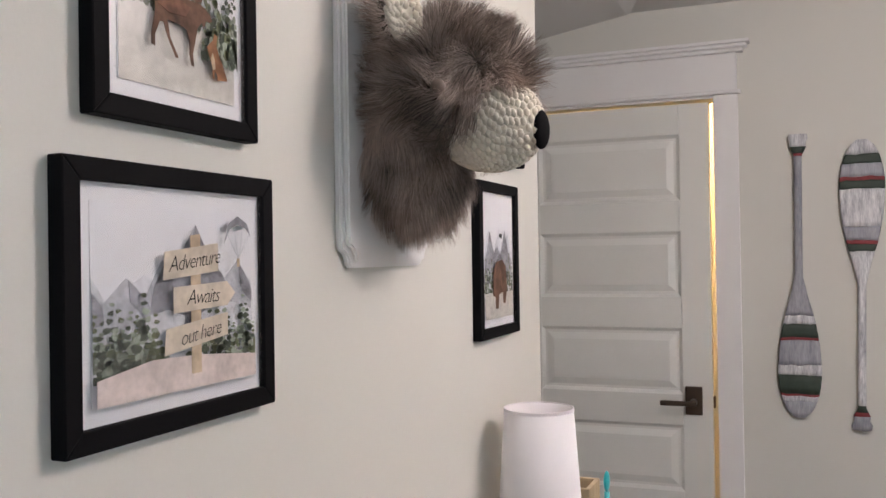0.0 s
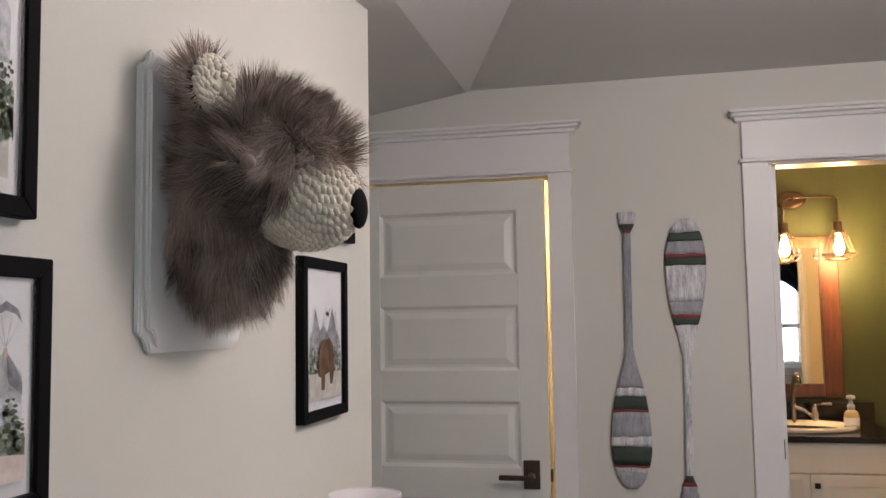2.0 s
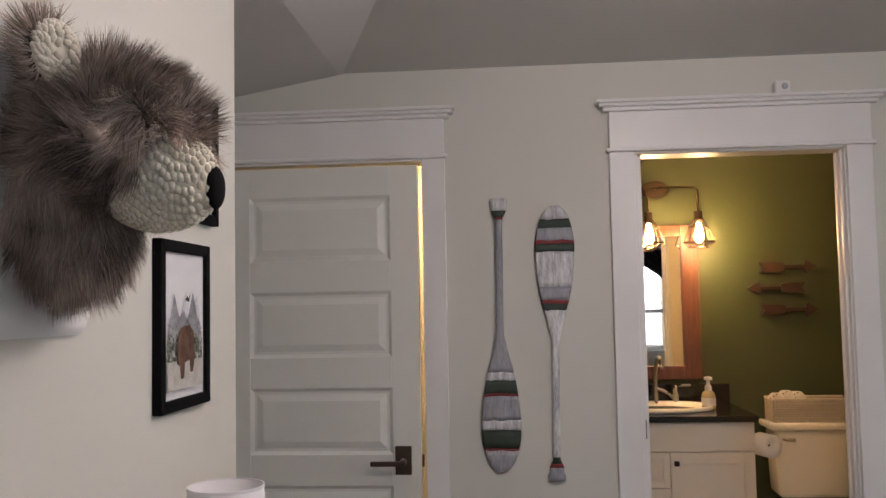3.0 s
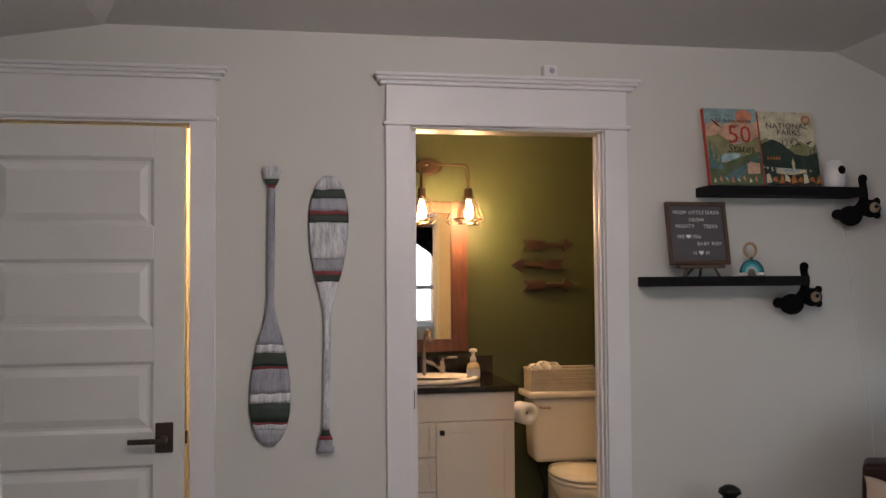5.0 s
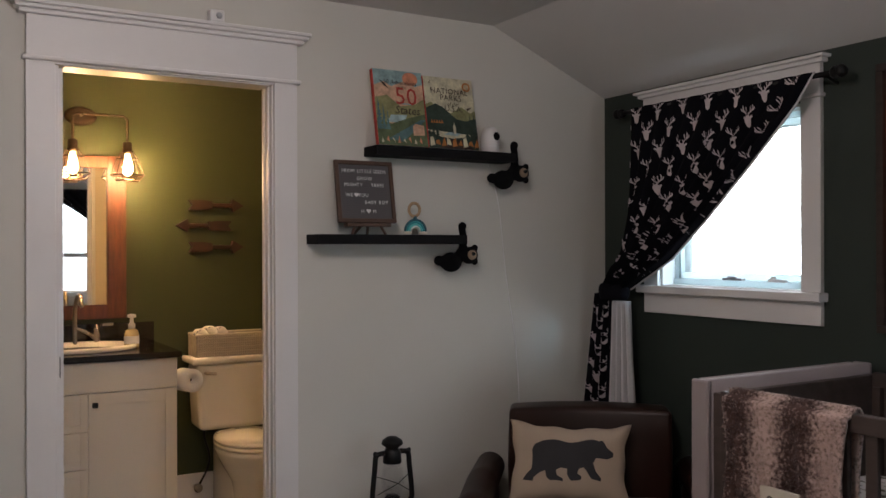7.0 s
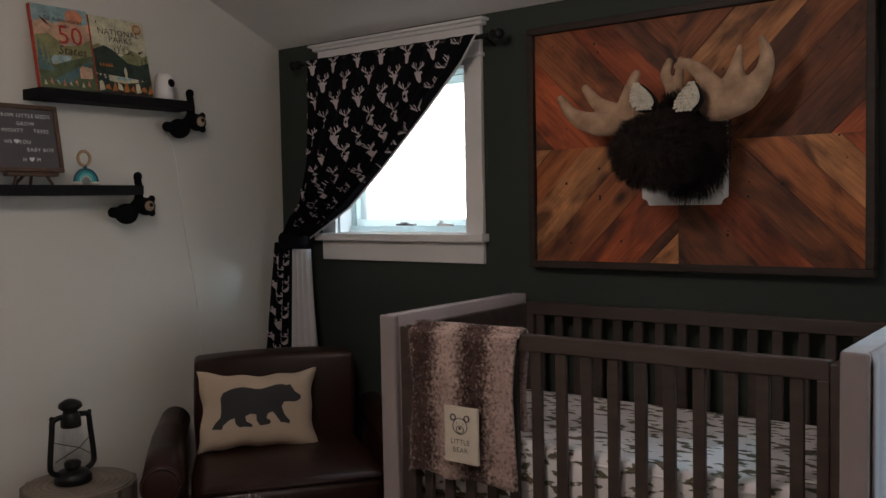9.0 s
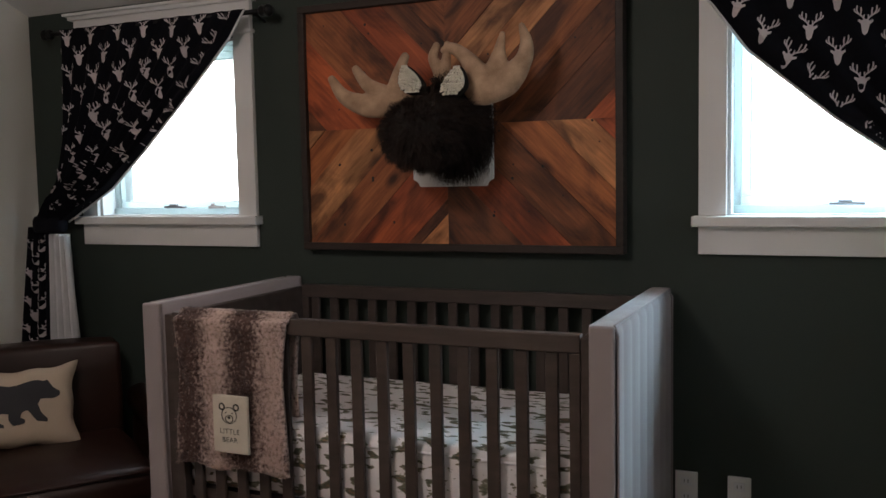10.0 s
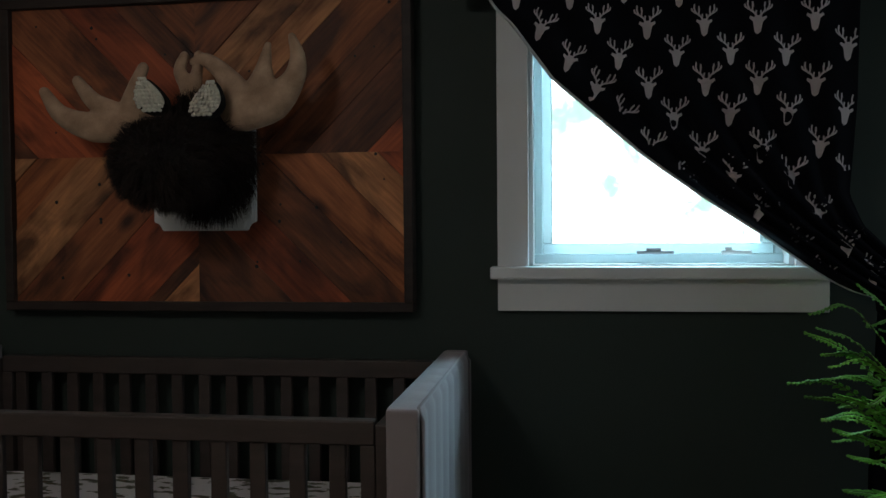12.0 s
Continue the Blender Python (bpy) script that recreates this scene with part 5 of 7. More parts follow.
def curtain(name, outer, inner, tie, tail, x0, ztop, label, folds, side, rod, seed, amp):
    """outer and inner: (drop, y) of the side edges down to the tie; the tail hangs below it. side: +1 when the outer edge lies north."""
    r = thing(name, pose(x0, tie[0], 0.05), label, "curtain", "curtains at the windows")
    zt = tie[1]
    rg = random.Random(seed)
    ph = [rg.uniform(-0.4, 0.4) for _ in range(folds + 3)]

    def edge_z(y):
        """Height of the inner edge above a place along the wall."""
        return interp(sorted((yy, ztop - dd) for dd, yy in inner), y)

    def surf(u, z):
        d = ztop - z
        k = d / (ztop - zt)
        f = u * folds
        a = (0.005 + amp * k) * math.sin(2 * math.pi * f + ph[int(f)] * 1.2 + 2.0 * k)
        a += 0.006 * math.sin(5.1 * f + 9 * k) * k
        back = max(0, 1 - u / 0.07) ** 1.5 * (XE - 0.006 - x0) if side > 0 and k < 0.85 else 0
        return x0 - 0.012 + a - 0.03 * k * math.sin(math.pi * u) + back

    nu, nz = 110, 46
    V, F = [], []
    for j in range(nz + 1):
        d = (ztop - zt) * j / nz
        ya, yb = interp(outer, d), interp(inner, d)
        for i in range(nu + 1):
            u = i / nu
            V.append((surf(u, ztop - d), ya + (yb - ya) * u, ztop - d))
    for j in range(nz):
        for i in range(nu):
            a = j * (nu + 1) + i
            F.append((a, a + 1, a + nu + 2, a + nu + 1))
    c = data("drape", V, F, CLOTH, r, smooth=True)
    so = c.modifiers.new("thick", "SOLIDIFY")
    so.thickness, so.offset = 0.003, 1

    eb = [(surf(1.0, ztop - d) + 0.004, interp(inner, d) - 0.004 * side, ztop - d) for d in [(ztop - zt) * j / 40 for j in range(41)]]
    part("hem", tube(eb, 0.0045, 8), LINING, r, "pale turned hem", True)
    PV, PF = [], []

    def motif(y, z, size, turn):
        pts0 = []
        for pl in STAGS:
            o = len(PV)
            ok = True
            q = []
            for px, py in pl:
                px *= 0.86
                yy = y - (px * math.cos(turn) - py * math.sin(turn)) * size
                zz = z + (px * math.sin(turn) + py * math.cos(turn)) * size
                zz = min(zz, ztop - 0.004)
                d = ztop - zz
                if zz < zt + 0.004:
                    ok = False
                    break
                ya, yb = interp(outer, d), interp(inner, d)
                u = (yy - ya) / (yb - ya)
                if u < 0.004 or u > 0.996:
                    ok = False
                    break
                q.append((surf(u, zz) - 0.0045, yy, zz))
            if ok:
                PV.extend(q)
                PF.append(tuple(range(o, o + len(q))))

    y_lo, y_hi = min(v for _, v in outer + inner), max(v for _, v in outer + inner)
    row = 0
    z = ztop - 0.035
    while z > zt:
        y = y_hi + 0.05 - 0.068 * (row % 2)
        while y > y_lo - 0.05:
            k = (ztop - z) / (ztop - zt)
            near = abs(y - interp(inner, min(ztop - z, ztop - zt)))
            motif(y + rg.uniform(-0.008, 0.008), z + rg.uniform(-0.008, 0.008), 0.080 * rg.uniform(0.96, 1.04), side * (0.25 * k + 0.5 * max(0, 0.16 - near) / 0.16) * rg.uniform(0.2, 1.5))
            y -= 0.136
        z -= 0.080
        row += 1
    # tail below the tie
    ta, tb, tz = tail
    sp = 0.55 if side > 0 else 0.96
    TV, TF, LV, LF = [], [], [], []
    n, mz = 40, 24

    def tsurf(u, k):
        return x0 - 0.02 + (0.022 + 0.012 * k) * math.sin(2 * math.pi * u * 3.5 + 1.2 * k + seed) - 0.01

    def ty(u, k):
        cy = tie[0]
        a, b = cy + (ta - cy) * min(1, 0.55 + 0.90 * k), cy + (tb - cy) * min(1, 0.80 + 0.50 * k)
        return a + (b - a) * u

    for j in range(mz + 1):
        k = j / mz
        for i in range(n + 1):
            u = i / n
            TV.append((tsurf(u, k), ty(u * sp, k), zt - 0.02 + (tz - zt) * k))
            LV.append((tsurf(u, k) * 1.0 + 0.006, ty(sp - 0.02 + (1.02 - sp) * u, k), zt - 0.05 + (tz - zt + 0.03) * k))
    for j in range(mz):
        for i in range(n):
            a = j * (n + 1) + i
            TF.append((a, a + 1, a + n + 2, a + n + 1))
            LF.append((a, a + 1, a + n + 2, a + n + 1))
    for nm, vv, ff, m in (("tail", TV, TF, CLOTH), ("lining", LV, LF, LINING))[:2 if side > 0 else 1]:
        t = data(nm, vv, ff, m, r, smooth=True)
        so = t.modifiers.new("thick", "SOLIDIFY")
        so.thickness, so.offset = 0.003, 1
    for j in range(9):
        for i in range(3):
            k, u = 0.06 + j * 0.105 + 0.05 * (i % 2), 0.15 + i * 0.26
            yc, zc = ty(u * sp, k), zt + (tz - zt) * k
            for pl in STAGS:
                o = len(PV)
                q = []
                for px, py in pl:
                    yy, kk = yc - px * 0.045, k - (py * 0.075) / (zt - tz)
                    u2 = (yy - ty(0, kk)) / ((ty(sp, kk) - ty(0, kk)) or 1)
                    q.append((tsurf(min(max(u2, 0), 1), min(max(kk, 0), 1)) - 0.0045, yy, zt - 0.02 + (tz - zt) * kk))
                if all(0.02 < (y_ - ty(0, k)) / (ty(sp, k) - ty(0, k)) < 0.98 for _, y_, _ in q) and k < 0.98:
                    PV.extend(q)
                    PF.append(tuple(range(o, o + len(q))))
    p = data("stag_print", PV, PF, STAG, r, "white stag head print")
    # gathered tie band
    w = abs(outer[-1][1] - inner[-1][1]) / 2 + 0.012
    bm = lathe([(0.9, -0.035), (1.04, -0.02), (1.06, 0), (1.04, 0.02), (0.9, 0.035)], 24, pose(x0 - 0.018, (outer[-1][1] + inner[-1][1]) / 2, zt - 0.01) @ Matrix.Diagonal((0.048, w, 1, 1)))
    part("tie_band", bm, CLOTH, r, smooth=True)
    # hem roll along the rod
    rd = thing("curtain_rod", pose(x0, rod[0], ztop), "black metal curtain rod with round finials", "curtain rod", "curtain rods")
    part("rod", tube([(x0, rod[0], ztop - 0.012), (x0, rod[1], ztop - 0.012)], 0.0095, 12), DARKM, rd, smooth=True)
    for y, s in ((rod[0], 1), (rod[1], -1)):
        s = 1 if y == max(rod) else -1
        part("finial", lathe([(0.012, 0), (0.020, 0.006), (0.022, 0.016), (0.016, 0.026), (0.022, 0.032), (0.024, 0.044), (0.014, 0.056)], 18, pose(x0, y, ztop - 0.012, -90 * s, 0, 0)), DARKM, rd, smooth=True)
        part("bracket", tube([(x0, y - s * 0.05, ztop - 0.012), (x0 + 0.05, y - s * 0.05, ztop - 0.014), (XE - 0.001, y - s * 0.05, ztop - 0.03)], 0.006, 8), DARKM, rd, smooth=True)
    return r


curtain("curtain", [(0, 2.748), (0.24, 2.730), (0.46, 2.732), (0.62, 2.760), (0.73, 2.83), (0.80, 2.87)], [(0, 1.765), (0.10, 1.84), (0.30, 2.05), (0.50, 2.27), (0.66, 2.47), (0.80, 2.73)],
        (2.80, 1.235), (2.985, 2.66, 0.06), 3.13, 2.035, "black curtain printed with white stag heads, tied back beside the corner", 11, 1, (2.75, 1.70), 3, 0.016)
curtain("curtain", [(0, -0.788), (0.32, -0.782), (0.56, -0.765), (0.64, -0.80), (0.73, -0.89), (0.82, -0.99)],
        [(0, 0.150), (0.06, 0.115), (0.105, 0.070), (0.25, -0.035), (0.355, -0.155), (0.455, -0.270), (0.565, -0.420), (0.66, -0.566), (0.75, -0.69), (0.795, -0.763), (0.82, -0.84)],
        (-0.92, 1.18), (-1.02, -0.80, 0.06), 3.13, 2.0, "black curtain printed with white stag heads, tied back from the window", 6, -1, (0.185, -1.0), 5, 0.012)

# ---- chevron wood panel with a plush moose head ----
PY0, PY1, PZ0, PZ1 = 0.352, 1.570, 1.131, 2.034
PX = XE - 0.045


def east(y, z, x=0.0):
    return lambda u, v, w: Vector((XE - x - w, y - u, z + v))


def plank_mat(name, c, t):
    """Reclaimed board: fine grain, worn and stained patches, and a few dark knots."""
    m = mat(name, c, 0.62, var=0.4, scale=9, fine=80, bump=0.6, dist=0.003, rand=0.22, tint=t, streak=1.1)
    n, l = m.node_tree.nodes, m.node_tree.links
    b = n["Principled BSDF"]
    mp = [q for q in n if q.type == "MAPPING"][0]
    was = b.inputs["Base Color"].links[0].from_socket
    stain, knot, sr, kr = n.new("ShaderNodeTexNoise"), n.new("ShaderNodeTexVoronoi"), n.new("ShaderNodeValToRGB"), n.new("ShaderNodeValToRGB")
    stain.inputs["Scale"].default_value, stain.inputs["Detail"].default_value, stain.inputs["Distortion"].default_value = 7.0, 6, 0.9
    sq, st = n.new("ShaderNodeMapping"), n.new("ShaderNodeMapping")
    sq.inputs["Scale"].default_value, st.inputs["Scale"].default_value = (1, 7.0, 0.9), (1, 5.0, 0.9)
    l.new(mp.outputs[0], st.inputs["Vector"])
    l.new(mp.outputs[0], sq.inputs["Vector"])
    l.new(st.outputs[0], stain.inputs["Vector"])
    l.new(sq.outputs[0], knot.inputs["Vector"])
    knot.inputs["Scale"].default_value = 4.2
    l.new(stain.outputs["Fac"], sr.inputs[0])
    sr.color_ramp.elements[0].position, sr.color_ramp.elements[0].color = 0.34, (0.26, 0.22, 0.20, 1)
    sr.color_ramp.elements[1].position, sr.color_ramp.elements[1].color = 0.58, (1.12, 1.08, 1.05, 1)
    l.new(knot.outputs["Distance"], kr.inputs[0])
    kr.color_ramp.elements[0].position, kr.color_ramp.elements[0].color = 0.05, (0.16, 0.13, 0.12, 1)
    kr.color_ramp.elements[1].position, kr.color_ramp.elements[1].color = 0.16, (1, 1, 1, 1)
    for tint in (sr, kr):
        mx = n.new("ShaderNodeMix")
        mx.data_type, mx.blend_type = "RGBA", "MULTIPLY"
        mx.inputs["Factor"].default_value = 1.0
        l.new(was, mx.inputs["A"])
        l.new(tint.outputs[0], mx.inputs["B"])
        was = mx.outputs["Result"]
    l.new(was, b.inputs["Base Color"])
    return m


PLK = [plank_mat("plank_rust", (0.50, 0.115, 0.036), (0.19, 0.038, 0.013)), plank_mat("plank_brown", (0.34, 0.112, 0.040), (0.10, 0.028, 0.010)),
       plank_mat("plank_honey", (0.66, 0.310, 0.130), (0.32, 0.110, 0.038)), plank_mat("plank_dark", (0.20, 0.065, 0.026), (0.05, 0.017, 0.008)), plank_mat("plank_amber", (0.50, 0.165, 0.052), (0.17, 0.045, 0.014))]
PFRAME = mat("panel_frame", (0.030, 0.017, 0.012), 0.6, var=0.4, scale=8, fine=70, stretch=(1, 1, 6), bump=0.2)


def grain(m, turn):
    """A copy of a plank material whose grain runs along the plank."""
    key = m.name + ("_up" if turn > 0 else "_down")
    if key in MATS:
        return MATS[key]
    c = m.copy()
    c.name = key
    nt = c.node_tree
    mp = [q for q in nt.nodes if q.type == "MAPPING"][0]
    co = [q for q in nt.nodes if q.type == "TEX_COORD"][0]
    ro, inf, ofs = nt.nodes.new("ShaderNodeMapping"), nt.nodes.new("ShaderNodeObjectInfo"), nt.nodes.new("ShaderNodeVectorMath")
    ro.inputs["Rotation"].default_value = (radians(45 * turn), 0, 0)
    ofs.operation = "MULTIPLY_ADD"
    nt.links.new(inf.outputs["Random"], ofs.inputs[0])
    ofs.inputs[1].default_value = (9, 9, 9)
    nt.links.new(co.outputs["Object"], ofs.inputs[2])
    nt.links.new(ofs.outputs[0], ro.inputs["Vector"])
    nt.links.new(ro.outputs[0], mp.inputs["Vector"])
    mp.inputs["Scale"].default_value = (1, 0.11, 1.5)
    MATS[key] = c
    return c


def clip(pts, a, b, c):
    """Keep the side a*u + b*v <= c."""
    out = []
    for i, p in enumerate(pts):
        q = pts[(i + 1) % len(pts)]
        dp, dq = a * p[0] + b * p[1] - c, a * q[0] + b * q[1] - c
        if dp <= 0:
            out.append(p)
        if dp * dq < 0:
            t = dp / (dp - dq)
            out.append((p[0] + (q[0] - p[0]) * t, p[1] + (q[1] - p[1]) * t))
    return out


wp = thing("wood_panel_art", pose(XE, (PY0 + PY1) / 2, PZ0), "reclaimed wood panel with planks in a diamond chevron, dark frame", "wood panel art")
fw = 0.026
PW, PH = PY1 - PY0, PZ1 - PZ0
part("backboard", box(XE - 0.012, PY0 + fw, PZ0 + fw, XE, PY1 - fw, PZ1 - fw), PFRAME, wp)
for q in (box(XE - 0.055, PY0, PZ0, XE, PY1, PZ0 + fw, 0.003), box(XE - 0.055, PY0, PZ1 - fw, XE, PY1, PZ1, 0.003), box(XE - 0.055, PY0, PZ0 + fw, XE, PY0 + fw, PZ1 - fw, 0.003), box(XE - 0.055, PY1 - fw, PZ0 + fw, XE, PY1, PZ1 - fw, 0.003)):
    part("frame_bar", q, PFRAME, wp)
rg = random.Random(11)
cu, cv = PW * 0.485, PH * 0.492
# planks by quarter: their kinds and the distances of their joints from the diagonal through the middle
QUARTERS = {
    (-1, 1): ("3001031", (-0.42, -0.345, -0.24, -0.16, 0.01, 0.13, 0.20, 0.34)),
    (1, 1): ("0314221", (-0.45, -0.35, -0.222, -0.125, -0.007, 0.075, 0.165, 0.34)),
    (-1, -1): ("2421032", (-0.42, -0.35, -0.25, -0.11, 0.02, 0.184, 0.22, 0.34)),
    (1, -1): ("024103", (-0.45, -0.37, -0.255, -0.14, -0.02, 0.10, 0.34)),
}
for (su, sv), (ks, cuts) in QUARTERS.items():
    base = [(cu, cv), (fw if su < 0 else PW - fw, cv), (fw if su < 0 else PW - fw, fw if sv < 0 else PH - fw), (cu, fw if sv < 0 else PH - fw)]
    for i, kind in enumerate(ks):
        lo, hi = cuts[i], cuts[i + 1] - 0.0015
        g = math.sqrt(0.5)
        q = clip(clip(base, -su * g, sv * g, hi - su * g * cu + sv * g * cv), su * g, -sv * g, -lo + su * g * cu - sv * g * cv)
        if len(q) < 3:
            continue
        h = 0.022 + rg.uniform(-0.0025, 0.0025)
        bm = poly(q, h, lambda u, v, z_: Vector((XE - 0.012 - z_, PY1 - u, PZ0 + v)))
        part("plank", bm, grain(PLK[int(kind)], -1 if su * sv < 0 else 1), wp)

for k in range(34):
    u, v = rg.uniform(0.05, 0.95) * PW, rg.uniform(0.05, 0.95) * PH
    rr = rg.uniform(0.0026, 0.0056)
    part("nail_hole", lathe([(rr, 0), (rr * 0.8, 0.0008)], 8, Matrix.Translation((XE - 0.0365, PY1 - u, PZ0 + v)) @ pose(0, 0, 0, 0, -90, 0)), INK, wp)

FURM = hair_mat("dark_moose_fur", (0.006, 0.004, 0.004), (0.040, 0.022, 0.015))
HIDEM = mat("dark_hide", (0.012, 0.008, 0.006), 0.95, var=0.3)
SUEDE = mat("antler_suede", (0.56, 0.38, 0.25), 0.95, var=0.28, scale=20, fine=300, bump=0.3, sheen=0.15, tint=(0.27, 0.16, 0.095))
MX = XE - 0.042
mo = thing("plush_moose_head", pose(MX, 0.95, 1.36), "dark brown plush moose head with beige antlers on a white plaque", "wall decoration")
plaque("plaque", 0.305, 0.33, lambda u, v, w: Vector((MX - w, 0.951 - u, 1.525 + v)), mo)
SK, SR = (MX - 0.13, 0.912, 1.590), (0.115, 0.125, 0.125)
MZ, MR = (MX - 0.27, 0.942, 1.535), (0.120, 0.125, 0.105)
hb = ball(SK, SR)
for c, rr in ((MZ, MR), ((MX - 0.08, 0.905, 1.535), (0.065, 0.115, 0.130))):
    q = ball(c, rr)
    q.to_mesh(m2)
    q.free()
    hb.from_mesh(m2)
fuse(part("head", hb, HIDEM, mo, smooth=True), 0.009)
EARS = ((0.990, 1.710), (0.832, 1.696))
P, N = on_ellipsoid(SK, SR, 11000, 21, lambda p: p[0] < MX - 0.03 and all((p[1] - y) ** 2 + (p[2] - z + 0.01) ** 2 > 0.0026 for y, z in EARS))
F = np.stack([0.2 + 0 * P[:, 0], (P[:, 1] - SK[1]) * 4, (P[:, 2] - SK[2]) * 3 - 0.2], 1)
fur("head_fur", P, N, F, 0.052, 0.0008, FURM, mo, lean=0.6, droop=0.3, seed=22, locks=0.5)
P, N = on_ellipsoid(MZ, MR, 9000, 23)
F = np.stack([0.3 + 0 * P[:, 0], (P[:, 1] - MZ[1]) * 4, (P[:, 2] - MZ[2]) * 4 - 0.2], 1)
fur("muzzle_fur", P, N, F, 0.036, 0.0008, FURM, mo, lean=0.55, droop=0.3, seed=24, locks=0.5)
P, N = on_ellipsoid((MX - 0.08, 0.905, 1.535), (0.065, 0.115, 0.130), 4500, 25, lambda p: p[0] < MX - 0.02)
fur("neck_fur", P, N, np.tile((0, 0, -1.0), (len(P), 1)), 0.055, 0.0010, FURM, mo, lean=0.8, droop=0.4, seed=26)
for y, z in EARS:
    ec = Vector((MX - 0.258, y, z))
    er = part("ear", ball(ec + Vector((0.018, 0, -0.004)), (0.012, 0.044, 0.048)), HIDEM, mo, smooth=True)
    part("inner_lining", ball(ec + Vector((0.002, 0, 0)), (0.009, 0.037, 0.039)), YARN, er, smooth=True)
    bm = bmesh.new()
    for j in range(9):
        zz = -0.040 + 0.010 * j
        half = 0.040 * math.sqrt(max(0.05, 1 - (zz / 0.047) ** 2))
        cnt = max(1, int(2 * half / 0.0105))
        for i in range(cnt):
            yy = -half + 2 * half * (i + 0.5) / cnt + 0.002 * (j % 2)
            b = ball(ec + Vector((-0.006 - 0.005 * (1 - (yy / 0.042) ** 2), yy, zz)), (0.0045, 0.0060, 0.0054), Matrix.Rotation(0.5, 4, "X"), 8, 6)
            b.to_mesh(m2)
            b.free()
            bm.from_mesh(m2)
    part("inner_ear", bm, YARN, er, "cream crocheted inner ear", True)["kind"] = "stuff"
    lean = 0.014 if y > 0.95 else -0.014
    for o in [er] + list(er.children):
        for v in o.data.vertices:
            t = (v.co.z - z) / 0.046
            v.co.y = y + (v.co.y - y) * (0.92 - 0.42 * t) + lean * t


def antler(name, limbs, label):
    bm = bmesh.new()
    for pts, rad in limbs:
        sp = spline(pts, 6)
        rs = [interp([(k / (len(rad) - 1), v) for k, v in enumerate(rad)], i / (len(sp) - 1)) for i in range(len(sp))]
        tube(sp, rs, 14, bm, 0.75)
        for e, rr in ((sp[-1], rs[-1]), (sp[0], rs[0])):
            b = ball(e, (rr * 0.75, rr, rr), seg=14, rings=10)
            b.to_mesh(m2)
            b.free()
            bm.from_mesh(m2)
    return fuse(part(name, bm, SUEDE, mo, label, True), 0.005)


AXX = MX - 0.17
al = lambda pts: [(AXX + dx, y, 1.64 + (z - 1.64) * 0.93 - 0.014) for y, z, dx in pts]
antler("antler", [(al([(1.02, 1.665, 0.02), (1.09, 1.662, 0), (1.18, 1.655, -0.02), (1.265, 1.690, -0.03), (1.315, 1.757, -0.03)]), (0.034, 0.045, 0.041, 0.026, 0.015)),
                  (al([(1.12, 1.685, 0), (1.185, 1.73, -0.01), (1.225, 1.788, -0.02)]), (0.038, 0.024, 0.015)),
                  (al([(1.09, 1.69, 0), (1.075, 1.76, 0), (1.048, 1.822, 0)]), (0.036, 0.022, 0.016))], "beige suede antler")
antler("antler", [(al([(0.84, 1.68, 0.02), (0.77, 1.690, 0), (0.69, 1.715, 0.0), (0.635, 1.775, 0.0), (0.622, 1.835, 0.0), (0.637, 1.895, 0.0)]), (0.034, 0.054, 0.050, 0.031, 0.022, 0.011)),
                  (al([(0.72, 1.76, 0), (0.712, 1.82, 0), (0.702, 1.873, 0)]), (0.040, 0.020, 0.010)),
                  (al([(0.78, 1.73, 0), (0.825, 1.80, 0), (0.875, 1.840, 0), (0.905, 1.835, 0)]), (0.045, 0.026, 0.018, 0.013))], "beige suede antler")
antler("antler", [(al([(0.93, 1.70, 0.02), (0.930, 1.76, 0.01), (0.945, 1.81, 0), (0.932, 1.852, 0)]), (0.022, 0.021, 0.018, 0.013)),
                  (al([(0.915, 1.72, 0.02), (0.905, 1.78, 0.01), (0.893, 1.852, 0)]), (0.020, 0.018, 0.013))], "beige suede antler")

# ---- crib ----
CX0, CX1, CYS, CYN = 2.420, 3.205, 0.202, 1.672
cr = thing("crib", pose(2.8, 0.93, 0), "grey-brown wooden crib with upholstered grey end panels", "crib")


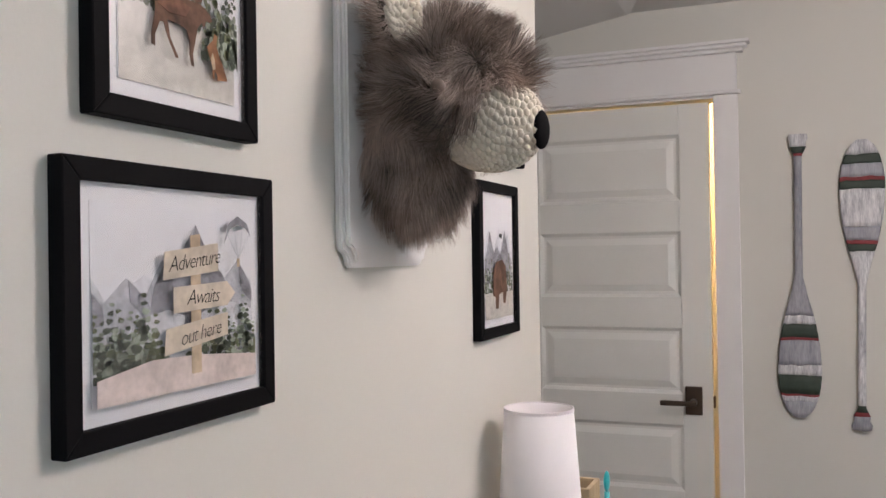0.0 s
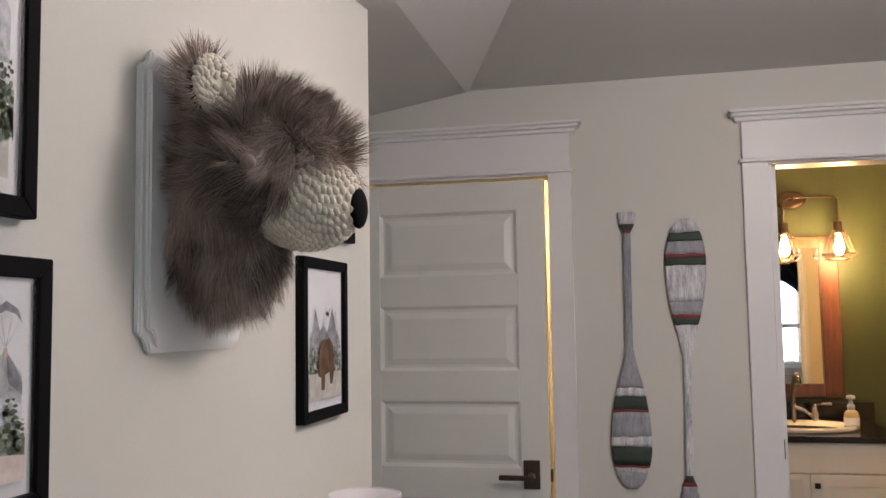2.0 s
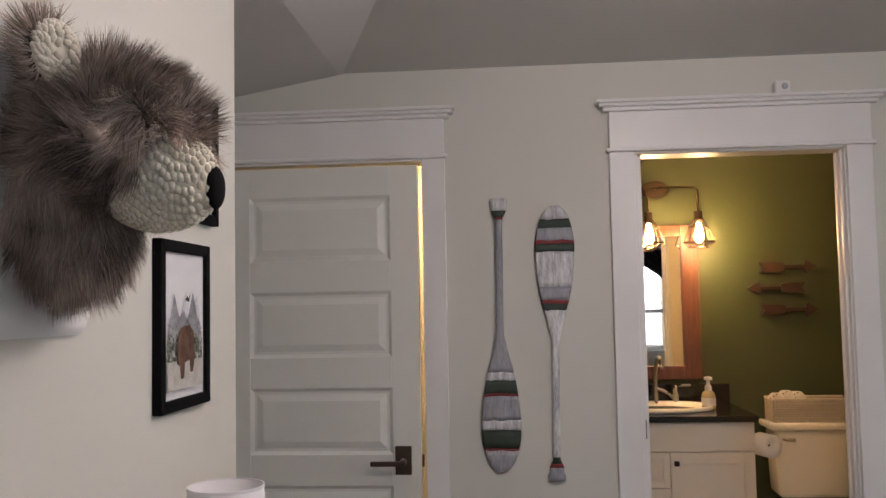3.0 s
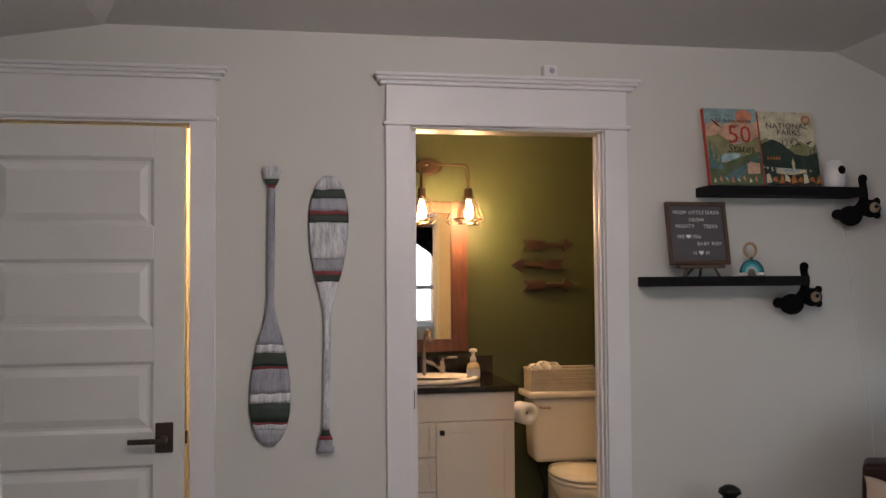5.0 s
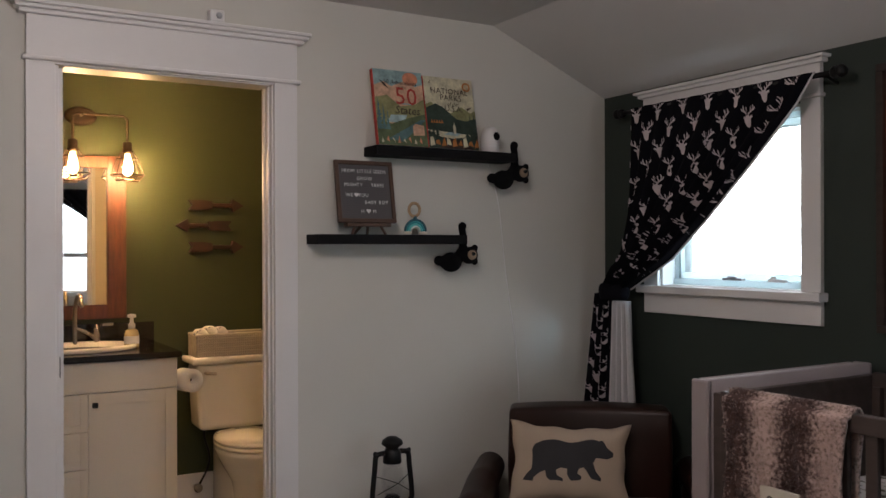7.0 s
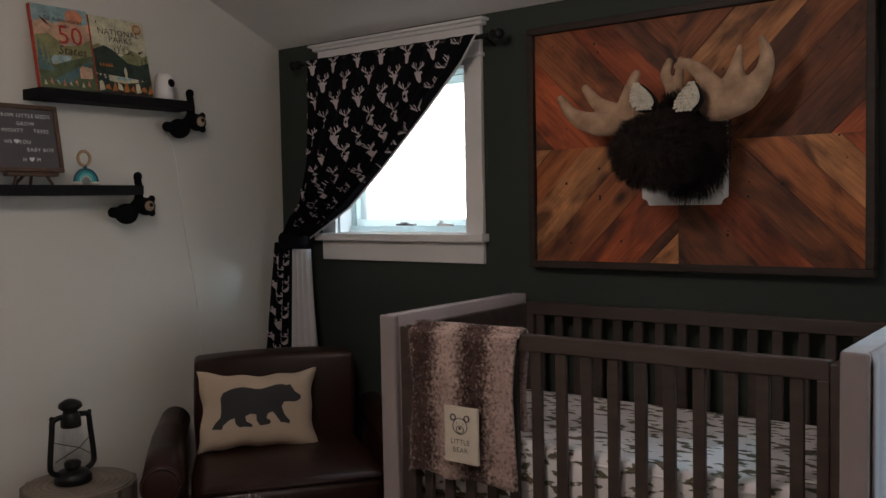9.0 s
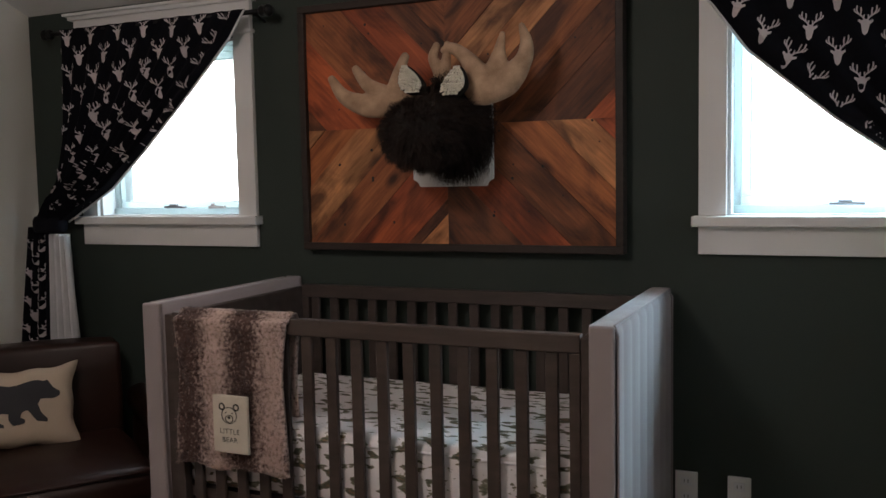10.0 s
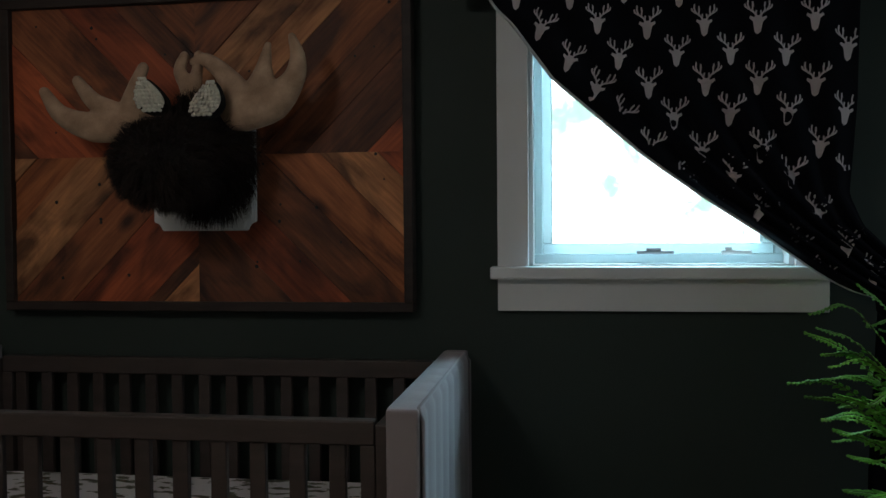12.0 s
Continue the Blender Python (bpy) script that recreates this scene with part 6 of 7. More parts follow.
def end_panel(y0, y1, out, label):
    """An upholstered end; its outer side is sewn into upright channels."""
    bm = bmesh.new()
    n = 64
    prof = []
    for i in range(n + 1):
        x = CX0 + 0.012 + (CX1 - CX0 - 0.024) * i / n
        ph = (x - CX0) / 0.098
        bulge = 0.007 * (abs(math.sin(math.pi * ph)) ** 0.55)
        prof.append((x, (y1 + bulge - 0.006) if out > 0 else (y0 - bulge + 0.006)))
    inner = y0 if out > 0 else y1
    z0, z1 = 0.06, 1.024
    zs = [z0 + (z1 - 0.03 - z0) * k / 14 for k in range(15)] + [z1 - 0.018, z1 - 0.007, z1 - 0.001]
    grid = []
    for z in zs:
        t = max(0, (z - (z1 - 0.03)) / 0.03)
        pull = 0.020 * (1 - math.sqrt(max(0, 1 - t * t)))
        grid.append([bm.verts.new((x, y - out * pull, z)) for x, y in prof])
    for a, b in zip(grid, grid[1:]):
        for i in range(n):
            bm.faces.new((a[i], a[i + 1], b[i + 1], b[i]))
    top_in = [bm.verts.new((x, inner, z1)) for x, y in prof]
    bot_in = [bm.verts.new((x, inner, z0)) for x, y in prof]
    for i in range(n):
        bm.faces.new((grid[-1][i], grid[-1][i + 1], top_in[i + 1], top_in[i]))
        bm.faces.new((top_in[i], top_in[i + 1], bot_in[i + 1], bot_in[i]))
        bm.faces.new((bot_in[i], bot_in[i + 1], grid[0][i + 1], grid[0][i]))
    bmesh.ops.recalc_face_normals(bm, faces=bm.faces)
    e = part("end_panel", bm, CRIBF, cr, label, True)
    yy0, yy1 = (y0, y1 - 0.004) if out > 0 else (y0 + 0.004, y1)
    part("border", box(CX0 - 0.004, yy0, 0.06, CX0 + 0.014, yy1, 1.026, 0.007, 3), CRIBF, e)
    part("border", box(CX1 - 0.014, yy0, 0.06, CX1 + 0.004, yy1, 1.026, 0.007, 3), CRIBF, e)
    ye = y1 + 0.002 if out > 0 else y0 - 0.002
    part("piping", tube([(CX0 + 0.014, ye, 0.07), (CX0 + 0.014, ye, 1.0), (CX0 + 0.03, ye - out * 0.012, 1.022), (CX1 - 0.03, ye - out * 0.012, 1.022), (CX1 - 0.014, ye, 1.0), (CX1 - 0.014, ye, 0.07)], 0.004, 8), CRIBF, e, smooth=True)
    return e


end_panel(CYN - 0.070, CYN, 1, "grey fabric end panel")
end_panel(CYS, CYS + 0.068, -1, "grey fabric end panel with sewn channels")
for y0, y1 in ((CYN - 0.100, CYN - 0.070), (CYS + 0.068, CYS + 0.094)):
    part("inner_board", box(CX0 + 0.02, y0, 0.10, CX1 - 0.02, y1, 0.990, 0.003), CRIBW, cr)
for x in (CX0 + 0.03, CX1 - 0.03):
    for y in (CYS + 0.04, CYN - 0.035):
        part("foot", box(x - 0.025, y - 0.025, 0, x + 0.025, y + 0.025, 0.06, 0.003), CRIBW, cr)
YA, YB = CYS + 0.094, CYN - 0.100
for x, top in ((CX0 + 0.032, 0.998), (CX1 - 0.030, 1.000)):
    part("top_rail", box(x - 0.016, YA, top - 0.048, x + 0.016, YB, top, 0.004, 3), CRIBW, cr)
    part("bottom_rail", box(x - 0.016, YA, 0.26, x + 0.016, YB, 0.33, 0.005, 3), CRIBW, cr)
    part("corner_post", box(x - 0.016, YA, 0.33, x + 0.016, YA + 0.028, top - 0.048, 0.002), CRIBW, cr)
    part("corner_post", box(x - 0.016, YB - 0.028, 0.33, x + 0.016, YB, top - 0.048, 0.002), CRIBW, cr)
    for k in range(15):
        y = (0.372 if x < 2.8 else 0.392) + 0.0805 * k
        part("slat", box(x - 0.008, y - 0.0165, 0.33, x + 0.008, y + 0.0165, top - 0.048, 0.002, 1), CRIBW, cr)
part("base_board", box(CX0 + 0.05, YA, 0.42, CX1 - 0.05, YB, 0.45), CRIBW, cr)

# mattress in a printed sheet
SHEET = bpy.data.materials.new("printed_sheet")
SHEET.use_nodes = True
n, l = SHEET.node_tree.nodes, SHEET.node_tree.links
b = n["Principled BSDF"]
b.inputs["Roughness"].default_value = 0.9
co, mp, nz, n2, rp = n.new("ShaderNodeTexCoord"), n.new("ShaderNodeMapping"), n.new("ShaderNodeTexNoise"), n.new("ShaderNodeTexNoise"), n.new("ShaderNodeValToRGB")
l.new(co.outputs["Object"], mp.inputs["Vector"])
mp.inputs["Scale"].default_value = (1.6, 0.7, 1.6)
for t, s, dtl in ((nz, 24, 4.0), (n2, 120, 3)):
    t.inputs["Scale"].default_value, t.inputs["Detail"].default_value = s, dtl
    l.new(mp.outputs[0], t.inputs["Vector"])
l.new(nz.outputs["Fac"], rp.inputs[0])
e = rp.color_ramp.elements
e[0].position, e[0].color = 0.545, (0.88, 0.85, 0.86, 1)
e[1].position, e[1].color = 0.565, (0.26, 0.24, 0.18, 1)
q = e.new(0.63)
q.color = (0.09, 0.10, 0.07, 1)
q = e.new(0.72)
q.color = (0.25, 0.15, 0.09, 1)
l.new(rp.outputs[0], b.inputs["Base Color"])
bp = n.new("ShaderNodeBump")
bp.inputs["Strength"].default_value = 0.2
l.new(n2.outputs["Fac"], bp.inputs["Height"])
l.new(bp.outputs[0], b.inputs["Normal"])
mt = thing("mattress", pose(2.8, 0.93, 0.45), "crib mattress in a white sheet printed with woodland shapes", "mattress")
bm = box(CX0 + 0.055, YA + 0.004, 0.452, CX1 - 0.055, YB - 0.004, 0.672, 0.03, 4)
part("body", bm, SHEET, mt, smooth=True)
part("seam", tube([(CX0 + 0.054, YA + 0.03, 0.640), (CX0 + 0.054, YB - 0.03, 0.640)], 0.004, 8), SHEET, mt, smooth=True)
pl = thing("dark_plush_toy", pose(2.78, 1.44, 0.67), "dark brown plush toy lying on the crib mattress", "plush toy")
P, N = on_ellipsoid((2.66, 1.44, 0.71), (0.09, 0.075, 0.045), 2600, 61)
part("body", ball((2.66, 1.44, 0.71), (0.088, 0.073, 0.043)), HIDEM, pl, smooth=True)
fur("shag", P, N, np.tile((0, 0, -0.3), (len(P), 1)), 0.018, 0.001, hair_mat("toy_fur", (0.03, 0.02, 0.015), (0.13, 0.09, 0.07)), pl, seed=62)

# ---- faux fur throw over the crib rail ----
THR = bpy.data.materials.new("throw_fur")
THR.use_nodes = True
n, l = THR.node_tree.nodes, THR.node_tree.links
b = n["Principled BSDF"]
b.inputs["Roughness"].default_value = 0.95
b.inputs["Sheen Weight"].default_value = 0.3
co, sx, wv, nz, rp, ad = n.new("ShaderNodeTexCoord"), n.new("ShaderNodeSeparateXYZ"), n.new("ShaderNodeMath"), n.new("ShaderNodeTexNoise"), n.new("ShaderNodeValToRGB"), n.new("ShaderNodeMath")
l.new(co.outputs["Object"], sx.inputs[0])
wv.operation = "SINE"
ml = n.new("ShaderNodeMath")
ml.operation = "MULTIPLY_ADD"
ml.inputs[1].default_value, ml.inputs[2].default_value = 31.0, 2.37
l.new(sx.outputs["Y"], ml.inputs[0])
l.new(ml.outputs[0], wv.inputs[0])
nz.inputs["Scale"].default_value, nz.inputs["Detail"].default_value = 95, 2
l.new(co.outputs["Object"], nz.inputs["Vector"])
ad.operation = "MULTIPLY_ADD"
l.new(nz.outputs["Fac"], ad.inputs[0])
ad.inputs[1].default_value = 1.9
m3 = n.new("ShaderNodeMath")
m3.operation = "MULTIPLY_ADD"
m3.inputs[1].default_value, m3.inputs[2].default_value = 0.40, -0.47
l.new(wv.outputs[0], m3.inputs[0])
l.new(m3.outputs[0], ad.inputs[2])
l.new(ad.outputs[0], rp.inputs[0])
rp.color_ramp.elements[0].position, rp.color_ramp.elements[0].color = 0.22, (0.080, 0.040, 0.033, 1)
rp.color_ramp.elements[1].position, rp.color_ramp.elements[1].color = 0.85, (0.60, 0.45, 0.40, 1)
l.new(rp.outputs[0], b.inputs["Base Color"])
th = thing("throw_blanket", pose(2.45, 1.34, 0.53), "brown and beige faux fur throw hanging over the crib rail", "blanket")
TY0, TY1 = 1.152, 1.532
V, F = [], []
path = [(CX0 + 0.010, z) for z in np.linspace(0.545, 0.985, 26)] + [(CX0 + 0.016 + 0.020 * (1 - math.cos(a)), 0.987 + 0.021 * math.sin(a)) for a in np.linspace(0.3, math.pi - 0.3, 7)] + [(CX0 + 0.062, z) for z in np.linspace(0.985, 0.70, 14)]
nn = 44
for j, (x, z) in enumerate(path):
    front = j < 26
    for i in range(nn + 1):
        u = i / nn
        hang = (0.985 - z) if z < 0.985 else 0
        w = 0.010 * math.sin(u * 9 + 1.3) * min(1, hang * 5) + 0.004 * math.sin(u * 31 + z * 20)
        V.append((x + (-0.012 - abs(w) if front else 0.004), TY1 + (TY0 - TY1) * u + 0.008 * math.sin(z * 14 + u * 3), z + 0.006 * math.sin(u * 12) * (1 if j == 0 else 0)))
for j in range(len(path) - 1):
    for i in range(nn):
        a = j * (nn + 1) + i
        F.append((a, a + 1, a + nn + 2, a + nn + 1))
c = data("cloth", V, F, THR, th, smooth=True)
so = c.modifiers.new("thick", "SOLIDIFY")
so.thickness, so.offset = 0.012, 0
rg = np.random.default_rng(8)
k = 16000
jj, ii = rg.random(k) * 32, rg.random(k) * nn
P = []
for a, b_ in zip(jj, ii):
    v = V[int(a) * (nn + 1) + int(b_)]
    v2 = V[(int(a) + 1) * (nn + 1) + int(b_) + 1]
    f1, f2 = a % 1, b_ % 1
    P.append((v[0] + (v2[0] - v[0]) * f1 - 0.006, v[1] + (v2[1] - v[1]) * f2, v[2] + (v2[2] - v[2]) * f1))
P = np.array(P)
N = np.tile((-1.0, 0, 0.0), (k, 1))
N[P[:, 2] > 0.99] = (-0.3, 0, 1)
fur("shag", P, N, np.stack([np.zeros(k), rg.normal(0, 0.6, k), rg.normal(-0.2, 0.6, k)], 1), 0.012, 0.0011, THR, th, lean=0.7, droop=0.2, seed=63, clump=1.0)
IV = flat("patch_cloth", (0.66, 0.60, 0.50), 0.05)
pa = part("patch", box(CX0 - 0.042, 1.260, 0.604, CX0 - 0.030, 1.382, 0.774, 0.002, 1), IV, th, "cream sewn patch with a bear face")
pw = lambda y, z: (lambda u, v, w: Vector((CX0 - 0.0428 - w, y - u, z + v)))


def loop(points, r=0.0011):
    return tube(points, r, 6)


def circ(y, z, ry, rz, n=18):
    return [(CX0 - 0.0428, y - ry * math.cos(a * 2 * math.pi / n), z + rz * math.sin(a * 2 * math.pi / n)) for a in range(n + 1)]


part("bear_outline", loop(circ(1.323, 0.716, 0.026, 0.024)), INK, pa)
part("muzzle_outline", loop(circ(1.323, 0.706, 0.013, 0.011)), INK, pa)
part("nose", poly([(0.005 * math.cos(a), 0.004 * math.sin(a)) for a in np.linspace(0, 6, 9)], 0.001, pw(1.323, 0.710)), INK, pa)
for s in (-1, 1):
    part("ear_outline", loop(circ(1.323 + s * 0.025, 0.741, 0.009, 0.009, 12), 0.002), INK, pa)
    part("eye", poly([(0.002 * math.cos(a), 0.002 * math.sin(a)) for a in np.linspace(0, 6, 7)], 0.001, pw(1.323 + s * 0.011, 0.724)), INK, pa)
lettering("lettering", "LITTLE", 0.022, INK, pa, pw(1.323, 0.668), space=1.1)
lettering("lettering", "BEAR", 0.022, INK, pa, pw(1.323, 0.643), space=1.1)

# ---- leather armchair in the corner ----
CM = Matrix.Translation((2.68, 2.435, 0)) @ Matrix.Rotation(math.atan2(-0.60, 0.80), 4, "Z")
ac = thing("armchair", CM, "dark brown leather club armchair standing in the corner", "armchair", world_built=False)


def puff(x0, y0, z0, x1, y1, z1, r, bow=0.02):
    """A cushioned block with rounded edges and a little swell."""
    bm = bmesh.new()
    bx(bm, x0, y0, z0, x1, y1, z1)
    bmesh.ops.bevel(bm, geom=bm.edges[:], offset=r, segments=4, affect="EDGES", profile=0.5)
    bmesh.ops.subdivide_edges(bm, edges=[e for e in bm.edges if e.calc_length() > 0.1], cuts=5, use_grid_fill=True)
    c, h = Vector(((x0 + x1) / 2, (y0 + y1) / 2, (z0 + z1) / 2)), Vector(((x1 - x0) / 2, (y1 - y0) / 2, (z1 - z0) / 2))
    for v in bm.verts:
        d = v.co - c
        q = [max(0, 1 - (d[i] / h[i]) ** 2) for i in range(3)]
        v.co += Vector((d.x / h.x * bow * q[1] * q[2], d.y / h.y * bow * q[0] * q[2], d.z / h.z * bow * q[0] * q[1]))
    return bm


part("seat_base", puff(-0.36, -0.39, 0.12, 0.36, 0.30, 0.27, 0.02, 0.0), LEATHER, ac, smooth=True)
part("seat_cushion", puff(-0.335, -0.43, 0.27, 0.335, 0.22, 0.40, 0.045, 0.02), LEATHER, ac, smooth=True)
bm = puff(-0.332, 0.20, 0.15, 0.332, 0.36, 0.752, 0.020, 0.010)
for v in bm.verts:
    k = max(0, v.co.z - 0.4)
    v.co.y += 0.14 * k + 0.10 * (v.co.x / 0.34) ** 2 * -0.6 * min(1, k * 3)
    v.co.x *= 1 - 0.06 * max(0, 0.5 - v.co.z)
part("backrest", bm, LEATHER, ac, smooth=True)
for s in (-1, 1):
    bm = puff(s * 0.435 - 0.055, -0.43, 0.10, s * 0.435 + 0.055, 0.30, 0.44, 0.03, 0.01)
    arm = part("arm", bm, LEATHER, ac, smooth=True)
    part("arm_roll", tube([(s * 0.452, -0.455, 0.440), (s * 0.450, -0.2, 0.450), (s * 0.440, 0.05, 0.470), (s * 0.415, 0.28, 0.495)], [0.068, 0.067, 0.064, 0.060], 22), LEATHER, arm, smooth=True)
    part("arm_front", lathe([(0.070, 0), (0.072, 0.006), (0.066, 0.014), (0.04, 0.018), (0.01, 0.019)], 24, pose(s * 0.452, -0.453, 0.440, 90, 0, 0)), LEATHER, arm, smooth=True)
    part("welt", tube([(s * 0.452 + 0.061 * math.cos(a), -0.468, 0.440 + 0.061 * math.sin(a)) for a in np.linspace(0, 2 * math.pi, 25)], 0.005, 6), LEATHER, arm, smooth=True)
    for y in (-0.36, 0.28):
        part("leg", lathe([(0.018, 0), (0.026, 0.12)], 12, pose(s * 0.40, y, 0)), DWOOD, ac)
part("welt", tube([(-0.32, -0.438, 0.39), (0.32, -0.438, 0.39)], 0.005, 6), LEATHER, ac, smooth=True)

# lumbar pillow with a bear silhouette
CANVAS = mat("natural_canvas", (0.58, 0.465, 0.35), 0.9, var=0.08, scale=6, fine=500, bump=0.3, dist=0.001)
CHAR = mat("charcoal_print", (0.045, 0.045, 0.050), 0.9, var=0.15, fine=400, bump=0.2)
PM = CM @ pose(-0.095, 0.03, 0.395, 0, 0, 0) @ pose(0, 0, 0, -20, 2, 0)
pi = thing("bear_pillow", PM, "tan canvas pillow printed with a charcoal bear silhouette", "pillow", world_built=False)
PWD, PHT = 0.49, 0.335


def pillow_y(u, v):
    a, b = max(0, 1 - (2 * u - 1) ** 4), max(0, 1 - (2 * v - 1) ** 4)
    return 0.062 * (a * b) ** 0.55 + 0.003 * math.sin(u * 23 + v * 5) * (1 - a * b)


def pillow_xz(u, v):
    pin = 0.026
    x = (u - 0.5) * (PWD - 2 * pin * (1 - (2 * v - 1) ** 2)) + 0.004 * math.sin(v * 15)
    z = v * PHT + pin * (0.5 - v) * 2 * (1 - (2 * u - 1) ** 2) + 0.004 * math.sin(u * 21)
    return x, z


bm = bmesh.new()
N_ = 30
sides = []
for s in (-1, 1):
    g = []
    for j in range(N_ + 1):
        for i in range(N_ + 1):
            x, z = pillow_xz(i / N_, j / N_)
            g.append(bm.verts.new((x, s * pillow_y(i / N_, j / N_), z)))
    for j in range(N_):
        for i in range(N_):
            a = j * (N_ + 1) + i
            f = (g[a], g[a + 1], g[a + N_ + 2], g[a + N_ + 1])
            bm.faces.new(f if s < 0 else f[::-1])
bmesh.ops.remove_doubles(bm, verts=bm.verts, dist=0.0035)
part("cover", bm, CANVAS, pi, smooth=True)
V, F = [], []
bm = bmesh.new()
fv = bm.faces.new([bm.verts.new((0.10 + 0.79 * u, 0.22 + 0.60 * v, 0)) for u, v in BEAR])
bmesh.ops.triangulate(bm, faces=bm.faces[:])
for _ in range(3):
    bmesh.ops.subdivide_edges(bm, edges=[e for e in bm.edges if e.calc_length() > 0.05], cuts=1)
    bmesh.ops.triangulate(bm, faces=bm.faces[:])
for v in bm.verts:
    u, w = v.co.x, v.co.y
    x, z = pillow_xz(u, w)
    v.co = (x, -pillow_y(u, w) - 0.003, z)
part("bear_print", bm, CHAR, pi, "charcoal bear silhouette", True)

# ---- tree stump table with a lantern ----
BARK = mat("pale_bark", (0.19, 0.165, 0.14), 0.85, var=0.5, scale=10, fine=60, bump=0.6, dist=0.006, stretch=(1, 1, 0.25))
RINGS = mat("stump_top", (0.24, 0.20, 0.16), 0.7, var=0.35, scale=8, fine=60, bump=0.2)
SXC, SYC = 1.985, 2.755
st = thing("tree_stump_table", pose(SXC, SYC, 0), "tree stump side table with grey bark", "side table")
bm = bmesh.new()
rings = []
for k in range(13):
    z = 0.392 * k / 12
    rings.append([bm.verts.new((SXC + (0.195 + 0.012 * noise.noise((3 * math.cos(a * 0.131), 3 * math.sin(a * 0.131), z * 3)) + 0.004 * math.sin(a * 2.1)) * math.cos(a * 2 * math.pi / 48),
                               SYC + (0.195 + 0.012 * noise.noise((3 * math.cos(a * 0.131), 3 * math.sin(a * 0.131), z * 3)) + 0.004 * math.sin(a * 2.1)) * math.sin(a * 2 * math.pi / 48), z)) for a in range(48)])
for p, q in zip(rings, rings[1:]):
    for i in range(48):
        bm.faces.new((p[i], p[(i + 1) % 48], q[(i + 1) % 48], q[i]))
bm.faces.new(rings[0][::-1])
bm.faces.new(rings[-1])
part("trunk", bm, BARK, st)
part("top_face", lathe([(0.001, 0.392), (0.186, 0.392), (0.186, 0.398), (0.001, 0.398)], 48, Matrix.Translation((SXC, SYC, 0))), RINGS, st)
for rr in (0.03, 0.055, 0.08, 0.105, 0.13, 0.155, 0.172):
    part("growth_ring", tube([(SXC + rr * math.cos(a * math.pi / 16), SYC + rr * 0.97 * math.sin(a * math.pi / 16), 0.398) for a in range(33)], 0.0016, 5), BARK, st)

lx, ly, lz = 1.972, 2.770, 0.398
la = thing("oil_lantern", pose(lx, ly, lz), "black metal hurricane lantern with a clear glass chimney", "lantern")
T = Matrix.Translation((lx, ly, lz))
part("tank", lathe([(0.060, 0), (0.066, 0.006), (0.064, 0.030), (0.050, 0.044), (0.026, 0.050)], 28, T), DARKM, la, smooth=True)
part("burner", lathe([(0.024, 0.05), (0.028, 0.058), (0.030, 0.072), (0.022, 0.080)], 20, T), DARKM, la, smooth=True)
part("chimney", lathe([(0.030, 0.078), (0.042, 0.11), (0.046, 0.135), (0.040, 0.175), (0.032, 0.205), (0.030, 0.205), (0.038, 0.175), (0.044, 0.135), (0.040, 0.11), (0.028, 0.078), (0.030, 0.078)], 28, T, False), PANE, la, "clear glass chimney", True).visible_shadow = False
part("hood", lathe([(0.034, 0.203), (0.036, 0.208), (0.034, 0.245), (0.030, 0.250), (0.024, 0.262), (0.042, 0.276), (0.038, 0.290), (0.020, 0.302), (0.004, 0.306)], 24, T), DARKM, la, smooth=True)
for s in (-1, 1):
    part("side_tube", tube(spline([(lx + s * 0.050, ly, lz + 0.035), (lx + s * 0.080, ly, lz + 0.055), (lx + s * 0.084, ly, lz + 0.09), (lx + s * 0.074, ly, lz + 0.19), (lx + s * 0.068, ly, lz + 0.235), (lx + s * 0.035, ly, lz + 0.245)], 5), 0.010, 10), DARKM, la, smooth=True)
    part("wire", tube([(lx + s * 0.07, ly - 0.01, lz + 0.09), (lx, ly - 0.05, lz + 0.135), (lx - s * 0.07, ly - 0.01, lz + 0.16)], 0.0016, 6), DARKM, la)
    part("ear", ball((lx + s * 0.072, ly, lz + 0.244), (0.010, 0.006, 0.010), seg=12, rings=8), DARKM, la, smooth=True)

# white faux fur pouf in front of the chair
FURW = hair_mat("white_long_fur", (0.45, 0.43, 0.45), (0.85, 0.83, 0.85))
po = thing("fur_pouf", pose(2.08, 1.93, 0), "round pouf covered in long white faux fur", "pouf")
pc, pr = (2.08, 1.93, 0.20), (0.22, 0.22, 0.20)
part("body", ball(pc, pr), PAPER, po, smooth=True)
P, N = on_ellipsoid(pc, pr, 6000, 71, lambda p: p[2] > 0.12)
fur("shag", P, N, np.stack([(P[:, 0] - pc[0]) * 3, (P[:, 1] - pc[1]) * 3, 0 * P[:, 0]], 1), 0.07, 0.0016, FURW, po, lean=0.45, droop=0.2, seed=72)

# outlets in the green wall
for y in (0.160, -0.005):
    o = thing("wall_outlet", pose(XE, y, 0.36), "white plastic wall outlet plate on the green wall", "outlet", "outlets in the green wall")
    part("plate", box(XE - 0.006, y - 0.036, 0.305, XE, y + 0.036, 0.422, 0.003), TRIM, o)
    for z in (0.338, 0.389):
        s_ = part("socket", box(XE - 0.0085, y - 0.017, z - 0.014, XE - 0.006, y + 0.017, z + 0.014, 0.001), PAPER, o)
        for d in (-0.006, 0.006):
            part("slot", box(XE - 0.0095, y + d - 0.001, z - 0.004, XE - 0.0085, y + d + 0.001, z + 0.006), INK, s_)
o = thing("wall_outlet", pose(XE, 1.86, 0.3), "white plastic wall outlet plate beside the crib", "outlet", "outlets in the green wall")
part("plate", box(XE - 0.006, 1.80, 0.26, XE, 1.87, 0.40, 0.003), TRIM, o)

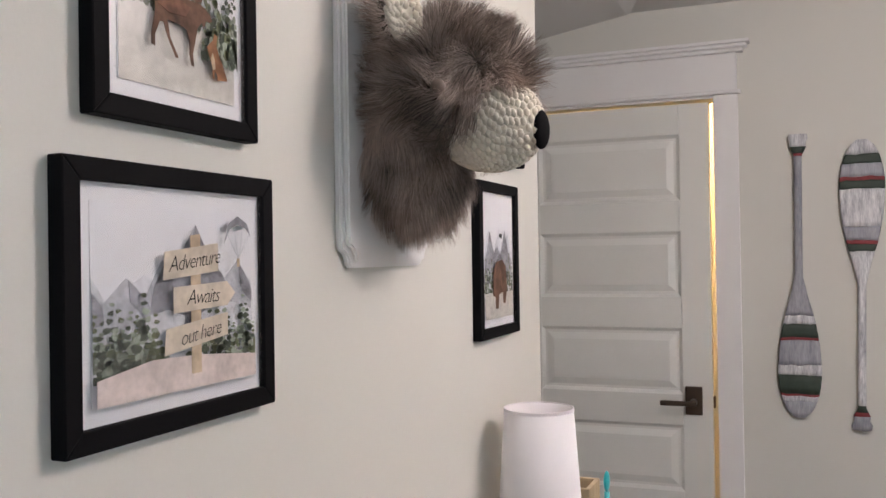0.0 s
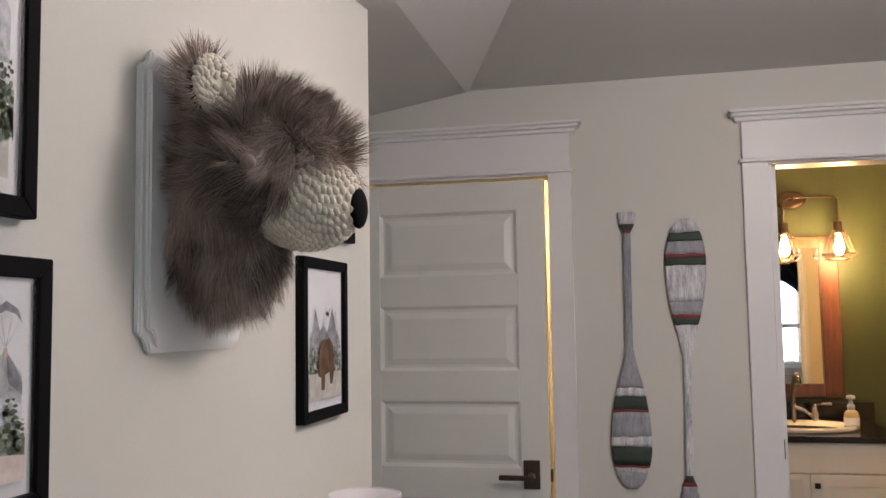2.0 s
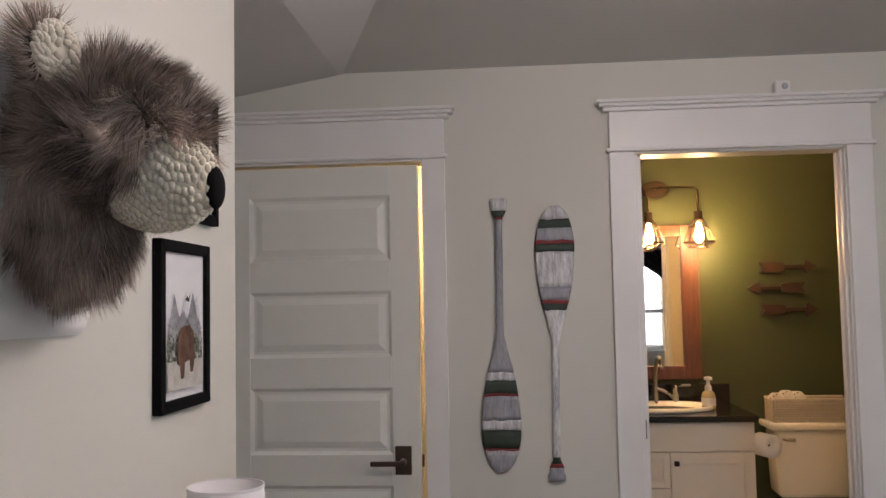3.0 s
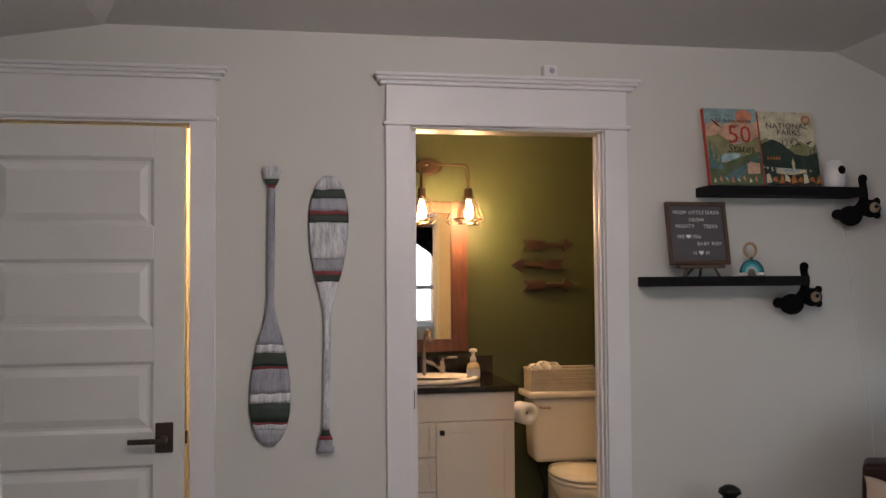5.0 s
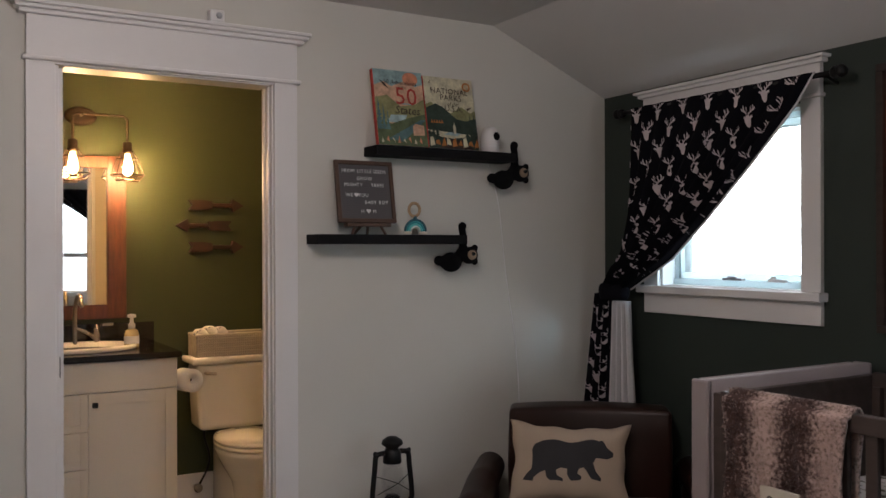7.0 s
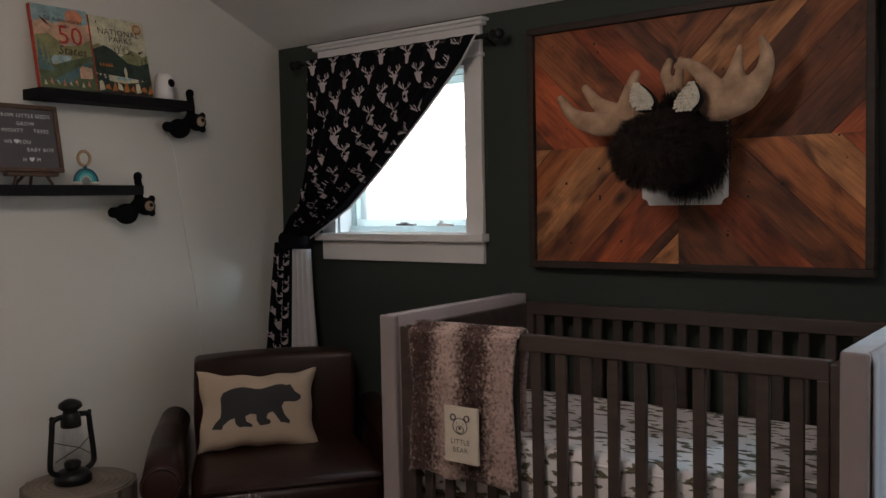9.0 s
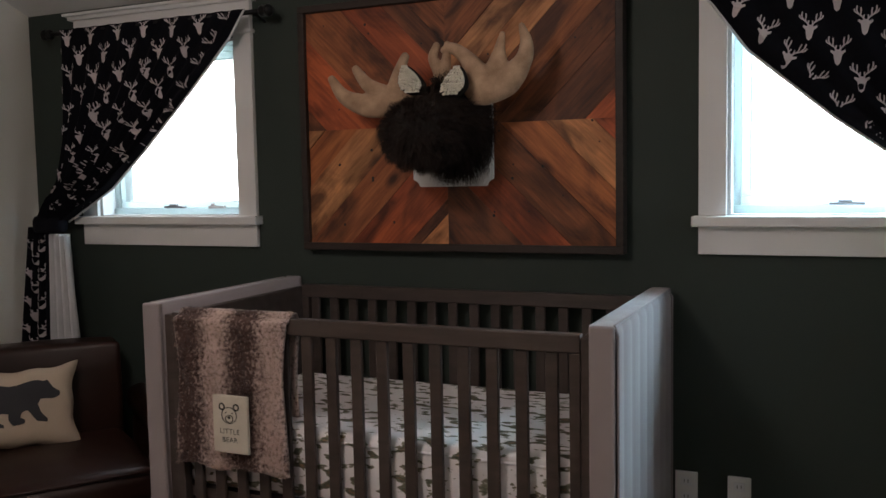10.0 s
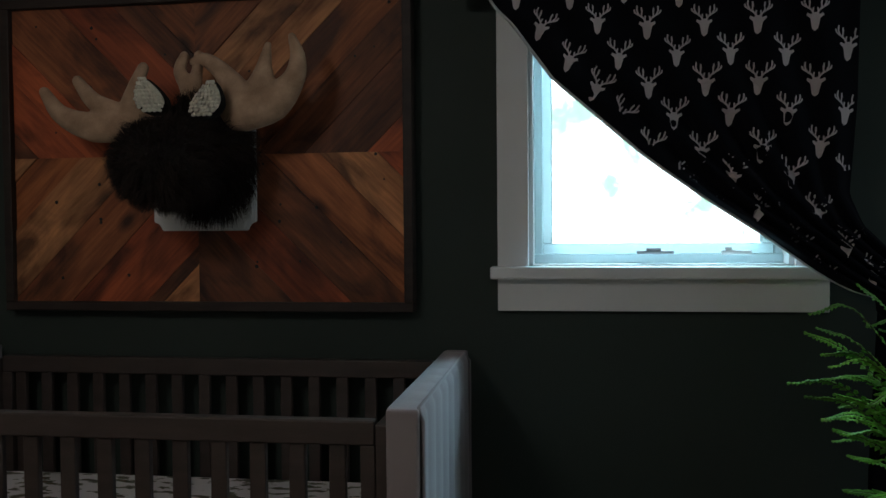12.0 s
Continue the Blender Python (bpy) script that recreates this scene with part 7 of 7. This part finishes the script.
# ---- fern on a stand below the second window ----
FERN = mat("fern_green", (0.24, 0.60, 0.06), 0.42, var=0.5, scale=9, fine=100, bump=0.1, tint=(0.020, 0.085, 0.035))
FERN2 = mat("fern_stem", (0.07, 0.09, 0.02), 0.6)
fx, fy, fz = 2.86, -1.02, 0.70
fe = thing("boston_fern", pose(fx, fy, 0.60), "green potted fern with arching fronds", "fern")
part("pot", lathe([(0.075, 0.60), (0.10, 0.72), (0.11, 0.74), (0.105, 0.745), (0.095, 0.72)], 24, Matrix.Translation((fx, fy, 0))), mat("clay_pot", (0.12, 0.10, 0.09), 0.7), fe, smooth=True)
rg = random.Random(17)


def frond(ang, rise, reach, seed):
    rr = random.Random(seed)
    roll = rr.uniform(-0.6, 0.6)
    d = Vector((math.cos(ang), math.sin(ang), 0))
    base = Vector((fx, fy, fz)) + d * 0.03
    pts = spline([base, base + d * reach * 0.35 + Vector((0, 0, rise * 0.50)), base + d * reach * 0.75 + Vector((0, 0, rise * 0.90)), base + d * reach + Vector((0, 0, rise * rr.uniform(0.84, 1.06)))], 20)
    V, F = [], []
    for i, p in enumerate(pts[2::2], 1):
        i *= 2
        t = i / (len(pts) - 1)
        tan = (pts[min(i + 1, len(pts) - 1)] - pts[i - 1]).normalized()
        side = tan.cross(Vector((0, 0, 1))).normalized()
        up = side.cross(tan)
        side, up = side * math.cos(roll) + up * math.sin(roll), up * math.cos(roll) - side * math.sin(roll)
        ln = 0.030 * math.sin(math.pi * min(1, 0.12 + 0.88 * t)) ** 0.7 * (1.08 - 0.7 * t) + 0.006
        for s in (-1, 1):
            w = 0.0074 * (1.1 - 0.35 * t)
            o = len(V)
            dirn = (side * s + tan * 0.35 + up * rr.uniform(-0.15, 0.25)).normalized()
            V += [p - tan * w * 0.5, p + dirn * ln * 0.5 - tan * w, p + dirn * ln + up * -0.004, p + dirn * ln * 0.5 + tan * w, p + tan * w * 0.5, p + dirn * ln * 0.5 + up * 0.002]
            F += [(o, o + 1, o + 5), (o + 1, o + 2, o + 5), (o + 2, o + 3, o + 5), (o + 3, o + 4, o + 5), (o + 4, o, o + 5)]
    f = data("frond", V, F, FERN, fe)
    part("stem", tube(pts, [0.0028 - 0.0020 * i / len(pts) for i in range(len(pts))], 5), FERN2, f)


for k in range(84):
    frond(k * 2.39996 + rg.uniform(-0.2, 0.2), rg.uniform(0.20, 0.44) if k % 3 else rg.uniform(-0.10, 0.12), rg.uniform(0.18, 0.34), k)
for ang, rise, reach in ((1.57, 0.46, 0.40), (1.70, 0.45, 0.31), (1.60, 0.30, 0.45), (1.45, 0.36, 0.40), (1.66, 0.26, 0.42), (1.5, 0.17, 0.34), (1.85, 0.40, 0.24), (1.30, 0.42, 0.26), (1.95, 0.30, 0.34), (1.40, 0.22, 0.36), (1.75, 0.50, 0.20), (2.2, 0.44, 0.28)):
    frond(ang, rise * 1.14, reach * 0.96, int(ang * 100))
for k in range(34):
    frond(1.25 + 1.9 * rg.random(), rg.uniform(0.08, 0.46), rg.uniform(0.20, 0.40), 400 + k)
sd = thing("plant_stand", pose(fx, fy, 0), "dark wooden plant stand under the fern", "plant stand")
part("top", lathe([(0.13, 0.575), (0.13, 0.60)], 24, Matrix.Translation((fx, fy, 0))), DWOOD, sd)
for k in range(3):
    a = k * 2.094
    part("leg", tube([(fx + 0.09 * math.cos(a), fy + 0.09 * math.sin(a), 0.575), (fx + 0.14 * math.cos(a), fy + 0.14 * math.sin(a), 0)], 0.013, 8), DWOOD, sd)

# ---- bathroom ----
YBN, XBW, XBE = 4.74, 0.66, 2.62
setting("wall_bathroom_north", box(XBW, YBN, 0, XBE, YBN + 0.1, 2.5), BATHG, "deep olive green bathroom wall", "wall")
setting("wall_bathroom_west", box(XBW - 0.06, YN + 0.11, 0, XBW, YBN + 0.1, 2.5), BATHG, "deep olive green bathroom side wall", "wall")
setting("wall_bathroom_east", box(XBE, YN + 0.11, 0, XBE + 0.1, YBN + 0.1, 2.5), BATHG, "deep olive green bathroom side wall", "wall")
bm = bmesh.new()
bx(bm, XBW, YN + 0.11, 0, B0 - 0.02, YN + 0.114, 2.5)
bx(bm, B1 + 0.02, YN + 0.11, 0, XBE, YN + 0.114, 2.5)
setting("wall_bathroom_inner", bm, mat("bath_cream_paint", (0.66, 0.58, 0.42), 0.7, var=0.05, scale=2, fine=200), "cream painted inner bathroom wall", "wall")
setting("bathroom_ceiling", box(XBW, YN + 0.11, 2.42, XBE, YBN, 2.5), CEIL, "white bathroom ceiling", "ceiling")
bf = setting("bathroom_floor", box(XBW, YN + 0.0, -0.1, XBE, YBN, -0.001), mat("grout", (0.42, 0.41, 0.39), 0.9, var=0.1), "white mosaic bathroom floor with black dots", "floor")
HEXW, HEXB = mat("tile_white", (0.72, 0.71, 0.68), 0.25, var=0.05, rand=0.06), mat("tile_black", (0.015, 0.015, 0.016), 0.25)
hexes = []
for black in (0, 1):
    me = bpy.data.meshes.new("tile")
    r0 = 0.027
    vs = [((r0 - q) * math.cos(a * math.pi / 3), (r0 - q) * math.sin(a * math.pi / 3), z) for z, q in ((-0.001, 0), (0.002, 0), (0.003, 0.0012)) for a in range(6)]
    me.from_pydata(vs, [], [tuple(range(12, 18))] + [(i + o, (i + 1) % 6 + o, (i + 1) % 6 + 6 + o, i + 6 + o) for o in (0, 6) for i in range(6)])
    me.materials.append(HEXB if black else HEXW)
    hexes.append(me)
for r_ in range(26):
    for c_ in range(12):
        x, y = 1.50 + c_ * 0.0855 + (0.04275 if r_ % 2 else 0), 4.70 - r_ * 0.0247
        if x > 2.5 or y < 4.10:
            continue
        t = new("tile", hexes[1 if (r_ % 4 == 0 and c_ % 2 == 0) or (r_ % 4 == 2 and c_ % 2 == 1) else 0])
        t.parent = bf
        t.location = (x, y, 0)
setting("baseboard", box(1.50, YBN - 0.014, 0, XBE, YBN, 0.17, 0.004), TRIM, "white bathroom baseboard", "baseboard")

CAB = mat("vanity_paint", (0.78, 0.75, 0.68), 0.4, var=0.04, scale=3, fine=120, bump=0.04)
PORC = mat("porcelain", (0.80, 0.77, 0.70), 0.12, var=0.02, bump=0.0, coat=0.3)
STONE = mat("black_granite", (0.012, 0.012, 0.013), 0.15, var=0.5, scale=40, fine=300, bump=0.0)
VX1, VY = 1.505, 4.15
va = thing("bathroom_vanity", pose(1.1, 4.45, 0), "white bathroom vanity cabinet with shaker door and drawers", "vanity")
part("body", box(XBW + 0.01, VY + 0.02, 0.08, VX1, YBN, 0.895, 0.002), CAB, va)
part("toe_kick", box(XBW + 0.03, VY + 0.07, 0, VX1 - 0.01, YBN, 0.08), CAB, va)
part("drawer_front", box(XBW + 0.02, VY, 0.752, VX1 - 0.002, VY + 0.019, 0.892, 0.002), CAB, va, "wide false drawer front")


def shaker(x0, x1, z0, z1, nm):
    w = 0.055 if x1 - x0 > 0.25 else 0.03
    d = part(nm, box(x0, VY + 0.008, z0, x1, VY + 0.019, z1), CAB, va)
    for q in (box(x0, VY, z0, x0 + w, VY + 0.008, z1, 0.0015), box(x1 - w, VY, z0, x1, VY + 0.008, z1, 0.0015), box(x0 + w, VY, z0, x1 - w, VY + 0.008, z0 + w, 0.0015), box(x0 + w, VY, z1 - w, x1 - w, VY + 0.008, z1, 0.0015)):
        part("frame_rail", q, CAB, d)
    return d


dd = shaker(1.094, VX1 - 0.004, 0.09, 0.746, "cabinet_door")
part("knob", box(1.110, VY - 0.022, 0.682, 1.134, VY, 0.706, 0.003), DARKM, dd, "square black knob")
for z0, z1 in ((0.575, 0.746), (0.40, 0.569), (0.225, 0.394), (0.09, 0.219)):
    shaker(XBW + 0.20, 1.088, z0, z1, "drawer")
ct = thing("granite_countertop", pose(1.1, 4.45, 0.9), "black granite worktop with a low backsplash", "countertop")
part("slab", box(XBW + 0.005, VY - 0.025, 0.896, VX1 + 0.015, YBN, 0.926, 0.004), STONE, ct)
part("backsplash", box(XBW + 0.005, YBN - 0.02, 0.926, VX1 + 0.015, YBN, 1.03, 0.002), STONE, ct)
sk = thing("drop_in_sink", pose(1.10, 4.43, 0.926), "oval cream porcelain drop-in sink", "sink")
part("basin", lathe([(0.90, 0.926), (1.0, 0.930), (1.0, 0.944), (0.96, 0.952), (0.90, 0.948), (0.84, 0.936), (0.6, 0.90), (0.2, 0.885), (0.02, 0.884)], 40, Matrix.Translation((1.10, 4.42, 0)) @ Matrix.Diagonal((0.265, 0.20, 1, 1))), PORC, sk, smooth=True)
NICK = mat("brushed_nickel", (0.48, 0.42, 0.35), 0.28, 0.95, var=0.1, bump=0.03)
fa = thing("bridge_faucet", pose(1.10, 4.58, 0.926), "brushed nickel faucet with an arched spout", "faucet")
part("spout", tube(spline([(1.10, 4.60, 0.93), (1.10, 4.60, 1.10), (1.105, 4.56, 1.175), (1.11, 4.50, 1.19), (1.11, 4.45, 1.14)], 6), 0.011, 12), NICK, fa, smooth=True)
part("bridge", tube(spline([(1.10, 4.60, 1.02), (1.15, 4.60, 1.0), (1.20, 4.60, 0.965)], 5), 0.010, 10), NICK, fa, smooth=True)
for s in (-1, 1):
    x = 1.10 + s * 0.105
    part("handle_base", lathe([(0.022, 0.926), (0.020, 0.945), (0.014, 0.965), (0.018, 0.985), (0.016, 1.02), (0.008, 1.035)], 18, Matrix.Translation((x, 4.60, 0))), NICK, fa, smooth=True)
    part("lever", tube([(x, 4.60, 1.025), (x + s * 0.03, 4.59, 1.035), (x + s * 0.075, 4.57, 1.038)], [0.007, 0.006, 0.007], 10), NICK, fa, smooth=True)
so_ = thing("soap_dispenser", pose(1.345, 4.43, 0.926), "foaming hand soap bottle with a white pump", "soap bottle")
part("bottle", lathe([(0.034, 0.926), (0.036, 0.935), (0.036, 0.99), (0.030, 1.012), (0.016, 1.022)], 24, Matrix.Translation((1.345, 4.43, 0))), mat("soap_amber", (0.62, 0.50, 0.28), 0.2, var=0.05), so_, smooth=True)
part("pump", lathe([(0.017, 1.022), (0.018, 1.045), (0.010, 1.05), (0.009, 1.075), (0.022, 1.078), (0.020, 1.092), (0.004, 1.096)], 18, Matrix.Translation((1.345, 4.43, 0))), PAPER, so_, "white pump head", True)
part("nozzle", box(1.345, 4.38, 1.079, 1.357, 4.43, 1.089, 0.002), PAPER, so_)
part("label", lathe([(0.0365, 0.945), (0.0365, 0.985)], 24, Matrix.Translation((1.345, 4.43, 0)), False), PAPER, so_)

# mirror in a stained wood frame
STAIN = mat("stained_wood", (0.11, 0.034, 0.012), 0.45, var=0.5, scale=9, fine=70, bump=0.2, stretch=(5, 5, 0.7), tint=(0.040, 0.013, 0.006))
MIR = bpy.data.materials.new("mirror_silver")
MIR.use_nodes = True
b = MIR.node_tree.nodes["Principled BSDF"]
b.inputs["Base Color"].default_value, b.inputs["Metallic"].default_value, b.inputs["Roughness"].default_value = (0.92, 0.92, 0.90, 1), 1, 0.015
mi = thing("wall_mirror", pose(1.08, YBN, 1.06), "mirror in a reddish stained wooden frame above the vanity", "mirror")
MX0, MX1, MZ0, MZ1, w_ = 0.78, 1.375, 1.055, 1.920, 0.095
MC_ = pose((MX0 + MX1) / 2, YBN - 0.016, 0, 0, 0, 2)
part("mirror_glass", box(-0.203, -0.002, MZ0 + w_ - 0.02, 0.203, 0.002, MZ1 - w_ + 0.03, m=MC_), MIR, mi)
for q in (box(MX0, YBN - 0.03, MZ0, MX0 + w_, YBN, MZ1, 0.004), box(MX1 - w_, YBN - 0.03, MZ0, MX1, YBN, MZ1, 0.004), box(MX0 + w_, YBN - 0.03, MZ0, MX1 - w_, YBN, MZ0 + w_ - 0.02, 0.004), box(MX0 + w_, YBN - 0.03, MZ1 - w_ + 0.03, MX1 - w_, YBN, MZ1, 0.004)):
    part("frame_board", q, STAIN, mi)

# wall light with two caged bulbs
sc = thing("vanity_light", pose(1.2, YBN, 2.12), "dark bronze two-arm wall light with wire cages, lit", "wall light")
DBR = mat("dark_bronze", (0.055, 0.035, 0.022), 0.4, 0.8, var=0.2)
part("wall_plate", lathe([(0.062, 0), (0.062, 0.012), (0.045, 0.022)], 28, pose(1.150, YBN, 2.125, 90, 0, 0) @ Matrix.Diagonal((1.3, 0.8, 1, 1))), DBR, sc, smooth=True)
BULB = glow("bulb_glow", (1.0, 0.62, 0.24), 30)
for bxp in (1.095, 1.365):
    ar = part("arm", tube([(1.150, YBN - 0.02, 2.125), (1.150, YBN - 0.10, 2.125), (1.150 + math.copysign(0.015, bxp - 1.15), YBN - 0.115, 2.125), (bxp - math.copysign(0.018, bxp - 1.15), YBN - 0.115, 2.123), (bxp, YBN - 0.115, 2.105), (bxp, YBN - 0.115, 1.985)], 0.007, 10), DBR, sc, smooth=True)
    part("socket", lathe([(0.012, 1.99), (0.024, 1.985), (0.024, 1.945), (0.030, 1.94), (0.022, 1.925)], 18, Matrix.Translation((bxp, YBN - 0.115, 0))), DBR, ar, smooth=True)
    part("bulb", lathe([(0.010, 1.925), (0.018, 1.90), (0.027, 1.86), (0.028, 1.84), (0.020, 1.818), (0.004, 1.81)], 20, Matrix.Translation((bxp, YBN - 0.115, 0))), BULB, ar, "glowing warm bulb", True)
    for k in range(6):
        a = k * math.pi / 3
        p = [(bxp + r * math.cos(a), YBN - 0.115 + r * math.sin(a), z) for r, z in ((0.028, 1.94), (0.052, 1.90), (0.085, 1.815), (0.058, 1.785))]
        part("cage_wire", tube(p, 0.0034, 5), DBR, ar)
    for r, z in ((0.052, 1.90), (0.085, 1.815), (0.058, 1.785)):
        part("cage_ring", tube([(bxp + r * math.cos(k * math.pi / 9), YBN - 0.115 + r * math.sin(k * math.pi / 9), z) for k in range(19)], 0.0034, 5), DBR, ar)
    lamp("vanity_bulb_light", "POINT", pose(bxp, YBN - 0.19, 1.83), 23, WARM, 0.025)

# wooden arrows on the green wall
ARW = mat("arrow_wood", (0.034, 0.011, 0.006), 0.4, var=0.5, scale=12, fine=60, bump=0.2, coat=0.2)
for x, z, d in ((1.86, 1.670, 1), (1.80, 1.555, -1), (1.86, 1.435, 1)):
    a = thing("wooden_arrow", pose(x, YBN, z), "carved dark wooden arrow mounted on the green wall", "wall decoration", "wooden arrows in the bathroom")
    part("shaft", box(x - 0.10, YBN - 0.03, z - 0.012, x + 0.10, YBN, z + 0.012, 0.006, 3), ARW, a)
    h = [(0.10 * d, -0.036), (0.16 * d, 0), (0.10 * d, 0.036), (0.085 * d, 0.0)]
    part("arrow_head", poly(h, 0.03, lambda u, v, w, x=x, z=z: Vector((x + u, YBN - w, z + v))), ARW, a)
    f = [(-0.02 * d, 0.022), (-0.07 * d, 0.028), (-0.15 * d, 0.028), (-0.13 * d, 0), (-0.15 * d, -0.028), (-0.07 * d, -0.028), (-0.02 * d, -0.022)]
    part("fletching", poly(f, 0.034, lambda u, v, w, x=x, z=z: Vector((x + u, YBN - w, z + v))), ARW, a)

# toilet with a basket on its tank
to = thing("toilet", pose(1.87, 4.4, 0), "cream two-piece toilet with a closed lid", "toilet")
TXM = 1.915
bm = box(TXM - 0.215, 4.52, 0.44, TXM + 0.215, 4.72, 0.80, 0.03, 4)
for v in bm.verts:
    v.co.x = TXM + (v.co.x - TXM) * (0.93 + 0.09 * (v.co.z - 0.44) / 0.36)
part("tank", bm, PORC, to, smooth=True)
part("tank_lid", box(TXM - 0.245, 4.495, 0.80, TXM + 0.245, 4.735, 0.838, 0.014, 4), PORC, to, smooth=True)
part("flush_lever", tube([(TXM - 0.17, 4.52, 0.755), (TXM - 0.17, 4.49, 0.755), (TXM - 0.12, 4.485, 0.752)], 0.009, 10), NICK, to, "nickel flush lever", True)
TB = Matrix.Translation((TXM, 4.27, 0)) @ Matrix.Diagonal((0.185, 0.245, 1, 1))
part("bowl", lathe([(0.55, 0.0), (0.58, 0.03), (0.50, 0.12), (0.55, 0.22), (0.85, 0.32), (0.98, 0.37), (1.0, 0.395), (0.94, 0.40)], 36, TB), PORC, to, smooth=True)
part("seat", lathe([(0.97, 0.401), (1.01, 0.405), (1.01, 0.418), (0.96, 0.422)], 36, TB), PORC, to, smooth=True)
part("lid", lathe([(0.96, 0.425), (1.0, 0.428), (1.0, 0.440), (0.90, 0.452), (0.4, 0.460), (0.02, 0.462)], 36, TB), PORC, to, smooth=True)
part("pedestal", box(TXM - 0.10, 4.25, 0, TXM + 0.10, 4.66, 0.42, 0.04, 4), PORC, to, smooth=True)
part("supply_line", tube(spline([(TXM - 0.15, 4.62, 0.44), (TXM - 0.145, 4.63, 0.38), (TXM - 0.11, 4.66, 0.25), (TXM - 0.16, 4.68, 0.12), (TXM - 0.17, 4.72, 0.10)], 6), 0.006, 8), DARKM, to, "braided water line", True)
part("shutoff", lathe([(0.016, 0), (0.016, 0.03), (0.024, 0.035), (0.024, 0.045)], 14, pose(TXM - 0.17, 4.71, 0.10, 90, 0, 0)), NICK, to, smooth=True)

WICK = mat("grey_woven", (0.42, 0.37, 0.31), 0.85, var=0.3, scale=40, fine=200, bump=0.4)
bk = thing("woven_basket", pose(1.885, 4.61, 0.838), "grey and white woven basket on the toilet tank", "basket")
b0, b1, c0, c1 = 1.700, 2.115, 4.535, 4.700
for q in (box(b0, c0, 0.838, b1, c0 + 0.008, 0.955), box(b0, c1 - 0.008, 0.838, b1, c1, 0.955), box(b0, c0 + 0.008, 0.838, b0 + 0.008, c1 - 0.008, 0.955), box(b1 - 0.008, c0 + 0.008, 0.838, b1, c1 - 0.008, 0.955), box(b0 + 0.008, c0 + 0.008, 0.838, b1 - 0.008, c1 - 0.008, 0.845), box(1.90, c0 + 0.008, 0.845, 1.908, c1 - 0.008, 0.945)):
    part("side", q, WICK, bk)
V, F = [], []
WICK2 = mat("white_woven", (0.66, 0.60, 0.50), 0.85, var=0.2, scale=40, fine=200, bump=0.4)
bm = bmesh.new()
for r_ in range(9):
    z = 0.845 + r_ * 0.0125
    for c_ in range(34):
        x = b0 + 0.004 + c_ * 0.0121
        s = 1 if r_ % 2 else -1
        vs = [bm.verts.new(p) for p in ((x, c0 - 0.001, z - s * 0.003), (x + 0.010, c0 - 0.001, z + s * 0.004), (x + 0.010, c0 - 0.001, z + 0.006 + s * 0.004), (x, c0 - 0.001, z + 0.006 - s * 0.003), (x + 0.005, c0 - 0.006, z + 0.003))]
        for i in range(4):
            bm.faces.new((vs[i], vs[(i + 1) % 4], vs[4]))
wv = part("weave", bm, WICK2, bk)
wv["kind"] = "stuff"
part("rim", box(b0 - 0.003, c0 - 0.004, 0.953, b1 + 0.003, c0 + 0.009, 0.964, 0.003), WICK2, bk)
part("rim", box(b0 - 0.003, c1 - 0.009, 0.953, b1 + 0.003, c1 + 0.004, 0.964, 0.003), WICK2, bk)
CLTH = [flat("washcloth_white", (0.70, 0.67, 0.62), 0.1), flat("washcloth_blue", (0.16, 0.18, 0.26), 0.5)]
for k, (x, z) in enumerate(((1.742, 0.955), (1.792, 0.968), (1.850, 0.962))):
    rc = thing("rolled_cloth", pose(x, 4.6, 0.9), "rolled patterned washcloth in the basket", "cloth", "rolled cloths in the basket")
    part("roll", tube([(x, 4.55, z), (x + 0.005, 4.60, z + 0.004), (x, 4.67, z)], [0.028, 0.031, 0.028], 16), CLTH[0], rc, smooth=True)
    bm = bmesh.new()
    for j in range(7):
        b_ = ball((x + 0.026 * math.cos(j * 1.9), 4.555 + 0.014 * j, z + 0.027 * abs(math.sin(j * 1.9))), (0.008, 0.008, 0.006), seg=8, rings=5)
        b_.to_mesh(m2)
        b_.free()
        bm.from_mesh(m2)
    part("print", bm, CLTH[1], rc, "blue printed dots")["kind"] = "stuff"
tp = thing("toilet_roll_holder", pose(1.55, 4.35, 0.75), "toilet paper roll on a holder at the vanity side", "toilet roll")
part("roll", lathe([(0.020, 0), (0.058, 0), (0.058, 0.10), (0.020, 0.10), (0.020, 0)], 28, pose(1.53, 4.33, 0.760, 0, 0, 0) @ pose(0.04, 0, 0, 90, 0, 20), False), PAPER, tp, smooth=True)
part("post", tube([(VX1 - 0.004, 4.29, 0.760), (1.62, 4.29, 0.760)], 0.008, 10), DARKM, tp)

# curtain at the south window
sc2 = thing("curtain", pose((SX0 + SX1) / 2, YS, SZ0), "black printed curtain tied back at the south window", "curtain", "curtains at the windows")
V, F = [], []
for j in range(21):
    k = j / 20
    for i in range(41):
        u = i / 40
        x = SX1 + 0.10 - 0.12 * u - (0.75 * u * (1 - k) ** 1.4)
        V.append((x, YS + 0.06 + 0.014 * math.sin(u * 40), SZ1 + 0.12 - k * 0.50))
for j in range(20):
    for i in range(40):
        a = j * 41 + i
        F.append((a, a + 1, a + 42, a + 41))
c = data("drape", V, F, CLOTH, sc2, smooth=True)
c.modifiers.new("thick", "SOLIDIFY").thickness = 0.003
part("rod", tube([(SX0 - 0.15, YS + 0.06, SZ1 + 0.125), (SX1 + 0.18, YS + 0.06, SZ1 + 0.125)], 0.009, 10), DARKM, sc2, smooth=True)
